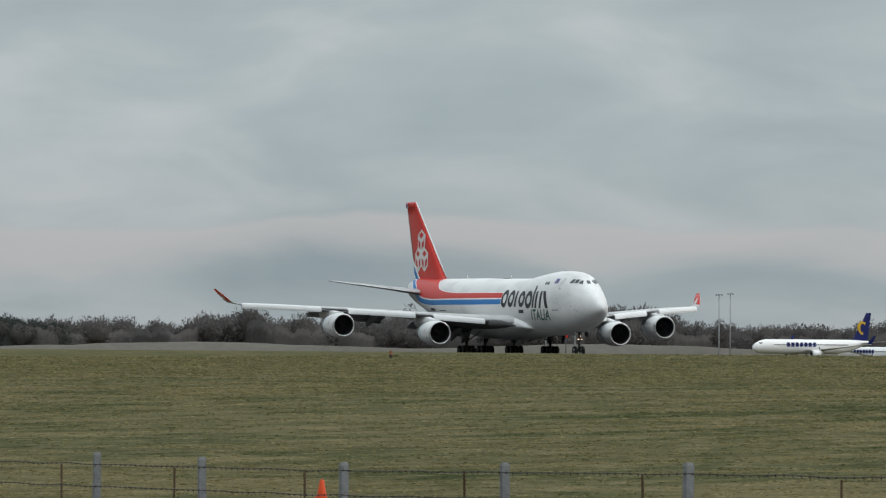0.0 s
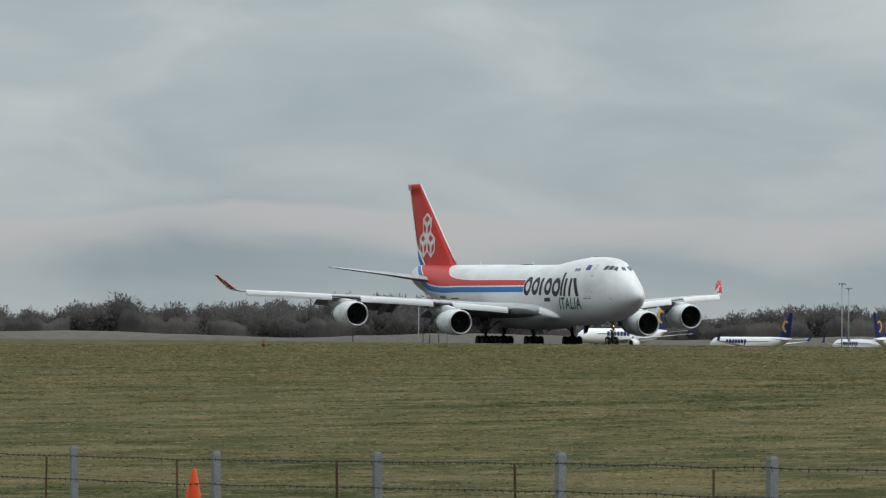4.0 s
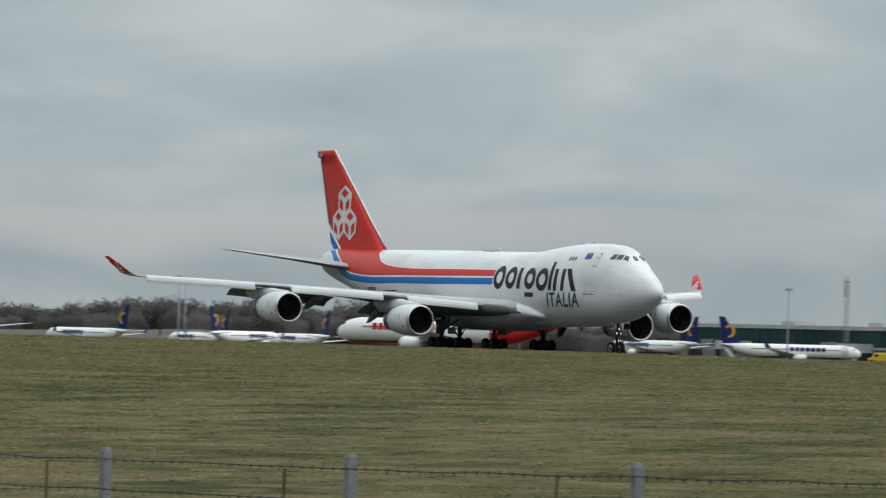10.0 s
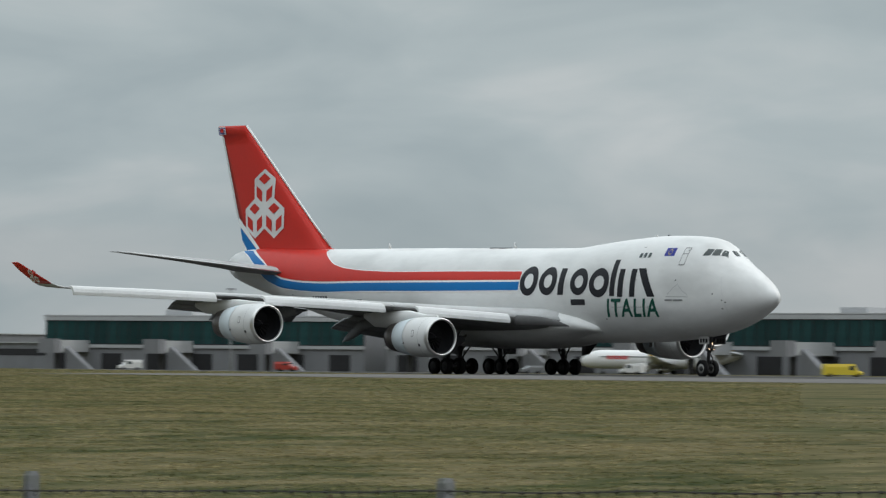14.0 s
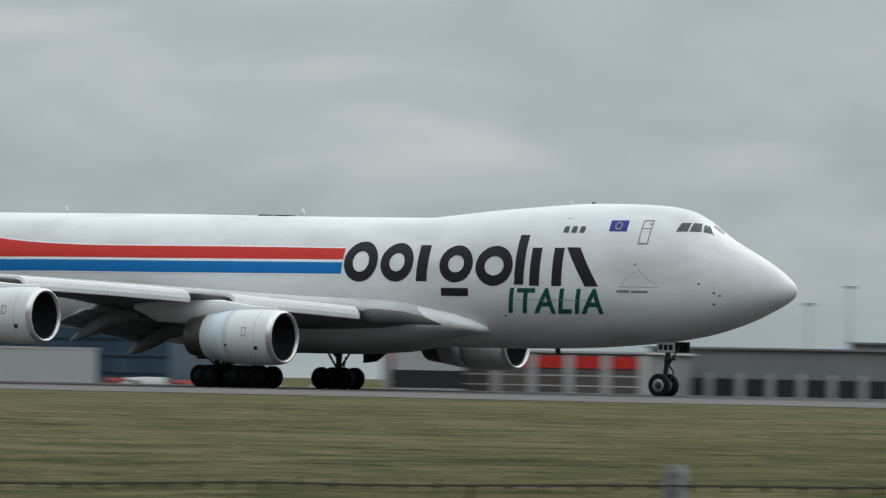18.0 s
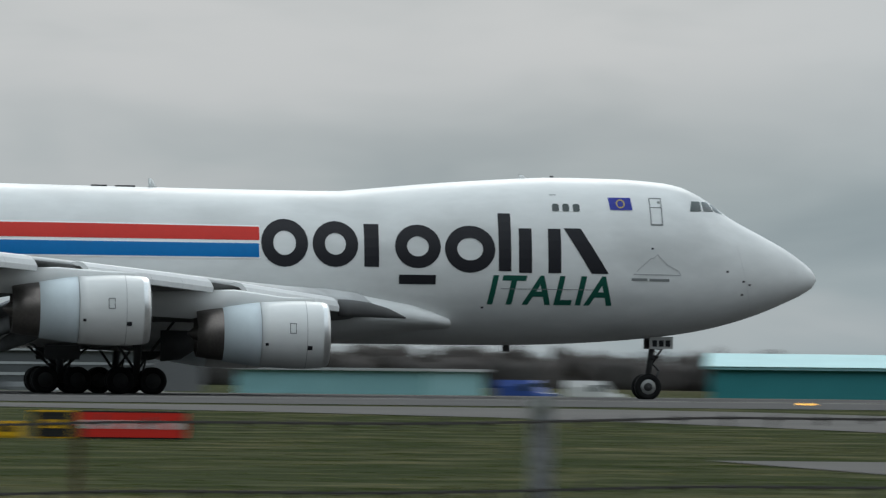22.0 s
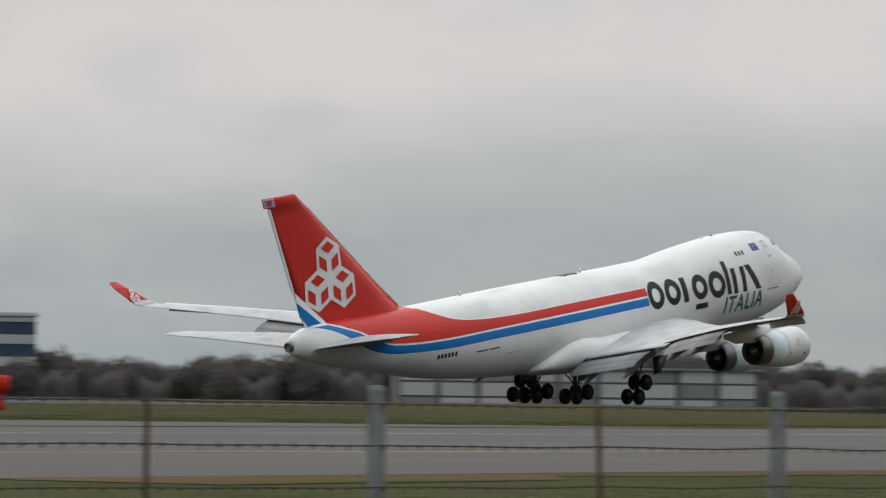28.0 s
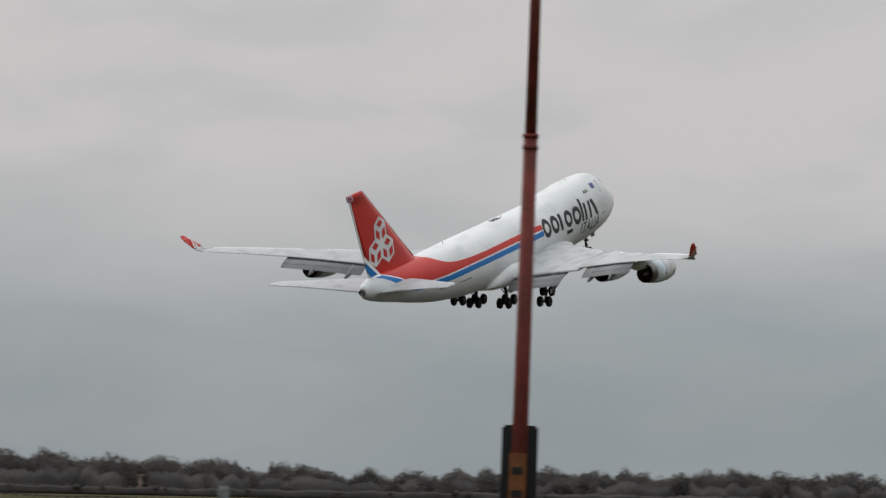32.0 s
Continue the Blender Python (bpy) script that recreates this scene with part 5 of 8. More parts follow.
def sign(name, label, az0, az1, el0, el1, dist, mat, bars, ink, border=None):
    """A low airfield sign facing the fence: legs, a box body, a face and its bars."""
    a, b = az(az0, dist), az(az1, dist)
    w = (b - a).length
    z1, z0 = EYE.z + dist * math.tan(radians(el1)), EYE.z + dist * math.tan(radians(el0))
    mid = (a + b) / 2
    g = ground_z(mid.x, mid.y)
    z0 = max(z0, g + 0.02)
    s = thing(name, label, "sign", Matrix.Translation((mid.x, mid.y, g)) @ Matrix.Rotation(-radians((az0 + az1) / 2), 4, "Z"))
    part("body", boxes((-w / 2, w / 2, -0.09, 0.09, z0 - g, z1 - g)), border or SIGNBLACK, s)
    part("face", boxes((-w / 2 + 0.03, w / 2 - 0.03, -0.105, -0.09, z0 - g + 0.03, z1 - g - 0.03)), mat, s)
    h = z1 - z0
    for i in range(bars):
        x = -w / 2 + w * (i + 0.5) / bars
        part("bar", boxes((x - w * 0.24 / bars, x + w * 0.24 / bars, -0.115, -0.106, z0 - g + h * 0.36, z1 - g - h * 0.33)), ink, s)
    for x in (-w * 0.38, w * 0.38):
        part("leg", boxes((x - 0.03, x + 0.03, -0.03, 0.03, -0.05, z0 - g)), SIGNYELLOW, s)


sign("taxiway_sign", "yellow taxiway sign with dark bars in the grass", 3.40, 4.29, -0.61, -0.43, 118, SIGNYELLOW, 3, SIGNBLACK, SIGNYELLOW)
sign("location_sign", "black taxiway sign with a yellow border in the grass", 4.38, 4.75, -0.61, -0.33, 118, SIGNBLACK, 1, SIGNYELLOW, SIGNYELLOW)
sign("holding_sign", "red holding-point sign with white bars in the grass", 4.78, 5.76, -0.61, -0.33, 118, SIGNRED, 5, MARKW)
sign("holding_sign", "red holding-point sign beside a yellow end panel", 27.90, 28.74, -0.40, -0.21, 160, SIGNRED, 5, MARKW, SIGNYELLOW)
sign("location_sign", "black taxiway sign with yellow bar beside the link", 28.78, 29.09, -0.40, -0.21, 160, SIGNBLACK, 2, SIGNYELLOW)
sign("end_panel_sign", "yellow end panel beside the red sign", 27.68, 27.88, -0.40, -0.21, 160, SIGNYELLOW, 1, ORANGE, SIGNYELLOW)
sign("holding_sign", "small orange-red sign low in the grass", 21.9, 22.2, -0.47, -0.38, 165, SIGNRED, 1, ORANGE)
sign("taxiway_sign", "yellow airfield sign close to the fence", 63.63, 64.57, -1.1, -0.605, 58, SIGNYELLOW, 2, MARKW, SIGNYELLOW)

STOP = glow("stop_bar_light", (1.0, 0.10, 0.08), 5.0)
LEAD = glow("lead_light", (1.0, 0.50, 0.05), 3.0)


def inset_light(x, y, mat, label):
    o = thing("inset_light", label, "light", Matrix.Translation((x, y, ground_z(x, y) + 0.014)), group="taxiway lights")
    child("housing", mesh("housing", *turned([(0.0, 0.16), (0.02, 0.15), (0.035, 0.10), (0.035, 0.01)], axis="z", n=14), GEARGREY), o)
    child("lens", mesh("lens", *turned([(0.03, 0.13), (0.075, 0.12), (0.10, 0.07), (0.105, 0.01)], axis="z", n=12), mat), o, "lit coloured lens")


for k in range(8):
    inset_light(34.6 + 2.84 * k, 137.5, STOP, "red stop-bar light set in the taxiway")
for x, y in ((37.5, 160.0), (31.5, 200.0), (47.0, 235.0), (60.0, 218.0)):
    inset_light(x, y, LEAD, "amber lead-in light set in the taxiway")


def mast_pole():
    p = az(66.73, 55.0)
    g = ground_z(p.x, p.y)
    m = thing("warning_mast", "tall leaning rust-red steel mast with a dark box at its foot", "mast", Matrix.Translation((p.x, p.y, g)) @ Matrix.Rotation(-radians(66.73), 4, "Z") @ Matrix.Rotation(radians(1.1), 4, "Y"))
    child("lower_pole", mesh("lower_pole", *tube((0, 0, -0.1), (0.0, 0, 4.23), 0.075, 0.060, 14), REDPOLE), m)
    child("upper_pole", mesh("upper_pole", *tube((0.0, 0, 4.21), (0.0, 0, 6.6), 0.052, 0.042, 14), REDPOLE), m)
    for z in (4.20, 4.10):
        child("collar", mesh("collar", *tube((0, 0, z), (0, 0, z + 0.035), 0.070, 0.070, 14), REDPOLE), m)
    h = EYE.z + 55 * math.tan(radians(0.49)) - g
    bm = boxes((-0.155, 0.155, 0.02, 0.22, 0.15, h))
    bmesh.ops.bevel(bm, geom=bm.edges[:], offset=0.02, segments=2, affect="EDGES")
    part("control_box", bm, SIGNBLACK, m, "dark steel control box")
    part("box_label", boxes((-0.085, 0.06, -0.085, -0.078, 0.55, h - 0.24)), LABEL, m, "weathered orange label")
    for i in range(2):
        part("label_bar", boxes((-0.06, 0.03, -0.094, -0.0851, h - 0.42 - 0.2 * i, h - 0.36 - 0.2 * i)), SIGNBLACK, m)


mast_pole()

RUSTPAINT = material("rusty_paint", (0.30, 0.13, 0.07), 0.7, vary=0.3, scale=3)


def marker(azd, dist, top, bottom, label, paint, wide=1.0):
    p = az(azd, dist)
    z1, z0 = EYE.z + dist * math.tan(radians(top)), ground_z(p.x, p.y)
    m = thing("edge_marker", label, "marker post", Matrix.Translation((p.x, p.y, z0)))
    h = max(0.3, z1 - z0)
    child("stake", mesh("stake", *tube((0, 0, -0.05), (0, 0, h * 0.6), 0.03), GEARGREY), m)
    part("panel", boxes((-0.12 * wide, 0.12 * wide, -0.05, 0.05, h * 0.5, h)), paint, m, "coloured panel")
    part("cap", boxes((-0.10 * wide, 0.10 * wide, -0.06, 0.06, h * 0.15, h * 0.5 - 0.005)), SIGNBLACK, m)


marker(-69.33, 560, -0.03, -0.075, "small black and rust-coloured marker at the runway edge", RUSTPAINT, 2.2)
marker(-40.8, 185, -0.15, -0.38, "short rusty brown marker post in the grass", RUSTPAINT)


def red_unit():
    p = az(49.28, 262)
    m = thing("obstacle_light", "stout red cylinder on a post beside the runway", "beacon", Matrix.Translation((p.x, p.y, ground_z(p.x, p.y))))
    child("post", mesh("post", *tube((0, 0, -0.1), (0, 0, 0.75), 0.22), SIGNRED), m)
    child("drum", mesh("drum", *turned([(0.75, 0.2), (0.76, 0.42), (1.35, 0.42), (1.42, 0.36), (1.42, 0.01)], axis="z", n=18), SIGNRED), m)


red_unit()


def is_grass(x, y):
    if y > 200 and x > -110 or y > 213 and x > -330 or y > 261:
        return False
    if x > 33 and lerp(NEAR_EDGE, x)[0] - 0.4 < y < 119.5 or x > 26 and 45 < y < lerp([(26, 96.0), (33, 117.0)], x)[0] or x > 20 and 44 < y < 73 or x > 17.3 and 73 <= y < 95:
        return False
    if 4 < x < 178:
        a, b = lerp(LINK, x)
        if a < y < b:
            return False
    return True


def triangles(name, co, mat):
    """A mesh of loose triangles from an array of corners."""
    me = bpy.data.meshes.new(name)
    k = len(co)
    me.vertices.add(k)
    me.vertices.foreach_set("co", np.ascontiguousarray(co, dtype=np.float32).ravel())
    me.loops.add(k)
    me.loops.foreach_set("vertex_index", np.arange(k, dtype=np.int32))
    me.polygons.add(k // 3)
    me.polygons.foreach_set("loop_start", np.arange(0, k, 3, dtype=np.int32))
    me.update(calc_edges=True)
    me.validate()
    me.materials.append(mat)
    return me


def tufts(name, label, a0, a1, d0, d1, count, size, seed):
    """Uneven tufts of grass over a wedge of the field, thicker nearby; each a fan of three blades."""
    rng = np.random.default_rng(seed)
    pts = []
    while len(pts) < count:
        a, u = radians(a0 + (a1 - a0) * rng.random()), rng.random()
        d = d0 * (d1 / d0) ** (u ** 0.8)
        x, y = d * math.sin(a), d * math.cos(a)
        # clumps: keep more where two slow waves meet
        w = math.sin(x * 0.9 + 2.1 * math.sin(y * 0.33)) + math.sin(y * 1.1 + 1.7 * math.sin(x * 0.27)) + math.sin(x * 0.13 + y * 0.21)
        if y < 17.2 or not is_grass(x, y) or rng.random() > 0.6 + 0.16 * w:
            continue
        pts.append((x, y, ground_z(x, y) - 0.01, 0.7 + 0.0035 * d))
    p = np.array(pts)
    k = len(p)
    tri = []
    for j in range(3):
        t = rng.uniform(0, math.pi, k)
        h = size * p[:, 3] * rng.uniform(0.4, 1.3, k)
        w = size * p[:, 3] * rng.uniform(0.8, 2.8, k)
        c = p[:, :3] + np.stack([rng.normal(0, 0.06, k), rng.normal(0, 0.06, k), np.zeros(k)], 1)
        s = np.stack([np.cos(t) * w, np.sin(t) * w, np.zeros(k)], 1)
        top = np.stack([rng.normal(0, 1.1, k) * h, rng.normal(0, 1.1, k) * h, h * 0.4], 1)
        tri.append(np.stack([c - s, c + s, c + top], 1))
    co = np.concatenate(tri, 0).reshape(-1, 3)
    tagged(new(name, triangles(name, co, BLADES)), label, "grass", kind="stuff")


tufts("grass_tufts", "short uneven tufts of olive and straw grass", -78, -50, 36, 620, 200000, 0.05, 21)
tufts("grass_tufts", "short tufts of straw-coloured grass by the fence", -50, 16, 17.5, 190, 80000, 0.05, 22)
tufts("grass_tufts", "lush green tufts between the paved strips", 16, 76, 18, 240, 90000, 0.05, 23)


# ---------------------------------------------------------------- parked airliners
NAVY = material("navy_paint", (0.014, 0.022, 0.115), 0.35, vary=0.06, scale=0.6)
GOLD = material("gold_paint", (0.60, 0.37, 0.03), 0.4, vary=0.06, scale=0.6)
ORANGEP = material("orange_paint", (0.72, 0.15, 0.02), 0.4, vary=0.06, scale=0.6)
SKYP = material("sky_blue_paint", (0.06, 0.28, 0.55), 0.4, vary=0.06, scale=0.6)
PURPLE = material("purple_paint", (0.04, 0.022, 0.115), 0.4, vary=0.06, scale=0.6)
CRIMSON = material("crimson_paint", (0.52, 0.025, 0.025), 0.35, vary=0.06, scale=0.6)
ROSE = material("rose_paint", (0.52, 0.24, 0.24), 0.4, vary=0.06, scale=0.6)
PLAIN = material("airliner_white", (0.78, 0.78, 0.77), 0.35, vary=0.04, scale=0.4, fine=3)


def airliner(name, label, length, dia, span, tail, fin, belly, mark, rear=None, tri=False, emblem=None, group="", cut=0.42, second=None):
    """A parked jet: x forward, origin on the ground under its middle."""
    j = thing(name, label, "airplane", group=group)
    r, z0 = dia / 2, dia * 0.34 + dia / 2
    L = length / 2

    def ring(x, rr, cz, n=20):
        return [Vector((x, rr * math.cos(2 * math.pi * k / n), cz + rr * math.sin(2 * math.pi * k / n))) for k in range(n)]
    prof = [(L, 0.05, -0.25), (L - 0.35, 0.42, -0.2), (L - 1.1, 0.66, -0.14), (L - 2.4, 0.88, -0.06), (L - 4.2, 1.0, 0), (L * 0.2, 1.0, 0), (-L * 0.30, 1.0, 0), (-L * 0.36, 1.0, 0), (-L * 0.42, 1.0, 0), (-L * 0.47, 0.975, 0.02), (-L * 0.52, 0.945, 0.05), (-L * 0.57, 0.905, 0.09), (-L * 0.62, 0.86, 0.13), (-L * 0.8, 0.56, 0.4), (-L * 0.93, 0.25, 0.62), (-L, 0.08, 0.72)]
    v, f = loft([ring(x, q * r, z0 + d * r) for x, q, d in prof])
    idx = []
    for q in f:
        c = sum((v[i] for i in q), Vector()) / len(q)
        idx.append(1 if c.z < z0 - cut * r else 2 if rear and c.x < -L * (0.52 if tri else 0.44) + (c.z - z0) * -0.9 else 0)
    child("fuselage", mesh("fuselage", v, f, [PLAIN, belly, rear or PLAIN], idx), j)
    fz, h = z0 + 0.55 * r, tail
    v, f = loft([[Vector((x, y, z)) for x, y in ((a, 0), ((a + b) / 2, 0.16), (b, 0), ((a + b) / 2, -0.16))] for a, b, z in ((-L * 0.58, -L * 0.955, fz), (-L * 0.72, -L * 0.965, fz + (h - fz) * 0.16), (-L * 0.935, -L * 1.02, h))])
    fn = child("fin", mesh("fin", v, f, fin, flat=True), j)
    if emblem:
        cx, cz, q = -L * 0.865, fz + (h - fz) * (0.44 if rear else 0.5), h - fz

        def flat_shape(name, polys, mat, off):
            for s in (-1, 1):
                pts = [Vector((x, s * off, z)) for poly in polys for x, z in poly]
                faces, o = [], 0
                for poly in polys:
                    faces.append(tuple(range(o, o + len(poly))))
                    o += len(poly)
                child(name, mesh(name, pts, faces, mat, flat=True), fn)
        if rear:
            flat_shape("emblem_ring", ring_poly(cx, cz, q * 0.29, q * 0.31, q * 0.235, q * 0.255, 20), emblem, 0.19)
            flat_shape("emblem_triangle", [[(cx - q * 0.02, cz + q * 0.18), (cx - q * 0.19, cz - q * 0.14), (cx + q * 0.16, cz - q * 0.14)]], emblem, 0.2)
            flat_shape("emblem_core", [[(cx - q * 0.02, cz + q * 0.06), (cx - q * 0.10, cz - q * 0.09), (cx + q * 0.06, cz - q * 0.09)]], fin, 0.21)
        else:
            flat_shape("emblem", ring_poly(cx, cz, q * 0.19, q * 0.22, q * 0.10, q * 0.15, 18, gap=(2.4, 4.6)), emblem, 0.19)
    for s in (-1, 1):
        rings = [[Vector((x, s * y, z)) for x, z in ((a, b), ((a + c) / 2, b + t), (c, b), ((a + c) / 2, b - t * 0.5))] for y, a, c, b, t in ((r * 0.8, L * 0.22, -L * 0.17, z0 - 0.55 * r, 0.35), (span * 0.18, L * 0.05, -L * 0.19, z0 - 0.3 * r, 0.25), (span * 0.49, -L * 0.26, -L * 0.34, z0 + 0.35 * r, 0.08))]
        w = child("wing", mesh("wing", *loft(rings), SLATWHITE), j)
        tip = [[Vector((x, s * y, z)) for x, z in ((a, b), ((a + c) / 2, b + 0.03), (c, b), ((a + c) / 2, b - 0.03))] for y, a, c, b in ((span * 0.488, -L * 0.26, -L * 0.34, z0 + 0.35 * r), (span * 0.5, -L * 0.36, -L * 0.40, z0 + 0.35 * r + tail * 0.19))]
        if not tri and not rear:
            child("winglet", mesh("winglet", *loft(tip), fin if fin is not ORANGEP else PLAIN, flat=True), w)
        rings = [[Vector((x, s * y, z)) for x, z in ((a, b), ((a + c) / 2, b + 0.1), (c, b), ((a + c) / 2, b - 0.08))] for y, a, c, b in ((r * 0.3, -L * 0.78, -L * 0.94, z0 + 0.5 * r), (span * 0.19, -L * 0.93, -L * 1.0, z0 + 0.75 * r))]
        child("tailplane", mesh("tailplane", *loft(rings), SLATGREY), j)
        er = dia * (0.24 if not tri else 0.25)
        ex, ey, ez = L * 0.22, span * 0.155, z0 - 0.95 * r
        e = child("engine", mesh("engine", *turned([(0, er * 0.8), (0.15, er * 0.95), (-0.5, er * 1.08), (-2.0, er), (-3.6, er * 0.62), (-3.6, er * 0.1)], center=(ex, s * ey, ez), n=16), PLAIN), j)
        child("fan", mesh("fan", *turned([(-0.2, er * 0.82), (-0.25, 0.02)], center=(ex, s * ey, ez), n=16), DARKIN), e)
        part("pylon", boxes((ex - 3.2, ex - 0.6, s * ey - 0.12, s * ey + 0.12, ez + er * 0.7, z0 - 0.35 * r)), PLAIN, j)
        part("window_strip", boxes((-L * 0.55, L * 0.72, s * (r + 0.005) - 0.01, s * (r + 0.005) + 0.01, z0 + 0.22 * r, z0 + 0.34 * r)), LINE, j)
        for n, x0, x1, za, zb, mm in [q for q in (mark, second) if q]:
            for k in range(n):
                a = x0 + (x1 - x0) * k / n
                part("mark_bar", boxes((a * L, (a + (x1 - x0) / n * 0.72) * L, s * (r + 0.02) - 0.012, s * (r + 0.02) + 0.012, z0 + za * r, z0 + zb * r)), mm, j)
        part("main_gear", boxes((-L * 0.02 - 0.5, -L * 0.02 + 0.5, s * span * 0.08 - 0.4, s * span * 0.08 + 0.4, 0, 1.0), (-L * 0.02 - 0.1, -L * 0.02 + 0.1, s * span * 0.08 - 0.1, s * span * 0.08 + 0.1, 0.9, z0)), RUBBER, j)
    part("cockpit_window", boxes((L - 2.5, L - 1.55, -r * 0.62, r * 0.62, z0 + 0.36 * r, z0 + 0.56 * r)), GLASS, j)
    part("nose_gear", boxes((L * 0.74 - 0.35, L * 0.74 + 0.35, -0.25, 0.25, 0, 0.7), (L * 0.74 - 0.08, L * 0.74 + 0.08, -0.08, 0.08, 0.6, z0)), RUBBER, j)
    if tri:
        child("tail_engine", mesh("tail_engine", *turned([(1.2, 1.35), (0.9, 1.5), (-2, 1.5), (-6, 1.1), (-7.5, 0.8), (-7.5, 0.1)], center=(-L * 0.80, 0, z0 + r + 2.2), n=18), PLAIN), fn)
    return j


def stand(azn, azt, dist, length, z, away=1):
    """The pose of a jet whose nose and tail show at these bearings: turned out of the line of sight as its length tells."""
    am = (azn + azt) / 2
    p = az(am, dist, z)
    seen = dist * 2 * math.tan(radians(abs(azt - azn)) / 2)
    s = min(1.0, seen / length)
    turn = math.acos(s) * away
    right = Vector((math.cos(radians(am)), -math.sin(radians(am)), 0)) * (1 if azn > azt else -1)
    fwd = Vector((math.sin(radians(am)), math.cos(radians(am)), 0))
    h = right * math.cos(turn) + fwd * math.sin(turn)
    return Matrix.Translation(p) @ Matrix.Rotation(math.atan2(h.y, h.x), 4, "Z")


def park(src, rows, length):
    first = True
    for azn, azt, dist, z, away in rows:
        m = stand(azn, azt, dist, length, z, away)
        if first:
            src.matrix_basis = m
            first = False
        else:
            copy_thing(src, m)


ryan = airliner("airliner", "white twin-jet with navy tail and gold emblem on the apron", 39.5, 3.9, 35.8, 12.5, NAVY, NAVY, (7, 0.0, 0.52, 0.0, 0.58, NAVY), emblem=GOLD, group="parked airliners", cut=0.84)
park(ryan, [(-65.32, -64.60, 1950, -3.3, 1), (-64.22, -63.70, 2050, -3.8, 1), (-63.25, -63.86, 1950, -3.1, 1), (-63.3, -62.80, 1980, -3.4, 1), (-60.28, -59.50, 1900, -2.6, 1), (-58.03, -59.30, 1790, -2.8, 1),
            (-23.0, -20.2, 815, -2.8, 1), (43.55, 44.8, 1100, -3.3, 1), (44.9, 46.9, 1090, -3.3, 1), (46.3, 48.3, 1060, -3.3, 1), (-24.9, -23.7, 1000, -3.6, 1)], 39.5)
taxiing = airliner("taxiing_airliner", "white twin-jet with navy tail turning on the taxiway", 39.5, 3.9, 35.8, 12.5, NAVY, PLAIN, (7, 0.0, 0.52, 0.0, 0.58, NAVY), emblem=GOLD)
red_tail_jet = airliner("red_airliner", "white twin-jet with red tail and red belly on the apron", 44.5, 4.0, 35.8, 10.9, CRIMSON, CRIMSON, (5, 0.37, 0.64, 0.05, 0.58, CRIMSON), rear=CRIMSON, emblem=PLAIN, cut=0.80, second=(6, 0.0, 0.34, 0.05, 0.58, ROSE))
red_tail_jet.matrix_basis = stand(-62.72, -60.72, 1010, 44.5, -1.1, 1)
park(airliner("yellow_tail_airliner", "white twin-jet with yellow tail at a stand", 39.5, 3.9, 35.8, 12.5, GOLD, PLAIN, (5, 0.4, 0.65, 0.0, 0.4, CRIMSON)), [(-51.96, -50.45, 1330, -1.5, 1)], 39.5)
park(airliner("blue_tail_airliner", "white twin-jet with sky-blue tail at a stand", 37.6, 4.0, 34.1, 11.8, SKYP, PLAIN, None), [(-49.5, -50.7, 1500, -2.0, 1)], 37.6)
park(airliner("orange_airliner", "white and orange twin-jet with orange tail at a stand", 33.8, 4.0, 34.1, 11.8, ORANGEP, PLAIN, (4, 0.35, 0.85, -0.1, 0.45, ORANGEP)), [(-42.72, -41.46, 960, -3.6, 1)], 33.8)
park(airliner("freighter", "white three-engined freighter with purple tail at the cargo stand", 61.6, 6.0, 51.7, 17.6, PURPLE, PLAIN, (3, 0.50, 0.67, -0.4, 0.5, PURPLE), rear=PURPLE, tri=True, second=(2, 0.35, 0.49, -0.4, 0.5, ORANGEP)), [(-14.92, -11.0, 905, -3.7, 1)], 61.6)
park(airliner("small_jet", "white business jet parked by the hangar", 24.0, 2.7, 22.0, 7.6, PLAIN, PLAIN, None, group="small parked jets"), [(42.35, 42.95, 1050, -4.4, 1), (41.2, 41.8, 1080, -4.4, -1), (38.3, 38.9, 700, -3.4, 1)], 24.0)


# ---------------------------------------------------------------- buildings
CLAD = material("grey_cladding", (0.20, 0.205, 0.215), 0.6, vary=0.1, scale=0.3, fine=2, stretch=(1, 1, 0.2))
PALE = material("pale_cladding", (0.40, 0.41, 0.415), 0.55, vary=0.08, scale=0.3, fine=2)
DARKCLAD = material("dark_cladding", (0.105, 0.11, 0.115), 0.6, vary=0.1, scale=0.3, fine=2)
GREENGLASS = material("green_glass", (0.016, 0.05, 0.05), 0.12, vary=0.25, scale=0.15, fine=1, coat=0.4, random_tint=0.25)
TOWERGLASS = material("tower_glass", (0.05, 0.072, 0.072), 0.15, vary=0.2, scale=0.2, fine=1, coat=0.4)
BLUEGLASS = material("blue_glass", (0.045, 0.075, 0.115), 0.15, vary=0.2, scale=0.2, fine=1, coat=0.4, random_tint=0.2)
# the shade inside openings is put into this colour; dark doors use it too
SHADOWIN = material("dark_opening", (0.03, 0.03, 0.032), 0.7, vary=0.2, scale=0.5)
REDDOOR = material("red_panel", (0.50, 0.035, 0.03), 0.5, vary=0.1, scale=0.5)
SHUTTER = material("brown_shutter", (0.12, 0.10, 0.095), 0.6, vary=0.15, scale=0.5, random_tint=0.2)
TEAL = material("teal_cladding", (0.045, 0.23, 0.25), 0.5, vary=0.1, scale=0.3)
TEALROOF = material("teal_roof", (0.25, 0.46, 0.48), 0.5, vary=0.1, scale=0.3)
BROWNP = material("brown_panel", (0.22, 0.16, 0.13), 0.6, vary=0.15, scale=0.6)


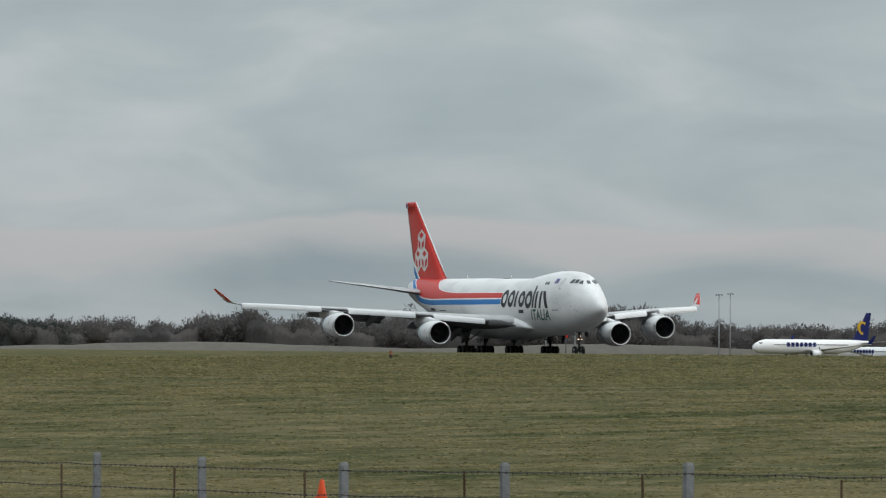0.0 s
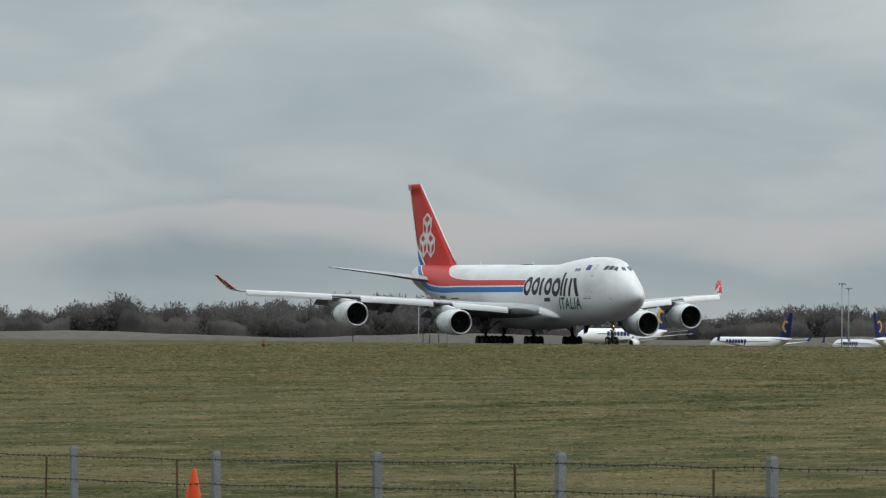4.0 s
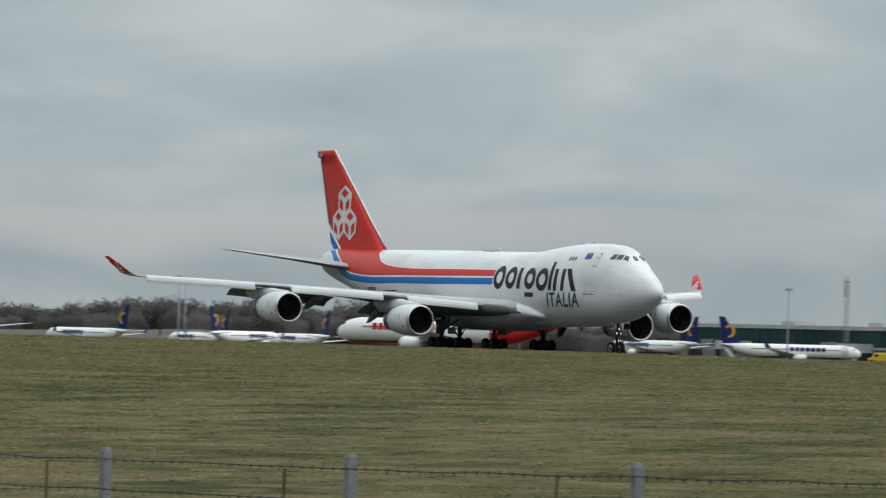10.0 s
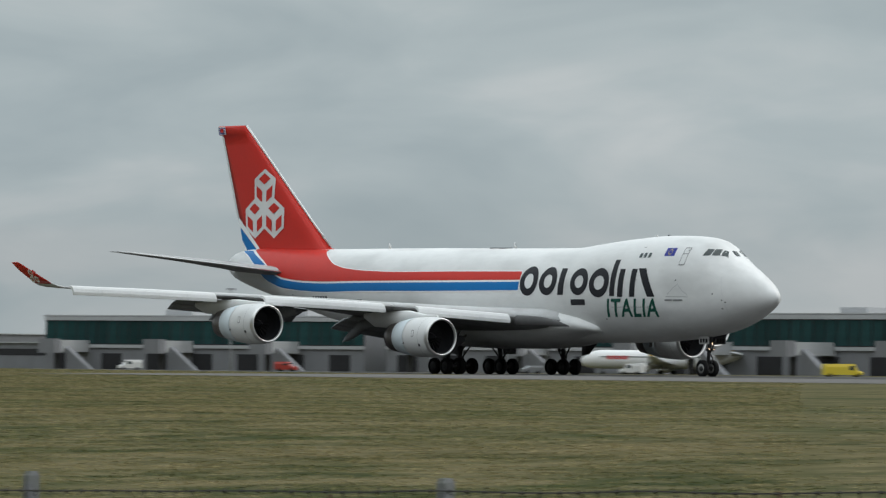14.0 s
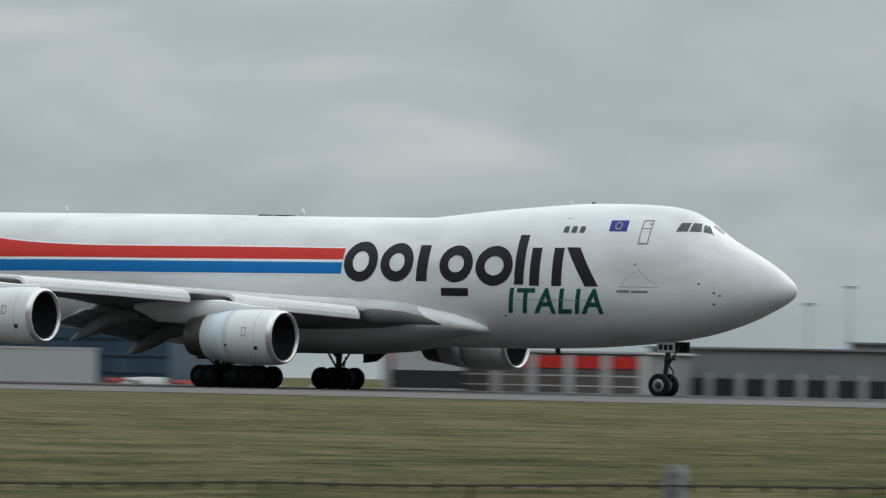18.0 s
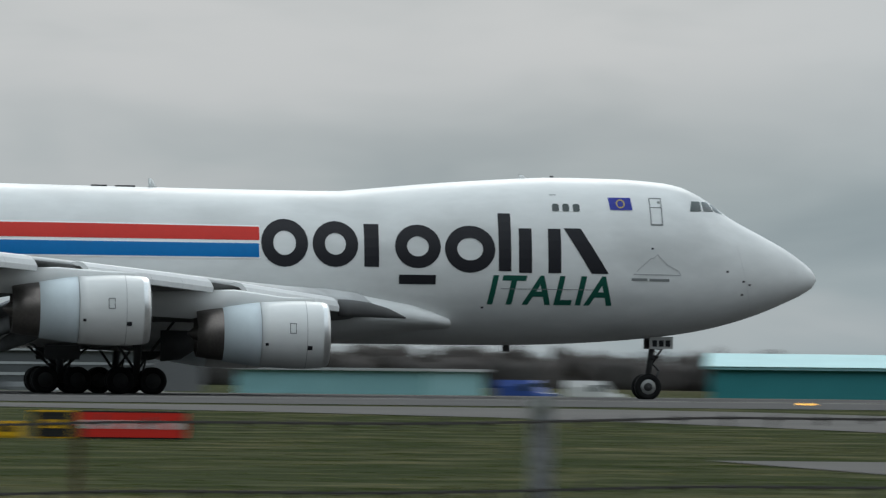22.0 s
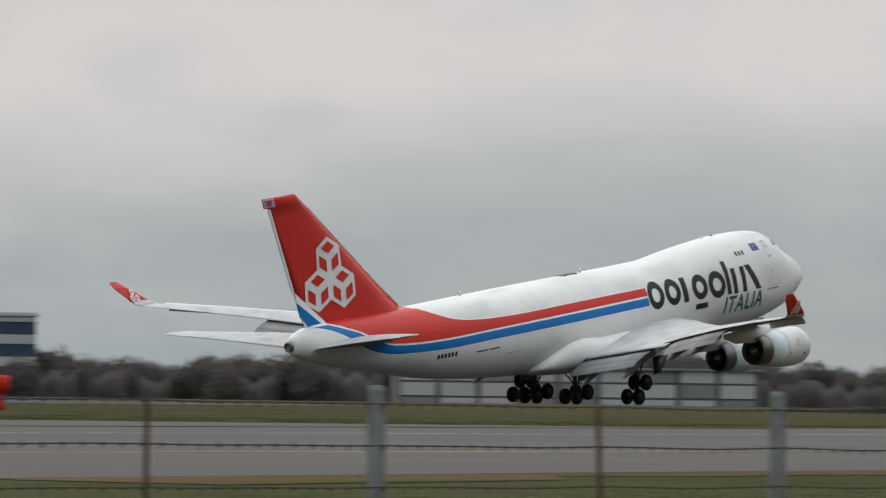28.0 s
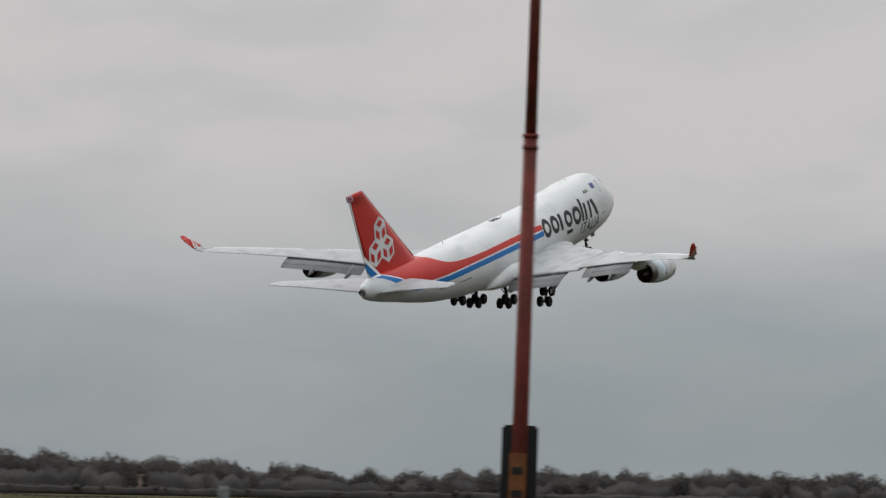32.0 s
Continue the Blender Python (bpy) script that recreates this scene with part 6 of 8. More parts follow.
def site(az0, d0, az1, d1):
    """A frame along the front of a building: x to the right along it, y away from the fence; origin on the ground at its left end."""
    a, b = az(az0, d0), az(az1, d1)
    u = (b - a).normalized()
    m = Matrix.Identity(4)
    w = Vector((-u.y, u.x, 0))
    g = min(ground_z(a.x, a.y), ground_z(b.x, b.y))
    for i in range(3):
        m[i][0], m[i][1], m[i][2] = u[i], w[i], (0, 0, 1)[i]
    m.translation = (a.x, a.y, g)
    return m, (b - a).length, g


def rise(el, dist, g):
    """Height over ground g of what shows at an elevation."""
    return EYE.z + dist * math.tan(radians(el)) - g


def block(name, label, az0, d0, az1, d1, el, depth=30, wall=CLAD, roof=PALE, category="building", bands=(), panes=None, lip=0.5):
    """A building: wall, roof with its lip, bands (z0, z1, material, proud) and rows of panes (z0, z1, count, material)."""
    m, w, g = site(az0, d0, az1, d1)
    h = rise(el, (d0 + d1) / 2, g)
    b = thing(name, label, category, m)
    part("wall", boxes((0, w, 0, depth, -0.5, h - 0.3)), wall, b)
    part("roof", boxes((-lip, w + lip, -lip, depth + lip, h - 0.3 + 0.004, h)), roof, b)
    for z0, z1, mat, proud in bands:
        part("band", boxes((0, w, -proud, -0.004, h * z0, h * z1)), mat, b)
    for z0, z1, n, mat in panes or ():
        s = w / n
        me = None
        for k in range(n):
            if me is None:
                bm = boxes((s * 0.06, s * 0.94, -0.10, -0.05, 0, h * (z1 - z0)))
                me = bpy.data.meshes.new("pane")
                bm.to_mesh(me)
                bm.free()
                me.materials.append(mat)
            o = child("pane", me, b)
            o.location = (s * k, -0.22, h * z0)
    return b, w, h, g


def jet_bridge(parent, x, h, reach):
    br = part("jet_bridge", boxes((x - 1.6, x + 1.6, -reach, 0, h * 0.32, h * 0.32 + 2.7)), PALE, parent, "pale enclosed boarding bridge")
    part("bridge_leg", boxes((x - 0.5, x + 0.5, -reach + 1.5, -reach + 2.5, -0.3, h * 0.32)), GEARGREY, br)
    part("bridge_cab", boxes((x - 2.1, x + 2.1, -reach - 3.0, -reach - 0.01, h * 0.30, h * 0.32 + 3.0)), CLAD, br)
    bm = bmesh.new()
    v = [bm.verts.new(p) for p in ((x + 2.2, -reach + 2, -0.3), (x + 9.0, -reach + 2, -0.3), (x + 2.2, -reach + 2, h * 0.42), (x + 2.2, -reach + 4, -0.3), (x + 9.0, -reach + 4, -0.3), (x + 2.2, -reach + 4, h * 0.42))]
    for q in ((0, 1, 2), (3, 5, 4), (0, 2, 5, 3), (1, 4, 5, 2), (0, 3, 4, 1)):
        bm.faces.new([v[i] for i in q])
    part("bridge_stair", bm, CLAD, br)


def terminals():
    for nm, a0, d0, a1, d1, el, n, bridges in (
            ("gate_building", -59.65, 2000, -57.5, 1900, 0.22, 26, (0.3, 0.8)), ("gate_building", -56.75, 1480, -53.9, 1440, 0.40, 30, (0.12, 0.45, 0.78)),
            ("gate_building", -53.7, 1430, -50.9, 1400, 0.41, 30, (0.15, 0.5, 0.85)), ("gate_building", -51.0, 1330, -47.4, 1270, 0.47, 34, (0.1, 0.36, 0.62, 0.9)),
            ("gate_building", -47.3, 1260, -44.1, 1200, 0.53, 34, (0.2, 0.5, 0.8)), ("terminal_building", -44.0, 1180, -40.2, 1120, 0.58, 40, (0.15, 0.5, 0.85)), ("terminal_wing", -40.1, 1130, -37.9, 1110, 0.41, 20, (0.5, ))):
        b, w, h, g = block(nm, "long low terminal with green glass walls and pale roof", a0, d0, a1, d1, el, 40, CLAD, PALE, "terminal", bands=((0.0, 0.40, CLAD, 0.05), (0.40, 0.46, PALE, 0.5), (0.46, 0.90, SHADOWIN, 0.15), (0.90, 0.97, PALE, 0.6)), panes=((0.48, 0.885, n, GREENGLASS), ))
        # each opening is a panel on the wall, its inner shade in the colour
        for q in range(7):
            part("undercroft_opening", boxes((w * (q + 0.25) / 7, w * (q + 0.7) / 7, -0.10, -0.06, 0.0, h * 0.30)), SHADOWIN, b)
        for q in bridges:
            jet_bridge(b, w * q, h, 14)
        for q in (0.3, 0.66):
            part("roof_plant", boxes((w * q, w * q + 7, 12, 20, h + 0.004, h + 1.3)), PALE, b)
    # taller roof hall behind the terminal
    block("terminal_hall", "pale flat-roofed hall behind the terminal", -44.2, 1300, -40.3, 1240, 0.62, 60, PALE, PALE, "terminal", bands=((0.86, 0.93, CLAD, 0.2), ))
    block("service_building", "plain grey service building by the gates", -57.45, 1700, -56.5, 1650, 0.15, 20, CLAD, PALE, bands=((0.5, 0.75, SHADOWIN, 0.05), ))
    # office with blue glass
    b, w, h, g = block("glass_office", "dark blue glass office block with grey top", -37.2, 1100, -35.0, 1080, 0.79, 40, BLUEGLASS, CLAD, bands=((0.93, 0.995, CLAD, 0.6), ), panes=tuple((0.06 + 0.145 * k, 0.06 + 0.145 * k + 0.115, 14, BLUEGLASS) for k in range(6)))
    # fire station with red panels between pale columns
    b, w, h, g = block("fire_station", "low fire station with red panels and pale columns", -33.05, 860, -30.75, 850, 0.24, 25, CLAD, PALE)
    n = 7
    for k in range(n + 1):
        part("column", boxes((w * k / n - 0.55, w * k / n + 0.55, -0.7, -0.01, -0.4, h * 0.92)), PALE, b)
    for k in range(n):
        a, c = w * k / n + 0.56, w * (k + 1) / n - 0.56
        part("red_panel", boxes((a, c, -0.35, -0.02, h * 0.66, h * 0.90)), REDDOOR, b, "red panel over the bay")
        dr = part("bay_door", boxes((a, c, -0.25, -0.02, 0.0, h * 0.645)), SHUTTER, b, "brown slatted bay door")
        for q in range(3):
            part("door_slat", boxes((a, c, -0.30, -0.255, h * (0.10 + 0.2 * q), h * (0.13 + 0.2 * q))), PALE, dr)
    # watch room of the fire station
    b, w, h, g = block("watch_tower", "squat watch tower with dark windows and maroon band", -33.0, 845, -32.36, 845, 0.30, 8, PALE, PALE, "tower", bands=((0.2, 0.5, SHADOWIN, 0.1), ))
    top = rise(0.58, 845, g)
    part("cab", boxes((-0.6, w + 0.6, -0.6, 8.6, h + 0.01, top - 0.6)), SHADOWIN, b, "glazed maroon cab")
    part("cab_band", boxes((-0.7, w + 0.7, -0.7, 8.7, h + 0.01, h + 1.3)), BROWNP, b)
    part("cab_roof", boxes((-1.4, w + 1.4, -1.4, 9.4, top - 0.59, top)), PALE, b)
    # sheds
    b, w, h, g = block("shed", "grey metal shed with pale columns and dark doors", -30.7, 880, -28.5, 870, 0.30, 40, CLAD, CLAD)
    for k in range(8):
        part("door", boxes((w * (k + 0.12) / 8, w * (k + 0.8) / 8, -0.1, -0.01, -0.2, h * 0.45)), SHADOWIN, b)
        part("column", boxes((w * k / 8 - 0.3, w * k / 8 + 0.3, -0.5, -0.01, -0.3, h * 0.55)), PALE, b)
    b, w, h, g = block("shed", "long grey shed with blue doors", -28.9, 940, -24.4, 920, 0.37, 40, CLAD, CLAD, bands=((0.62, 0.70, PALE, 0.4), (0.04, 0.5, DARKCLAD, 0.05)))
    for k in range(9):
        part("door", boxes((w * (k + 0.2) / 9, w * (k + 0.7) / 9, -0.14, -0.06, -0.2, h * 0.42)), BLUEGLASS, b)
    block("trailer_body", "pale grey box trailer parked on the apron", -36.62, 790, -35.65, 790, 0.185, 3, PALE, PALE, "trailer", lip=0.05)
    b, w, h, g = block("cargo_shed", "large grey cargo shed with shallow curved roof", -23.3, 1010, -19.9, 990, 0.60, 60, CLAD, PALE, bands=((0.0, 0.28, DARKCLAD, 0.1), (0.55, 0.60, PALE, 0.2)))
    part("roof_crown", boxes((w * 0.2, w * 0.8, 5, 55, h + 0.004, h + 0.9)), PALE, b)
    b, w, h, g = block("cargo_shed", "long pale grey cargo shed with dark windows", -19.8, 980, -15.1, 950, 0.52, 60, PALE, CLAD, bands=((0.0, 0.2, CLAD, 0.2), ))
    for k in range(7):
        part("window", boxes((w * (k + 0.3) / 7, w * (k + 0.55) / 7, -0.1, -0.01, h * 0.48, h * 0.60)), SHADOWIN, b)
    block("loading_canopy", "low dark loading canopy before the cargo shed", -17.6, 930, -15.9, 925, 0.26, 12, SHADOWIN, PALE, bands=((0.8, 1.0, PALE, 0.3), ))
    # teal buildings and stores to the east
    b, w, h, g = block("teal_shed", "teal metal shed with pale roof", 10.45, 610, 12.65, 610, 0.13, 20, TEAL, TEALROOF)
    bm = bmesh.new()
    v = [bm.verts.new(p) for p in ((-0.5, -0.6, h + 0.004), (w + 0.5, -0.6, h + 0.004), (w + 0.5, 10, h + 1.3), (-0.5, 10, h + 1.3), (w + 0.5, 20.6, h + 0.004), (-0.5, 20.6, h + 0.004))]
    for q in ((0, 1, 2, 3), (3, 2, 4, 5), (0, 3, 5), (1, 4, 2)):
        bm.faces.new([v[i] for i in q])
    part("roof_pitch", bm, TEALROOF, b)
    block("teal_store", "pale teal store shed", 6.2, 700, 7.9, 690, 0.08, 15, TEALROOF, PALE)
    block("shed", "low grey building with pale bands", 2.6, 900, 5.4, 880, 0.22, 20, DARKCLAD, PALE, bands=((0.35, 0.42, PALE, 0.1), (0.62, 0.68, PALE, 0.1)))
    # hangars
    b, w, h, g = block("hangar", "tall dark grey hangar with yellow shapes on its front", 41.25, 1224, 44.2, 1190, 1.13, 90, DARKCLAD, DARKCLAD, "hangar", bands=((0.0, 0.42, DARKCLAD, 0.3), ), lip=0.2)
    part("gutter", boxes((0, w, -0.5, -0.01, h * 0.96, h * 0.975)), CLAD, b)
    k = 0
    for x0, x1 in ((0.02, 0.10), (0.13, 0.20), (0.23, 0.25), (0.29, 0.36), (0.39, 0.46), (0.62, 0.70), (0.73, 0.80)):
        part("yellow_shape", boxes((w * x0, w * x1, -0.32, -0.02, h * 0.63, h * 0.81)), GOLD, b, "yellow block on the hangar front")
    for q in range(8):
        part("door_leaf", boxes((w * (q + 0.03) / 8, w * (q + 0.97) / 8, -0.5, -0.31, 0.0, h * 0.40)), DARKCLAD if q > 2 else SHADOWIN, b)
    block("side_hangar", "dark grey side bay of the hangar", 39.95, 1480, 41.2, 1266, 0.98, 60, DARKCLAD, DARKCLAD, "hangar", lip=0.2)
    block("hangar_annex", "dark grey annex of the hangar", 38.85, 1530, 39.93, 1500, 0.57, 20, DARKCLAD, CLAD)
    b, w, h, g = block("office_block", "pale office block with dark window bands", 45.55, 1173, 48.0, 1156, 0.86, 25, PALE, PALE, "office")
    for q in range(4):
        part("window_band", boxes((w * 0.01, w * 0.99, -0.12, -0.01, h * (0.14 + 0.22 * q), h * (0.14 + 0.22 * q + 0.05))), DARKCLAD, b)
    part("parapet", boxes((-0.6, w + 0.6, -0.6, 0.6, h + 0.004, h + 0.5)), NAVY, b)
    b, w, h, g = block("office_block", "glass-fronted office block with pale bands", 48.1, 1173, 49.6, 1173, 0.62, 25, BLUEGLASS, PALE, "office")
    for q in range(4):
        part("floor_band", boxes((0, w, -0.2, -0.01, h * (0.2 + 0.24 * q), h * (0.2 + 0.24 * q + 0.10))), PALE, b)
    b, w, h, g = block("warehouse", "pale grey warehouse with darker panels", 52.85, 800, 56.07, 803, 0.205, 25, DARKCLAD, CLAD, "warehouse")
    for i in range(9):
        for q in range(3):
            part("panel", boxes((w * (i + 0.07) / 9, w * (i + 0.93) / 9, -0.1, -0.01, h * (0.17 + 0.28 * q), h * (0.41 + 0.28 * q))), CLAD if i in (3, 4) and q < 2 else (PALE if (i + q) % 4 else CLAD), b)
        part("column", boxes((w * (i + 0.97) / 9, w * (i + 1.03) / 9, -0.14, -0.005, 0, h * 0.99)), DARKCLAD, b)
    part("plinth", boxes((0, w, -0.15, -0.105, -0.3, h * 0.14)), DARKCLAD, b)
    lamp = thing("wall_lamp", "lit orange lamp over the warehouse roof", "lamp", site(53.92, 795, 53.98, 795)[0])
    part("arm", boxes((0, 0.2, -0.4, 0.4, 0, rise(0.19, 795, g))), GEARGREY, lamp)
    part("lens", boxes((-0.5, 0.7, -0.5, 0.0, rise(0.19, 795, g) + 0.002, rise(0.225, 795, g))), ORANGELAMP, lamp, "lit orange lens")


terminals()


def control_tower():
    p = az(-25.485, 1440)
    g = ground_z(p.x, p.y)
    t = thing("control_tower", "tall grey control tower with dark glass cab", "control tower", Matrix.Translation((p.x, p.y, g)) @ Matrix.Rotation(radians(25.5), 4, "Z"))

    def e(el):
        return EYE.z + 1440 * math.tan(radians(el)) - g
    child("shaft", mesh("shaft", *turned([(-0.5, 4.1), (e(1.2), 3.9), (e(1.772), 3.8)], axis="z", n=24, cap=True), CLAD), t)
    child("flare", mesh("flare", *turned([(e(1.772) + 0.02, 3.9), (e(1.80), 6.0), (e(1.83), 7.5)], axis="z", n=24), PALE), t, "pale underside of the cab")
    child("lower_cab", mesh("lower_cab", *turned([(e(1.83) + 0.01, 7.6), (e(1.905), 8.8), (e(2.03), 8.9), (e(2.05), 8.3), (e(2.05), 1.0)], axis="z", n=24), TOWERGLASS), t, "dark glazed lower cab")
    for k in range(24):
        a = 2 * math.pi * k / 24
        child("lower_mullion", mesh("lower_mullion", *tube((8.85 * math.cos(a), 8.85 * math.sin(a), e(1.905)), (8.95 * math.cos(a), 8.95 * math.sin(a), e(2.03)), 0.1, None, 5), GEARGREY), t)
    child("balcony", mesh("balcony", *turned([(e(2.07), 8.0), (e(2.07) + 0.01, 8.6), (e(2.10), 8.6), (e(2.10), 4.0)], axis="z", n=24, cap=True), PALE), t)
    child("cab_core", mesh("cab_core", *turned([(e(2.05) + 0.01, 6.5), (e(2.07) - 0.01, 6.5)], axis="z", n=24, cap=True), SHADOWIN), t)
    child("cab_glass", mesh("cab_glass", *turned([(e(2.10) + 0.01, 4.6), (e(2.275), 5.9)], axis="z", n=16, cap=True), GREENGLASS), t, "glazed control cab")
    for k in range(16):
        a = 2 * math.pi * k / 16
        child("mullion", mesh("mullion", *tube((4.65 * math.cos(a), 4.65 * math.sin(a), e(2.102)), (5.95 * math.cos(a), 5.95 * math.sin(a), e(2.275)), 0.09, None, 5), GEARGREY), t)
    child("cab_roof", mesh("cab_roof", *turned([(e(2.277), 6.3), (e(2.31), 6.3), (e(2.325), 4.5), (e(2.325), 0.1)], axis="z", n=24, cap=True), CLAD), t)
    child("aerial", mesh("aerial", *tube((0, 0, e(2.325)), (0, 0, e(2.42)), 0.07), GEARGREY), t)


control_tower()


MASTGREY = material("galvanised_steel", (0.30, 0.315, 0.33), 0.6, 0.0, vary=0.12, scale=0.5, fine=3)


def radio_mast(azd, dist, el, wid, label):
    p = az(azd, dist)
    g = ground_z(p.x, p.y)
    h = rise(el, dist, g)
    m = thing("radio_mast", label, "mast", Matrix.Translation((p.x, p.y, g)))
    c = [(wid / 2, wid / 2), (-wid / 2, wid / 2), (-wid / 2, -wid / 2), (wid / 2, -wid / 2)]
    r = wid * 0.055
    for x, y in c:
        child("corner_leg", mesh("corner_leg", *tube((x, y, -0.3), (x * 0.8, y * 0.8, h), r, None, 5), MASTGREY), m)
    n = int(h / (wid * 1.1))
    pcs = []
    for k in range(n):
        z0, z1 = h * k / n, h * (k + 1) / n
        for i in range(4):
            a, b = c[i], c[(i + 1) % 4]
            pcs.append(tube((a[0] * 0.9, a[1] * 0.9, z0), (b[0] * 0.9, b[1] * 0.9, z1), r * 0.6, None, 4))
    child("lattice", mesh("lattice", *joined(*pcs), MASTGREY, flat=True), m)
    for k in range(4):
        z = h * (0.93 - 0.05 * k)
        part("dish", boxes((-wid * 0.55, wid * 0.55, -wid * 0.55, wid * 0.55, z - 0.5, z + 0.4)), PALE, m)


radio_mast(-37.42, 1250, 2.53, 1.3, "tall grey lattice radio mast with panel aerials")
radio_mast(-58.17, 1700, 0.67, 1.1, "grey lattice mast behind the terminal")


def lamp_mast():
    m = thing("floodlight_mast", "tall slim grey floodlight mast on the apron", "lamp post", group="floodlight masts")
    child("pole", mesh("pole", *tube((0, 0, -0.5), (0, 0, 20), 0.22, 0.14, 8), MASTGREY), m)
    part("head_frame", boxes((-0.95, 0.95, -0.25, 0.25, 19.95, 20.15)), MASTGREY, m)
    for x in (-0.75, 0.0, 0.75):
        part("floodlight", boxes((x - 0.2, x + 0.2, -0.5, -0.26, 19.7, 20.05)), CLAD, m)
    return m


def lamp_masts():
    src = None
    for a, d, e in ((-66.39, 1750, 0.49), (-66.29, 1950, 0.50), (-64.15, 1700, 0.51), (-64.09, 1900, 0.47), (-62.10, 1650, 0.54), (-61.83, 1900, 0.44), (-61.09, 1700, 0.50), (-67.68, 1800, 0.46), (-67.94, 2000, 0.35), (-67.44, 2200, 0.28),
                    (-60.16, 1600, 0.55), (-58.69, 1600, 0.54), (-55.10, 1380, 0.64), (-52.63, 1350, 0.63), (-52.27, 1300, 0.79), (-48.6, 1200, 0.75), (-41.6, 1080, 0.79), (-33.0, 1000, 0.98), (-32.26, 1000, 0.92), (-29.28, 1000, 0.70), (-28.92, 1000, 0.86), (-20.6, 980, 0.88), (-18.0, 980, 0.85)):
        p = az(a, d)
        g = ground_z(p.x, p.y)
        z = rise(e, d, g) - 20.0
        mt = Matrix.Translation((p.x, p.y, g + z)) @ Matrix.Rotation(-radians(a), 4, "Z")
        if src is None:
            src = lamp_mast()
            src.matrix_basis = mt
        else:
            copy_thing(src, mt)


lamp_masts()


# ---------------------------------------------------------------- striped barrier, vans, small stores
def barrier():
    m, w, g = site(-9.08, 405, -2.93, 405)
    b = thing("blast_fence", "low barrier of pale corrugated panels between red posts", "barrier", m)
    z0, z1 = rise(-0.19, 405, g), rise(0.10, 405, g)
    n = 17
    for k in range(n + 1):
        part("red_post", boxes((w * k / n - 0.28, w * k / n + 0.28, -0.25, 0.25, -0.3, z1)), REDDOOR, b)
    for k in range(n):
        a, c = w * k / n + 0.29, w * (k + 1) / n - 0.29
        pn = part("panel", boxes((a, c, -0.06, 0.06, z0, z1 - 0.05)), BROWNP if k in (3, 12, 15) else PALE, b, "brown weathered panel" if k in (3, 12, 15) else "")
        for q in range(5):
            zz = z0 + (z1 - z0) * (q + 0.4) / 5
            part("rib", boxes((a, c, -0.14, -0.061, zz, zz + 0.12)), BROWNP if k in (3, 12, 15) else PALE, pn)


barrier()

VANS = [material("van_white", (0.62, 0.62, 0.61), 0.35, vary=0.05, coat=0.4), material("van_blue", (0.03, 0.07, 0.28), 0.35, vary=0.05, coat=0.4), material("van_red", (0.36, 0.05, 0.04), 0.35, vary=0.05, coat=0.4), material("van_grey", (0.16, 0.165, 0.17), 0.35, vary=0.05, coat=0.4), material("van_yellow", (0.58, 0.45, 0.04), 0.4, vary=0.05, coat=0.4)]


def van(body, label, length=5.0, height=2.2):
    v = thing("van", label, "van", group="apron vehicles")
    L = length / 2
    rings = [[Vector((x, y, z)) for y, z in ((-0.95, 0.35), (0.95, 0.35), (0.95, zt * 0.75), (0.8, zt), (-0.8, zt), (-0.95, zt * 0.75))] for x, zt in ((L, 1.0), (L - 0.9, 1.15), (L - 1.6, height), (-L + 0.1, height), (-L, height * 0.95))]
    child("body", mesh("body", *loft(rings), body, flat=True), v)
    part("windscreen", boxes((L - 1.55, L - 1.2, -0.82, 0.82, 1.25, height - 0.25)), GLASS, v)
    for s in (-1, 1):
        part("side_window", boxes((L - 2.7, L - 1.75, s * 0.96 - 0.01, s * 0.96 + 0.01, 1.25, height - 0.35)), GLASS, v)
        for x in (L - 1.0, -L + 1.0):
            child("wheel", mesh("wheel", *turned([(-0.12, 0.05), (-0.12, 0.34), (0.12, 0.34), (0.12, 0.05)], axis="y", n=12, center=(x, s * 0.85, 0.34)), RUBBER), v)
    return v


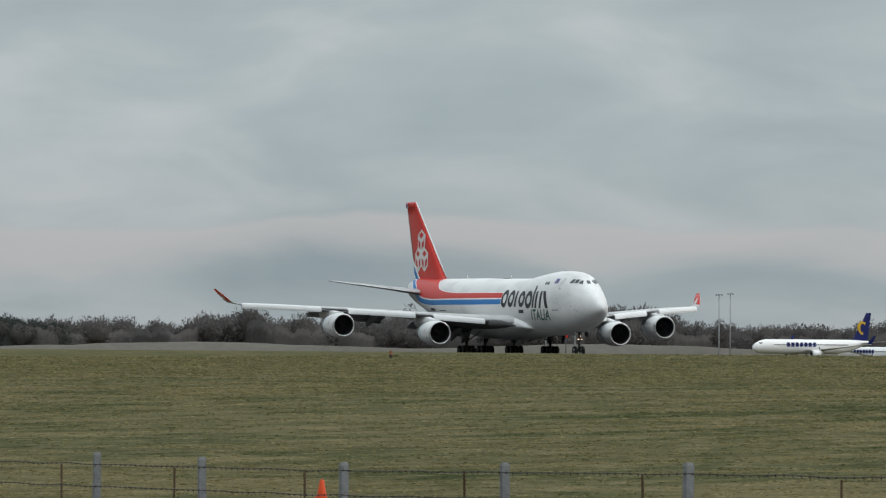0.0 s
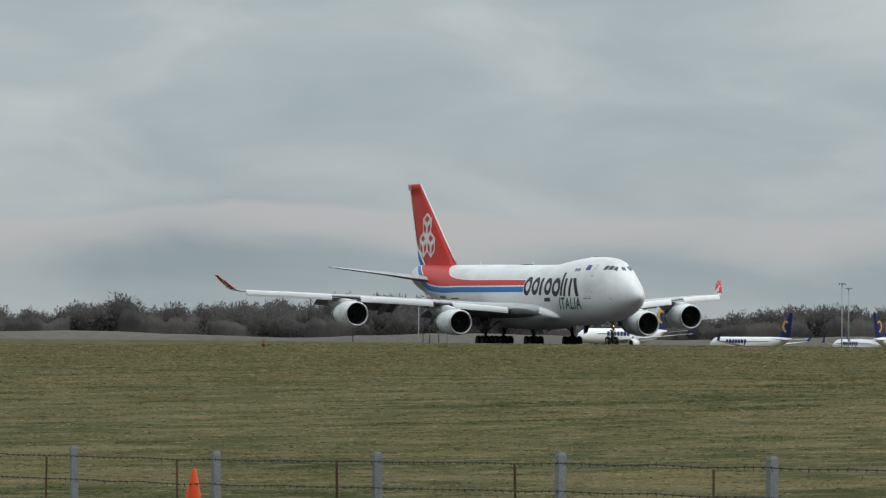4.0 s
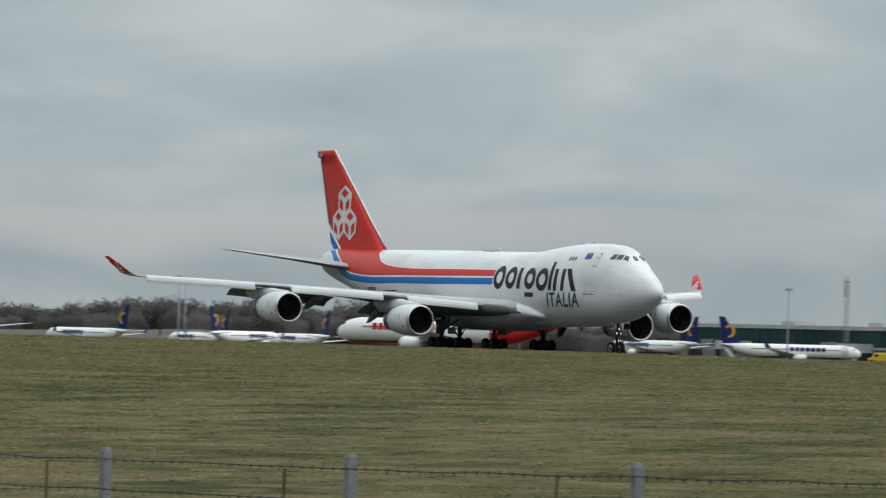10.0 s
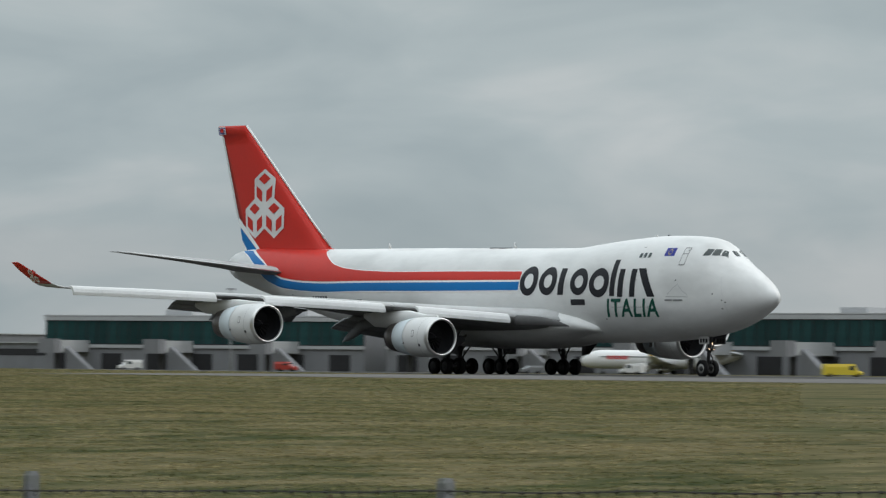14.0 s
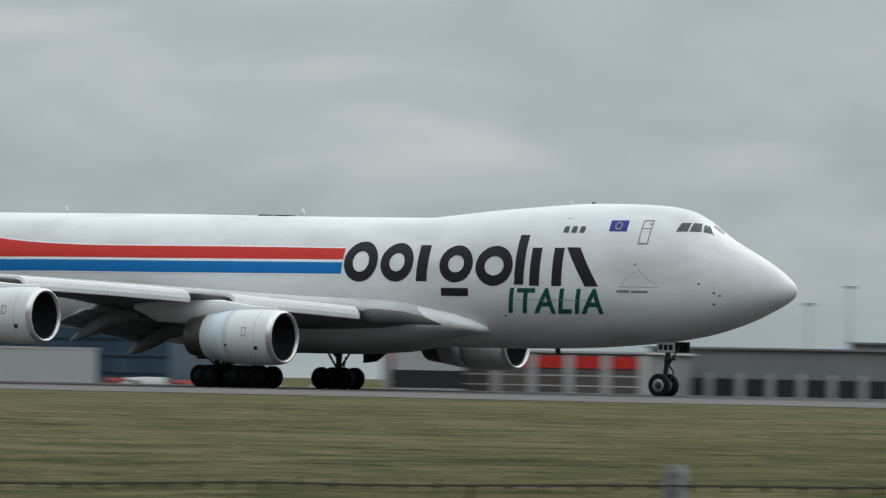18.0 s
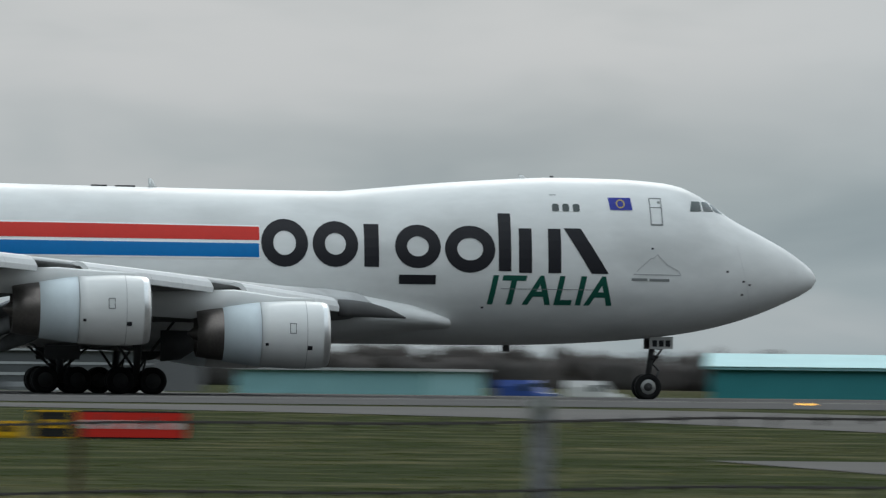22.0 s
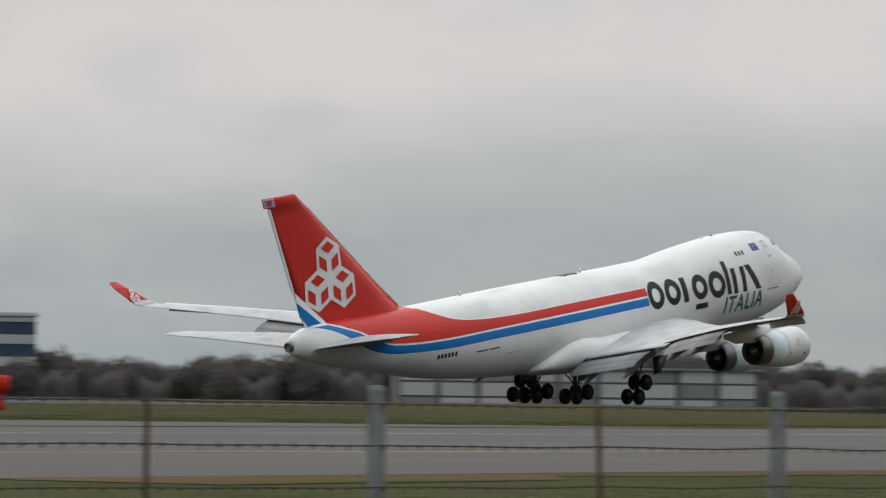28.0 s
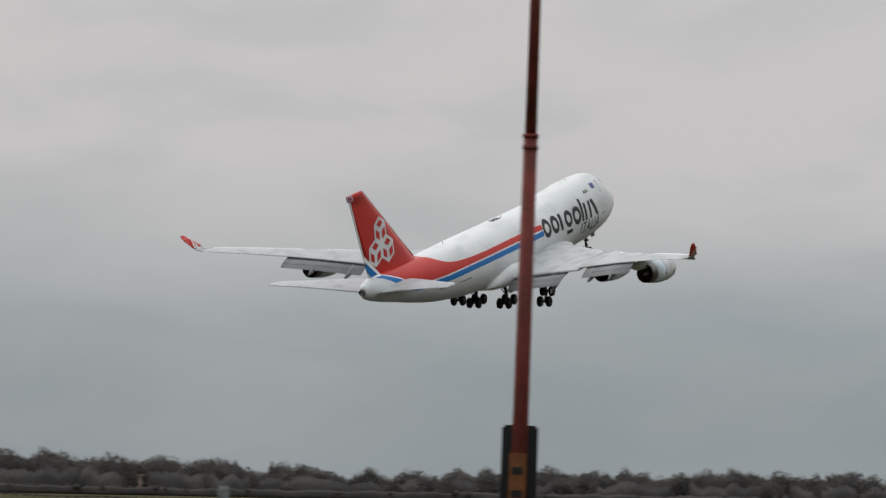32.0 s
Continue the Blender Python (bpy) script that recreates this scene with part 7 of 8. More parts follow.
def vehicles():
    rng = random.Random(11)
    kinds = [van(VANS[0], "white van on the apron"), van(VANS[1], "blue van on the apron"), van(VANS[2], "red van on the apron", 4.6, 2.0), van(VANS[3], "grey car on the apron", 4.4, 1.6), van(VANS[4], "yellow service truck on the apron", 7.5, 2.4)]
    used = set()
    spots = [(-44.6, 1080, 0), (-44.2, 1090, 3), (-42.2, 821, 4), (-41.2, 824, 0), (-40.95, 855, 1), (-40.7, 845, 2), (-40.45, 836, 0), (-40.2, 827, 3), (-39.95, 858, 4), (-39.7, 848, 2), (-39.45, 839, 0), (-39.2, 830, 1), (-38.95, 821, 0), (-38.7, 851, 2), (-38.45, 842, 0), (-38.2, 833, 3), (-37.95, 824, 0), (-37.6, 900, 2), (-36.9, 880, 0), (-36.75, 870, 3), (-35.5, 880, 2), (-35.2, 870, 0), (-47.6, 1150, 0), (-47.2, 1150, 4), (-48.4, 1170, 0), (-51.5, 1290, 0), (-52.4, 1300, 3), (-53.2, 1310, 0), (-54.6, 1340, 2), (-56.0, 1370, 0), (-57.83, 1600, 4), (-49.62, 1180, 4), (-46.3, 1150, 0), (-45.4, 1150, 3), (-43.4, 1100, 0), (-43.0, 1100, 2), (-40.9, 853, 1), (-40.4, 834, 0), (-39.9, 856, 3), (-39.4, 837, 0), (-39.0, 823, 2), (-38.6, 848, 0), (-38.2, 833, 1), (-37.8, 858, 0), (-37.3, 800, 0), (-37.0, 800, 0), (-35.3, 800, 0), (-34.9, 800, 2), (-34.5, 800, 0), (-34.1, 800, 3), (-33.6, 800, 0), (-27.8, 850, 2), (-27.2, 850, 0), (-26.6, 850, 0), (-26.1, 850, 2), (-25.5, 840, 0), (-24.9, 820, 0), (-24.3, 830, 3), (-19.6, 860, 0), (-19.2, 860, 4), (-18.7, 860, 3), (-18.2, 860, 0), (-17.0, 860, 3), (-16.3, 860, 0), (-15.7, 850, 0), (-15.3, 850, 2),
             (-2.5, 520, 0), (-2.0, 520, 0), (-1.5, 520, 3), (-1.0, 520, 0), (-0.4, 520, 0), (0.2, 520, 3), (0.8, 520, 0), (1.4, 520, 0), (2.1, 520, 2), (2.8, 520, 0), (3.6, 520, 0), (4.4, 520, 3), (5.2, 520, 0), (8.8, 560, 1), (9.4, 560, 0), (13.4, 480, 0), (15.6, 480, 0), (16.3, 480, 3), (22.1, 460, 0), (23.2, 460, 0), (26.0, 470, 0), (40.6, 700, 0), (43.2, 660, 3), (46.8, 640, 0), (48.2, 640, 0), (50.4, 640, 3)]
    for a, d, k in spots:
        p = az(a, d)
        m = Matrix.Translation((p.x, p.y, ground_z(p.x, p.y))) @ Matrix.Rotation(rng.uniform(-0.4, 0.4) + (math.pi if rng.random() < 0.5 else 0) - radians(a), 4, "Z")
        if k in used:
            copy_thing(kinds[k], m)
        else:
            kinds[k].matrix_basis = m
            used.add(k)


vehicles()


# ---------------------------------------------------------------- earth bank, woods
STRAW = material("straw_bank", (0.14, 0.108, 0.05), 0.95, vary=0.3, scale=0.15, fine=1.2, bump=0.3, dirt=((0.09, 0.085, 0.045), 0.05), spec=0.02)
ROUGH = material("rough_bank", (0.066, 0.060, 0.048), 0.95, vary=0.35, scale=0.12, fine=1.5, bump=0.3, dirt=((0.028, 0.025, 0.02), 0.08), spec=0.02)
DRYBANK = material("dry_bank", (0.115, 0.108, 0.094), 0.95, vary=0.2, scale=0.02, fine=0.3, spec=0.02)
SOIL = material("dark_soil", (0.04, 0.033, 0.028), 0.95, vary=0.3, scale=0.3, fine=2, spec=0.02)
# distance haze is put into both twig colours, most into the far one
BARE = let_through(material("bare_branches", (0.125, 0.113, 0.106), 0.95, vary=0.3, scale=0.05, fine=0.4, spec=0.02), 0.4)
HAZYBARE = let_through(material("hazy_far_branches", (0.140, 0.131, 0.127), 0.95, vary=0.25, scale=0.05, fine=0.4, spec=0.02), 0.4)
# darkened to stand for the shade inside the close-grown belts
SHADEDWOOD = let_through(material("undergrowth", (0.094, 0.087, 0.083), 0.95, vary=0.25, scale=0.06, fine=0.6, spec=0.02), 0.3)
EVERGREEN = let_through(material("evergreen", (0.05, 0.06, 0.053), 0.95, vary=0.3, scale=0.1, spec=0.02), 0.4)


def bank(name, label, az0, az1, dist, el, mat, seed):
    rng = random.Random(seed)
    n = 60
    rows = []
    for i in range(n + 1):
        a = az0 + (az1 - az0) * i / n
        edge = min(1, min(i, n - i) / 9)
        d = dist + 12 * math.sin(i * 0.21 + seed)
        p = az(a, d)
        g = ground_z(p.x, p.y)
        h = max(0.05, rise(el, d, g)) * edge * (0.86 + 0.14 * math.sin(i * 0.37 + seed * 2) + rng.uniform(-0.03, 0.03))
        row = []
        for k, (s, q) in enumerate(((-16, 0), (-9, 0.45), (-3, 0.9), (2, 1.0), (9, 0.8), (24, 0))):
            pp = az(a, d + s)
            row.append(Vector((pp.x, pp.y, ground_z(pp.x, pp.y) - 0.1 + h * q)))
        rows.append(row)
    v, f = loft(rows, closed=False)
    tagged(new(name, mesh(name, v, [q[::-1] for q in f], mat)), label, "bank", kind="structure")


bank("scrub_bank", "low rough bank of dug ground beyond the runway", 13.5, 29.6, 424, 0.09, ROUGH, 3)
bank("earth_bank", "straw-coloured grass bank beyond the runway", 28.9, 32.3, 412, 0.115, STRAW, 3)
bank("earth_bank", "low straw-coloured grass slope beside the runway", 32.3, 38.2, 388, 0.105, STRAW, 4)
bank("earth_bank", "straw-coloured grass slope before the hangar", 34.4, 39.7, 404, 0.17, STRAW, 14)
bank("scrub_bank", "dark green-grey rough bank behind the dug soil", 31.2, 36.4, 446, 0.23, ROUGH, 6)
bank("soil_heap", "dark heap of bare soil beyond the runway", 12.9, 17.2, 392, 0.02, SOIL, 5)
bank("earth_bank", "straw-coloured grass bank beside dug ground", 16.5, 21.0, 408, 0.15, STRAW, 15)
bank("soil_heap", "long dark heap of dug earth beyond the runway", 22.8, 28.4, 388, 0.0, SOIL, 2)
bank("soil_heap", "broad dark heap of bare soil behind the straw slope", 30.7, 35.3, 410, 0.175, SOIL, 8)


def block_stack():
    """Three courses of concrete blocks stored beside the runway."""
    m, w, g = site(37.35, 372, 38.95, 372)
    st = thing("block_stack", "low stack of grey-purple concrete blocks on the grass", "blocks", m)
    h = rise(0.035, 372, g) / 3
    for c in range(3):
        for k in range(9):
            a, b = w * (k + 0.5 * (c % 2)) / 9.5, w * (k + 1 + 0.5 * (c % 2)) / 9.5
            part("concrete_block", boxes((a, b - 0.04, 0, 1.2, h * c - (0.1 if c == 0 else 0), h * (c + 1) - 0.02)), BLOCKGREY, st)


BLOCKGREY = material("block_grey", (0.075, 0.066, 0.07), 0.9, vary=0.2, scale=0.8, fine=4, random_tint=0.15, spec=0.03)
block_stack()
bank("hedge_bank", "pale dry bank before the far woods", -75.0, -62.0, 2080, 0.045, DRYBANK, 10)


def rubble(name, label, a0, a1, d0, d1, count, size, mat, seed):
    """Broken lumps strewn over the heaps, each a squashed six-sided stone."""
    rng = np.random.default_rng(seed)
    verts, faces = [], []
    for k in range(count):
        a, d = a0 + (a1 - a0) * rng.random(), d0 + (d1 - d0) * rng.random()
        p = az(a, d)
        r = size * (0.35 + rng.random() ** 2)
        zz = ground_z(p.x, p.y) + 0.35 * r + 0.9 * max(0.0, math.sin(a * 2.3 + seed)) * rng.random()
        o = len(verts)
        spin = rng.random() * 6.3
        for ring, zr in ((0.75, -0.5), (1.0, 0.0), (0.6, 0.45)):
            for q in range(6):
                t = spin + q * math.pi / 3
                verts.append((p.x + r * ring * math.cos(t) * rng.uniform(0.7, 1.3), p.y + r * ring * math.sin(t) * rng.uniform(0.7, 1.3), zz + r * zr))
        faces += [(o + v * 6 + q, o + v * 6 + (q + 1) % 6, o + v * 6 + 6 + (q + 1) % 6, o + v * 6 + 6 + q) for v in range(2) for q in range(6)] + [tuple(o + 12 + q for q in range(6))]
    tagged(new(name, mesh(name, verts, faces, mat, flat=True)), label, "rubble", kind="stuff")


RUBBLE = material("rubble_brown", (0.06, 0.047, 0.038), 0.95, vary=0.35, scale=0.4, fine=3, spec=0.02)
PALESTONE = material("rubble_pale", (0.26, 0.25, 0.235), 0.9, vary=0.3, scale=0.5, fine=3)
rubble("rubble_heap", "brown broken lumps along the dug earth", 22.6, 29.8, 366, 384, 420, 0.7, RUBBLE, 3)
rubble("rubble_heap", "dark clods of soil along the bank", 12.9, 17.0, 370, 386, 260, 0.5, SOIL, 4)
rubble("rubble_heap", "pale broken concrete along the dug earth", 22.6, 31.0, 362, 380, 60, 0.45, PALESTONE, 5)
bank("far_hill", "wooded low hill on the horizon", -13.0, -3.6, 1800, 0.30, BARE, 7)
bank("far_hill", "low dark ridge behind the apron", -70.6, -60.5, 2500, 0.13, HAZYBARE, 9)


def wood(name, label, profile, dist, deep, step, mat, seed, twigs=90, base=0.0, least=2.0):
    """A belt of bare trees along the horizon; profile gives the crown line as (bearing, elevation)."""
    rng = np.random.default_rng(seed)
    tv, tf, hv, hf, allv = [], [], [], [], []
    a0, a1 = profile[0][0], profile[-1][0]
    n = int((a1 - a0) / step)
    for i in range(n):
        a = a0 + (a1 - a0) * (i + rng.random()) / n
        d = dist + deep * rng.random()
        p = az(a, d)
        g = ground_z(p.x, p.y) + base
        top = EYE.z + d * math.tan(radians(lerp(profile, a)[0])) - g
        dome = 0.99 + 0.14 * abs(math.sin(a * 11.0 + 1.7 * math.sin(a * 4.3)))
        h = max(least, top * dome * (1.0 - 0.25 * rng.random() ** 1.5))
        w = h * (0.24 + 0.16 * rng.random())
        v, f = tube((p.x, p.y, g - 0.5), (p.x + rng.normal() * 0.3, p.y, g + h * 0.7), h * 0.006, h * 0.002, 5)
        o = len(tv)
        tv += v
        tf += [tuple(k + o for k in q) for q in f]
        # crown: a lumpy close-grown head, its outline broken by a fringe of fine twigs
        f1, f2, f3 = rng.uniform(0, 6.3, 3)
        size = np.array([w, w, h * 0.36])

        def lumps(u):
            return 1.0 + 0.13 * np.sin(4.1 * u[:, 0] + 2.3 * u[:, 2] + f1) + 0.11 * np.sin(5.3 * u[:, 1] - 3.7 * u[:, 2] + f2) + 0.08 * np.sin(8.9 * u[:, 0] + 6.1 * u[:, 1] + f3)
        o = len(hv)
        ring = [(math.cos(k * math.pi / 6) * math.sin(q), math.sin(k * math.pi / 6) * math.sin(q), math.cos(q)) for q in (0.02, 0.5, 0.95, 1.4, 1.9, 2.5) for k in range(12)]
        hu = np.array(ring)
        hv += [tuple(q) for q in hu * (lumps(hu) * 0.70)[:, None] * size + np.array([p.x, p.y, g + h * 0.58])]
        hf += [(o + r * 12 + k, o + (r + 1) * 12 + k, o + (r + 1) * 12 + (k + 1) % 12, o + r * 12 + (k + 1) % 12) for r in range(5) for k in range(12)]
        m = twigs * 13
        u = rng.normal(size=(m, 3))
        u /= np.linalg.norm(u, axis=1)[:, None]
        c = u * (lumps(u) * (0.60 + 0.36 * rng.random(m) ** 0.8))[:, None] * size + np.array([0, 0, h * 0.58])
        low = rng.random(m) < 0.3
        c[low, 2] = rng.random(low.sum()) * h * 0.6
        c[low, :2] = rng.normal(size=(low.sum(), 2)) * w
        c[:, 2] = np.maximum(c[:, 2], 0.0)
        c += np.array([p.x, p.y, g])
        grow = u * 0.7 + rng.normal(size=(m, 3)) * 0.45 + np.array([0, 0, 0.45])
        e1 = grow * (h * (0.02 + 0.045 * rng.random(m)))[:, None]
        e2 = rng.normal(size=(m, 3)) * (h * (0.004 + 0.010 * rng.random(m)))[:, None]
        allv.append(np.stack([c - e2, c + e2, c + e1], 1).reshape(-1, 3))
    # thicket: the close-grown lower part of the belt
    rows = []
    for i in range(int((a1 - a0) / 0.02) + 1):
        a = a0 + 0.02 * i
        d = dist + deep * (0.12 + 0.08 * math.sin(a * 7.0 + seed))
        p = az(a, d)
        g = ground_z(p.x, p.y) + base
        h = (EYE.z + d * math.tan(radians(lerp(profile, a)[0])) - g) * (0.95 + 0.2 * abs(math.sin(a * 11.0 + 1.7 * math.sin(a * 4.3)))) * (0.66 + 0.04 * math.sin(i * 0.19 + seed) * math.sin(i * 0.071) + rng.uniform(-0.03, 0.03))
        foot = Vector((p.x, p.y, g))
        rows.append([foot + Vector((0, 0, z * h)) + az(a, y * h) for y, z in ((-0.3, -0.2), (-0.28, 0.4), (-0.2, 0.75), (0, 1.0), (0.2, 0.6))])
    ob = new(name, triangles(name, np.concatenate(allv), mat))
    child("thicket", mesh("thicket", *loft(rows), SHADEDWOOD), ob, "thicket between the trunks, its self-shade put into the colour")
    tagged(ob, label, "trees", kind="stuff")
    child("crowns", mesh("crowns", hv, hf, SHADEDWOOD), ob)
    child("trunks", mesh("trunks", tv, tf, mat, flat=True), ob)
    return ob


wood("woodland", "belt of bare winter trees on the horizon", [(-74.5, 0.24), (-72.83, 0.23), (-72.5, 0.25), (-72.2, 0.25), (-71.3, 0.24), (-70.55, 0.35), (-70.2, 0.27), (-69.2, 0.33), (-68.2, 0.38), (-67.4, 0.39), (-67.0, 0.36), (-66.7, 0.26), (-65.6, 0.21), (-64.9, 0.25), (-64.45, 0.33), (-63.2, 0.28), (-62.3, 0.31), (-61.5, 0.24), (-60.2, 0.20), (-58.6, 0.19)], 2300, 300, 0.06, HAZYBARE, 1, 120, -1.0)
wood("woodland", "dark wood behind the apron", [(-69.8, 0.22), (-68.0, 0.30), (-67.2, 0.32), (-66.9, 0.2)], 2150, 100, 0.06, HAZYBARE, 2, 120)
wood("pine_group", "dark evergreen trees on the horizon", [(-73.2, 0.20), (-72.9, 0.27), (-72.6, 0.27), (-72.3, 0.21)], 2100, 80, 0.04, EVERGREEN, 3, 110)
wood("pine_group", "dark evergreen trees behind the terminal", [(-39.2, 0.45), (-38.4, 0.56), (-37.6, 0.5)], 1350, 80, 0.06, EVERGREEN, 4, 110)
wood("woodland", "bare trees along the eastern horizon", [(-13.0, 0.22), (-9.0, 0.34), (-6.6, 0.46), (-5.3, 0.37), (-3.5, 0.26), (-2.5, 0.25), (0.0, 0.29), (6.0, 0.31), (9.5, 0.30), (12.0, 0.24), (14.0, 0.22), (22.0, 0.22), (30.0, 0.21), (36.0, 0.3), (39.5, 0.3)], 1500, 250, 0.1, BARE, 5, 75, -1.5)
wood("tree_group", "bare tree standing over the bank", [(21.9, 0.18), (22.4, 0.37), (22.8, 0.2)], 900, 40, 0.1, BARE, 6, 160, -1.5)
wood("tree_group", "bare trees beside the hangar", [(34.8, 0.28), (35.9, 0.45), (36.6, 0.42), (37.5, 0.3)], 1000, 60, 0.06, BARE, 7, 140, -1.5)
wood("woodland", "bare winter wood beyond the end of the runway", [(49.3, 0.30), (51.0, 0.22), (53.0, 0.33), (54.75, 0.37), (55.9, 0.31), (56.6, 0.24), (57.2, 0.19), (57.95, 0.25), (58.5, 0.12), (58.95, 0.04), (59.45, 0.17), (59.9, 0.02), (60.3, 0.08), (60.8, 0.16), (62.3, 0.17), (64.3, 0.12), (65.4, 0.06), (66.3, 0.08), (68.2, 0.10), (69.3, 0.10), (71.5, 0.07)], 1150, 160, 0.08, BARE, 8, 210, -2.5)
SCRUB = let_through(material("dry_scrub", (0.05, 0.043, 0.035), 0.95, vary=0.35, scale=0.4, fine=3, spec=0.02), 0.4)
wood("scrub", "low dark brown scrub at the edge of the airfield", [(56.3, -0.15), (57.0, -0.1), (58.2, -0.09), (60.0, -0.1), (62.0, -0.085), (64.0, -0.1), (67.0, -0.09), (71.5, -0.09)], 338, 14, 0.06, SCRUB, 9, 30, 0.0, 0.3)


def far_things():
    p = az(-67.76, 1500)
    g = ground_z(p.x, p.y)
    m = thing("marker_board", "red marker board on a grey post before the woods", "marker board", Matrix.Translation((p.x, p.y, g)) @ Matrix.Rotation(radians(67.76), 4, "Z"))
    part("board", boxes((-0.5, 0.5, -0.1, 0.1, rise(0.1, 1500, g), rise(0.15, 1500, g))), SIGNRED, m)
    child("post", mesh("post", *tube((0, 0.15, -0.2), (0, 0.15, rise(0.1, 1500, g)), 0.12), GEARGREY), m)
    for a, e in ((-68.53, 0.25), (-67.9, 0.2), (-67.84, 0.2)):
        p = az(a, 1480)
        g = ground_z(p.x, p.y)
        m = thing("slim_post", "slim pale post before the woods", "post", Matrix.Translation((p.x, p.y, g)))
        child("shaft", mesh("shaft", *tube((0, 0, -0.2), (0, 0, rise(e, 1480, g)), 0.12, 0.08, 8), GEARGREY), m)
        part("lamp_box", boxes((-0.3, 0.3, -0.2, 0.2, rise(e, 1480, g) + 0.003, rise(e, 1480, g) + 0.5)), GEARGREY, m)
    p = az(58.15, 330)
    g = ground_z(p.x, p.y)
    c = thing("landing_aid_frame", "small white frame with boxes in the grass", "aerial frame", Matrix.Translation((p.x, p.y, g)) @ Matrix.Rotation(-radians(58.15), 4, "Z"))
    top = rise(-0.095, 330, g)
    for x in (-0.5, -0.12, 0.3, 0.5):
        part("post", boxes((x - 0.022, x + 0.022, -0.022, 0.022, -0.2, top)), PLAIN, c)
    part("top_rail", boxes((-0.53, 0.1, -0.03, 0.03, top + 0.002, top + 0.04)), PLAIN, c)
    part("equipment_box", boxes((-0.78, -0.45, -0.2, -0.04, 0.12, top * 0.4)), PLAIN, c)
    p = az(63.37, 420)
    g = ground_z(p.x, p.y)
    m = thing("timber_post", "tall brown timber post beyond the taxiway", "post", Matrix.Translation((p.x, p.y, g)))
    child("shaft", mesh("shaft", *tube((0, 0, -0.3), (0, 0, rise(-0.02, 420, g)), 0.12, 0.1, 8), BROWNP), m)
    part("cap", boxes((-0.2, 0.2, -0.2, 0.2, rise(-0.02, 420, g) + 0.002, rise(-0.005, 420, g))), BROWNP, m)
    p = az(61.03, 420)
    b = thing("bird", "small dark bird in the sky", "bird", Matrix.Translation((p.x, p.y, EYE.z + 420 * math.tan(radians(1.5)))))
    child("body", mesh("body", *turned([(-0.2, 0.01), (-0.08, 0.06), (0.1, 0.06), (0.2, 0.01)], center=(0, 0, 0), n=8), SIGNBLACK), b)
    for s in (-1, 1):
        child("wing", mesh("wing", [(0.08, 0, 0.02), (0.02, s * 0.24, 0.07), (-0.06, s * 0.5, 0.0), (-0.08, s * 0.24, 0.05), (-0.08, 0, 0.0)], [(0, 1, 3, 4), (1, 2, 3)], SIGNBLACK, flat=True), b)


far_things()


# ---------------------------------------------------------------- movement
def jet_pose(x, lat, z, up, bank, head):
    """The jet on its main wheels: metres along the runway, aside, above it; degrees nose up, bank and heading."""
    return Matrix.Translation((x, RUNWAY_Y + lat, z)) @ Matrix.Rotation(radians(head), 4, "Z") @ Matrix.Rotation(-radians(up), 4, "Y") @ Matrix.Rotation(radians(bank), 4, "X")


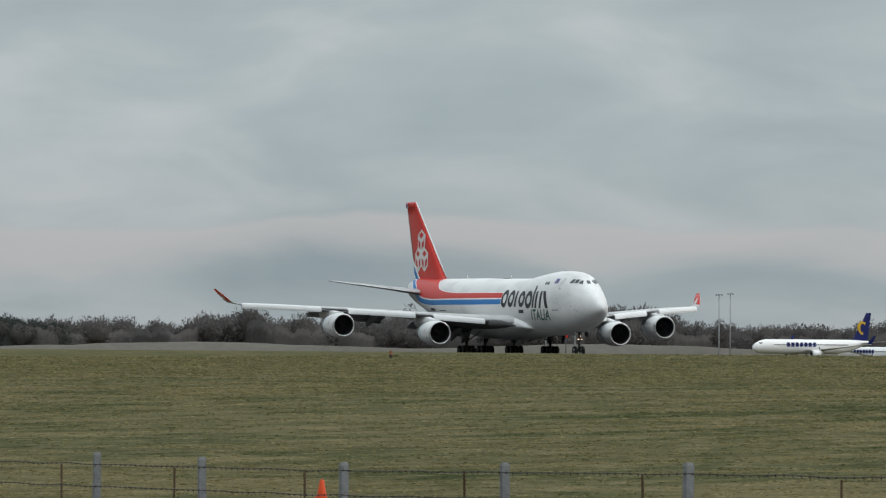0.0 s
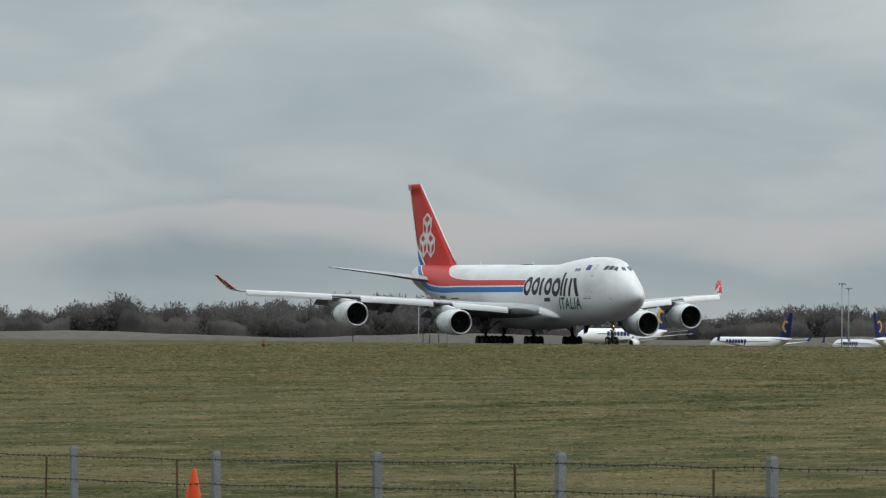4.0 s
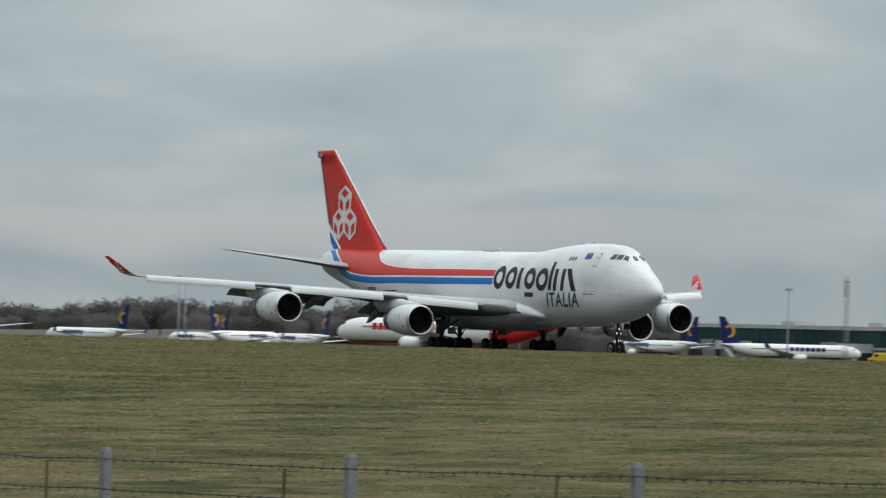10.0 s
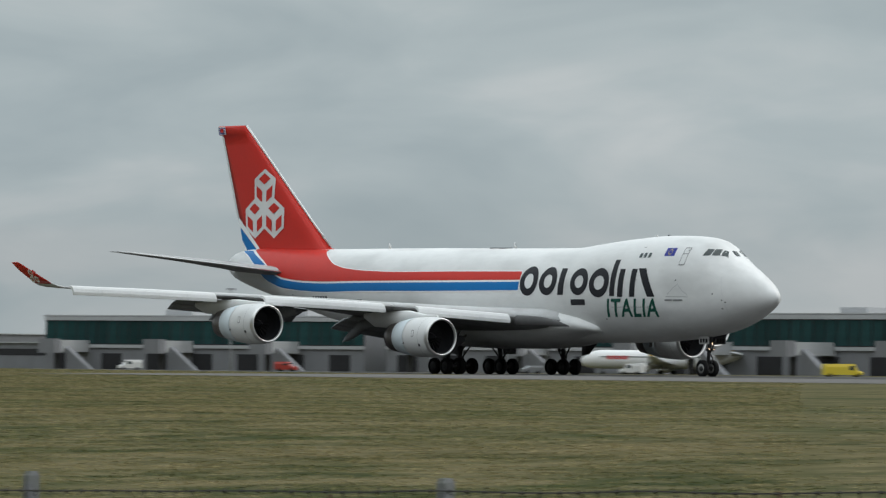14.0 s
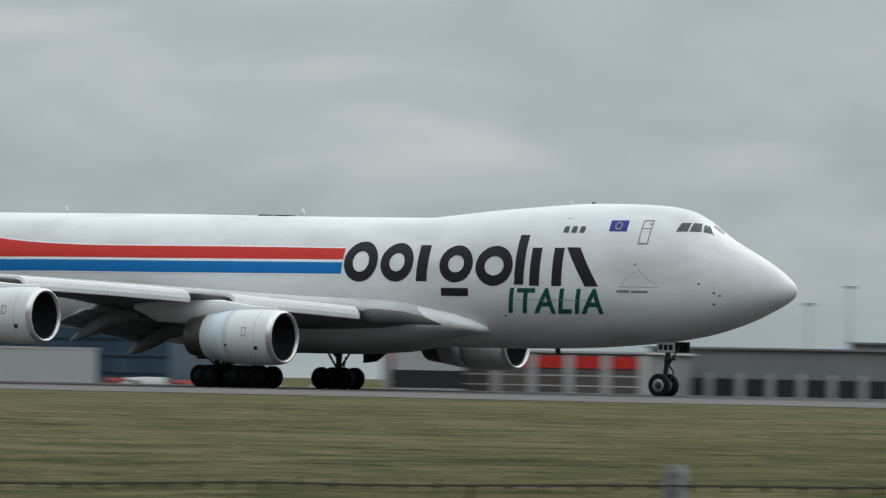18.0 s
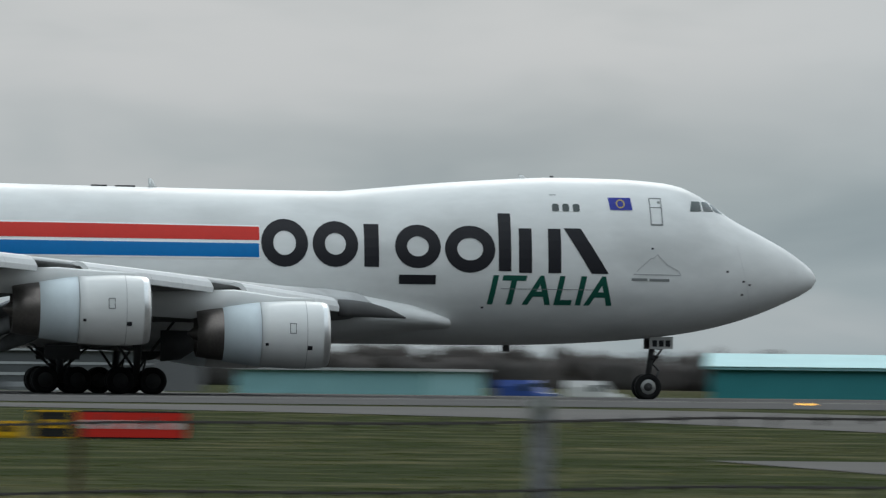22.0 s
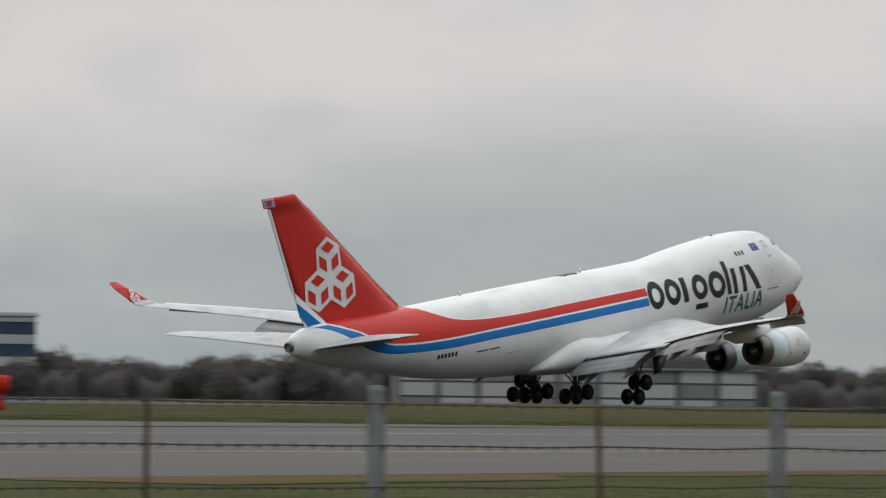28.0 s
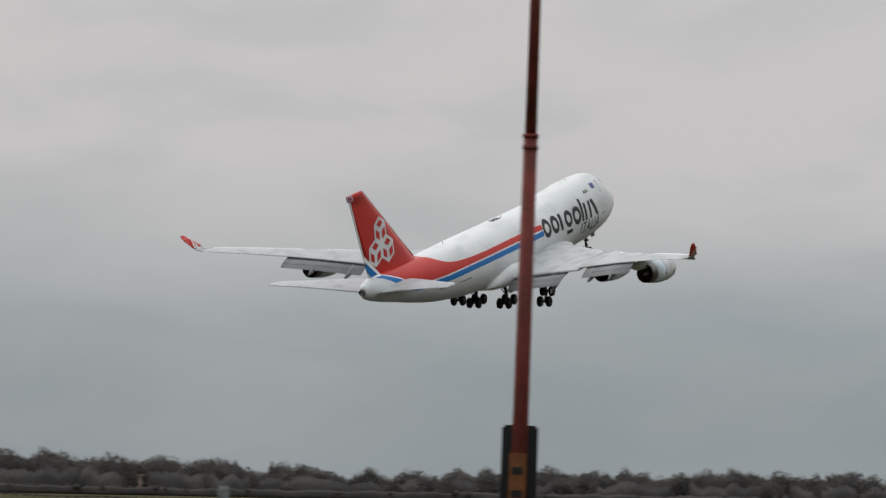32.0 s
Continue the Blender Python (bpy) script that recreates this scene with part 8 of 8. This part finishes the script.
def motions():
    walk(jet, [
        (0, jet_pose(-733.93, 0.00, 0.00, 0.00, 0.00, -1.40)),
        (0.5, jet_pose(-730.27, 0.00, 0.00, 0.00, 0.00, -1.22)),
        (1, jet_pose(-726.08, 0.00, 0.00, 0.00, 0.00, -1.02)),
        (1.5, jet_pose(-721.31, 0.00, 0.00, 0.00, 0.00, -0.80)),
        (2, jet_pose(-715.94, 0.00, 0.00, 0.00, 0.00, -0.60)),
        (2.5, jet_pose(-709.88, 0.00, 0.00, 0.00, 0.00, -0.48)),
        (4.5, jet_pose(-678.35, 0.00, 0.00, 0.00, 0.00, -0.30)),
        (5, jet_pose(-668.64, 0.00, 0.00, 0.00, 0.00, -0.30)),
        (5.5, jet_pose(-658.22, 0.00, 0.00, 0.00, 0.00, -0.30)),
        (6, jet_pose(-647.12, 0.00, 0.00, 0.00, 0.00, -0.30)),
        (6.5, jet_pose(-635.37, 0.00, 0.00, 0.00, 0.00, -0.30)),
        (7, jet_pose(-622.97, 0.00, 0.00, 0.00, 0.00, -0.30)),
        (7.5, jet_pose(-609.93, 0.00, 0.00, 0.00, 0.00, -0.30)),
        (8, jet_pose(-596.23, 0.00, 0.00, 0.00, 0.00, -0.30)),
        (8.5, jet_pose(-581.87, 0.00, 0.00, 0.00, 0.00, -0.38)),
        (9, jet_pose(-566.90, 0.00, 0.00, 0.00, 0.00, -0.46)),
        (9.5, jet_pose(-551.30, 0.00, 0.00, 0.00, 0.00, -0.54)),
        (10, jet_pose(-535.12, 0.00, 0.00, 0.00, 0.00, -0.62)),
        (10.5, jet_pose(-518.31, 0.00, 0.00, 0.00, 0.00, -0.71)),
        (11, jet_pose(-500.91, 0.00, 0.00, 0.00, 0.00, -0.79)),
        (11.5, jet_pose(-482.93, 0.00, 0.00, 0.00, 0.00, -0.87)),
        (12, jet_pose(-464.33, 0.00, 0.00, 0.00, 0.00, -0.95)),
        (12.5, jet_pose(-445.08, 0.00, 0.00, 0.00, 0.00, -0.78)),
        (13, jet_pose(-425.15, 0.00, 0.00, 0.00, 0.00, -0.62)),
        (13.5, jet_pose(-404.59, 0.00, 0.00, 0.00, 0.00, -0.45)),
        (15.5, jet_pose(-316.77, 0.00, 0.00, 0.00, 0.00, 0.21)),
        (16, jet_pose(-293.85, 0.00, 0.00, 0.00, 0.00, 0.38)),
        (16.5, jet_pose(-270.53, 0.00, 0.00, 0.00, 0.00, 0.36)),
        (17, jet_pose(-246.79, 0.00, 0.00, 0.00, 0.00, 0.35)),
        (17.5, jet_pose(-222.56, 0.00, 0.00, 0.00, 0.00, 0.33)),
        (18, jet_pose(-197.69, 0.00, 0.00, 0.00, 0.00, 0.32)),
        (18.5, jet_pose(-172.12, 0.00, 0.00, 0.00, 0.00, 0.30)),
        (19, jet_pose(-145.83, 0.00, 0.00, 0.00, 0.00, 0.29)),
        (19.5, jet_pose(-118.81, 0.00, 0.00, 0.00, 0.00, 0.23)),
        (20, jet_pose(-91.07, 0.00, 0.00, 0.00, 0.00, 0.18)),
        (20.5, jet_pose(-62.67, 0.00, 0.00, 0.00, 0.00, 0.12)),
        (21, jet_pose(-33.68, 0.00, 0.00, 0.00, 0.00, 0.06)),
        (21.5, jet_pose(-4.16, 0.00, 0.00, 0.00, 0.00, 0.01)),
        (22, jet_pose(25.78, 0.00, 0.00, 0.00, 0.00, -0.05)),
        (22.5, jet_pose(56.10, 0.00, 0.00, 0.00, 0.00, 0.05)),
        (23, jet_pose(86.70, 0.00, 0.00, 0.00, 0.00, 0.15)),
        (23.5, jet_pose(117.57, 0.00, 0.00, 0.10, 0.00, 0.25)),
        (24, jet_pose(148.72, 0.00, -0.05, 0.25, 0.00, 0.35)),
        (24.5, jet_pose(180.16, 0.00, -0.10, 0.88, 0.00, 0.41)),
        (25, jet_pose(211.89, 0.00, -0.14, 1.67, 0.00, 0.47)),
        (25.5, jet_pose(243.89, 0.00, -0.12, 2.51, 0.00, 0.54)),
        (26, jet_pose(276.12, -0.02, -0.10, 3.38, -0.52, 0.47)),
        (26.5, jet_pose(308.62, -0.07, -0.15, 4.37, -0.75, 0.31)),
        (28.5, jet_pose(440.99, -0.67, 1.34, 8.96, 0.71, 0.19)),
        (29, jet_pose(474.70, -0.61, 3.00, 9.38, 0.82, -0.16)),
        (29.5, jet_pose(508.59, -0.42, 5.13, 9.83, 0.80, -0.51)),
        (30, jet_pose(542.53, 0.07, 7.74, 10.36, 0.73, -0.79)),
        (30.5, jet_pose(576.56, 0.67, 10.60, 11.19, 0.69, -1.02)),
        (31, jet_pose(610.69, 1.21, 13.81, 12.38, 0.65, -1.15)),
        (31.5, jet_pose(644.90, 1.72, 17.45, 13.33, 0.59, -1.25)),
        (32, jet_pose(679.17, 2.28, 21.65, 13.91, 0.47, -1.37)),
    ])
    # a twin-jet taxies behind and turns to face the runway
    walk(taxiing, [(t, Matrix.Translation(az(a, d, -1.5)) @ Matrix.Rotation(radians(h), 4, "Z")) for t, a, h, d in (
        (0, -65.56, -77, 1720), (1.5, -65.82, -75, 1705), (2.5, -65.98, -72, 1692), (3.5, -66.08, -64, 1675), (4.5, -66.12, -54, 1655), (5.5, -66.12, -41, 1632), (6.5, -66.11, -30, 1608), (7.2, -66.1, -26, 1592), (8, -66.1, -24.5, 1575), (9, -66.1, -24, 1560), (10.5, -66.1, -24, 1550), (32, -66.1, -24, 1550))])
    # the outer wings rise as the wings take the weight
    for side, panel in outer_wings.items():
        z = lerp(WING, HINGE)[2]
        rows = []
        for t, a, w in (((0, 0, 0), (23.5, 0, 0), (25.0, 0.8, 0), (26.0, 1.0, 0.4), (27.5, 3.5, 2.2), (28.5, 4.2, 3.0), (32, 4.2, 3.0)) if side < 0 else ((0, 0, 0), (22.5, 0.2, 0), (24.0, 2.0, 0.2), (25.0, 4.0, 0.5), (26.0, 5.5, 1.0), (27.5, 5.6, 2.4), (28.5, 5.3, 3.0), (32, 5.3, 3.0))):
            turn = Matrix.Rotation(side * radians(a), 4, "X") @ Matrix.Rotation(radians(w), 4, "Y")
            p = Matrix.Translation((0, side * HINGE, z))
            rows.append((t, p @ turn @ p.inverted()))
        walk(panel, rows)
    # the bogies tilt once they leave the ground
    for truck, x, y in trucks:
        tilt = 46 if abs(y) > 3 else 7
        rows = [(t, Matrix.Translation((x + GX, y, 0.62 - d)) @ Matrix.Rotation(-radians(a), 4, "Y")) for t, a, d in ((0, 0, 0), (26.5, 0, 0), (27.6, tilt * 0.7, 0.1), (28.5, tilt, 0.2), (32, tilt, 0.2))]
        walk(truck, rows)


motions()
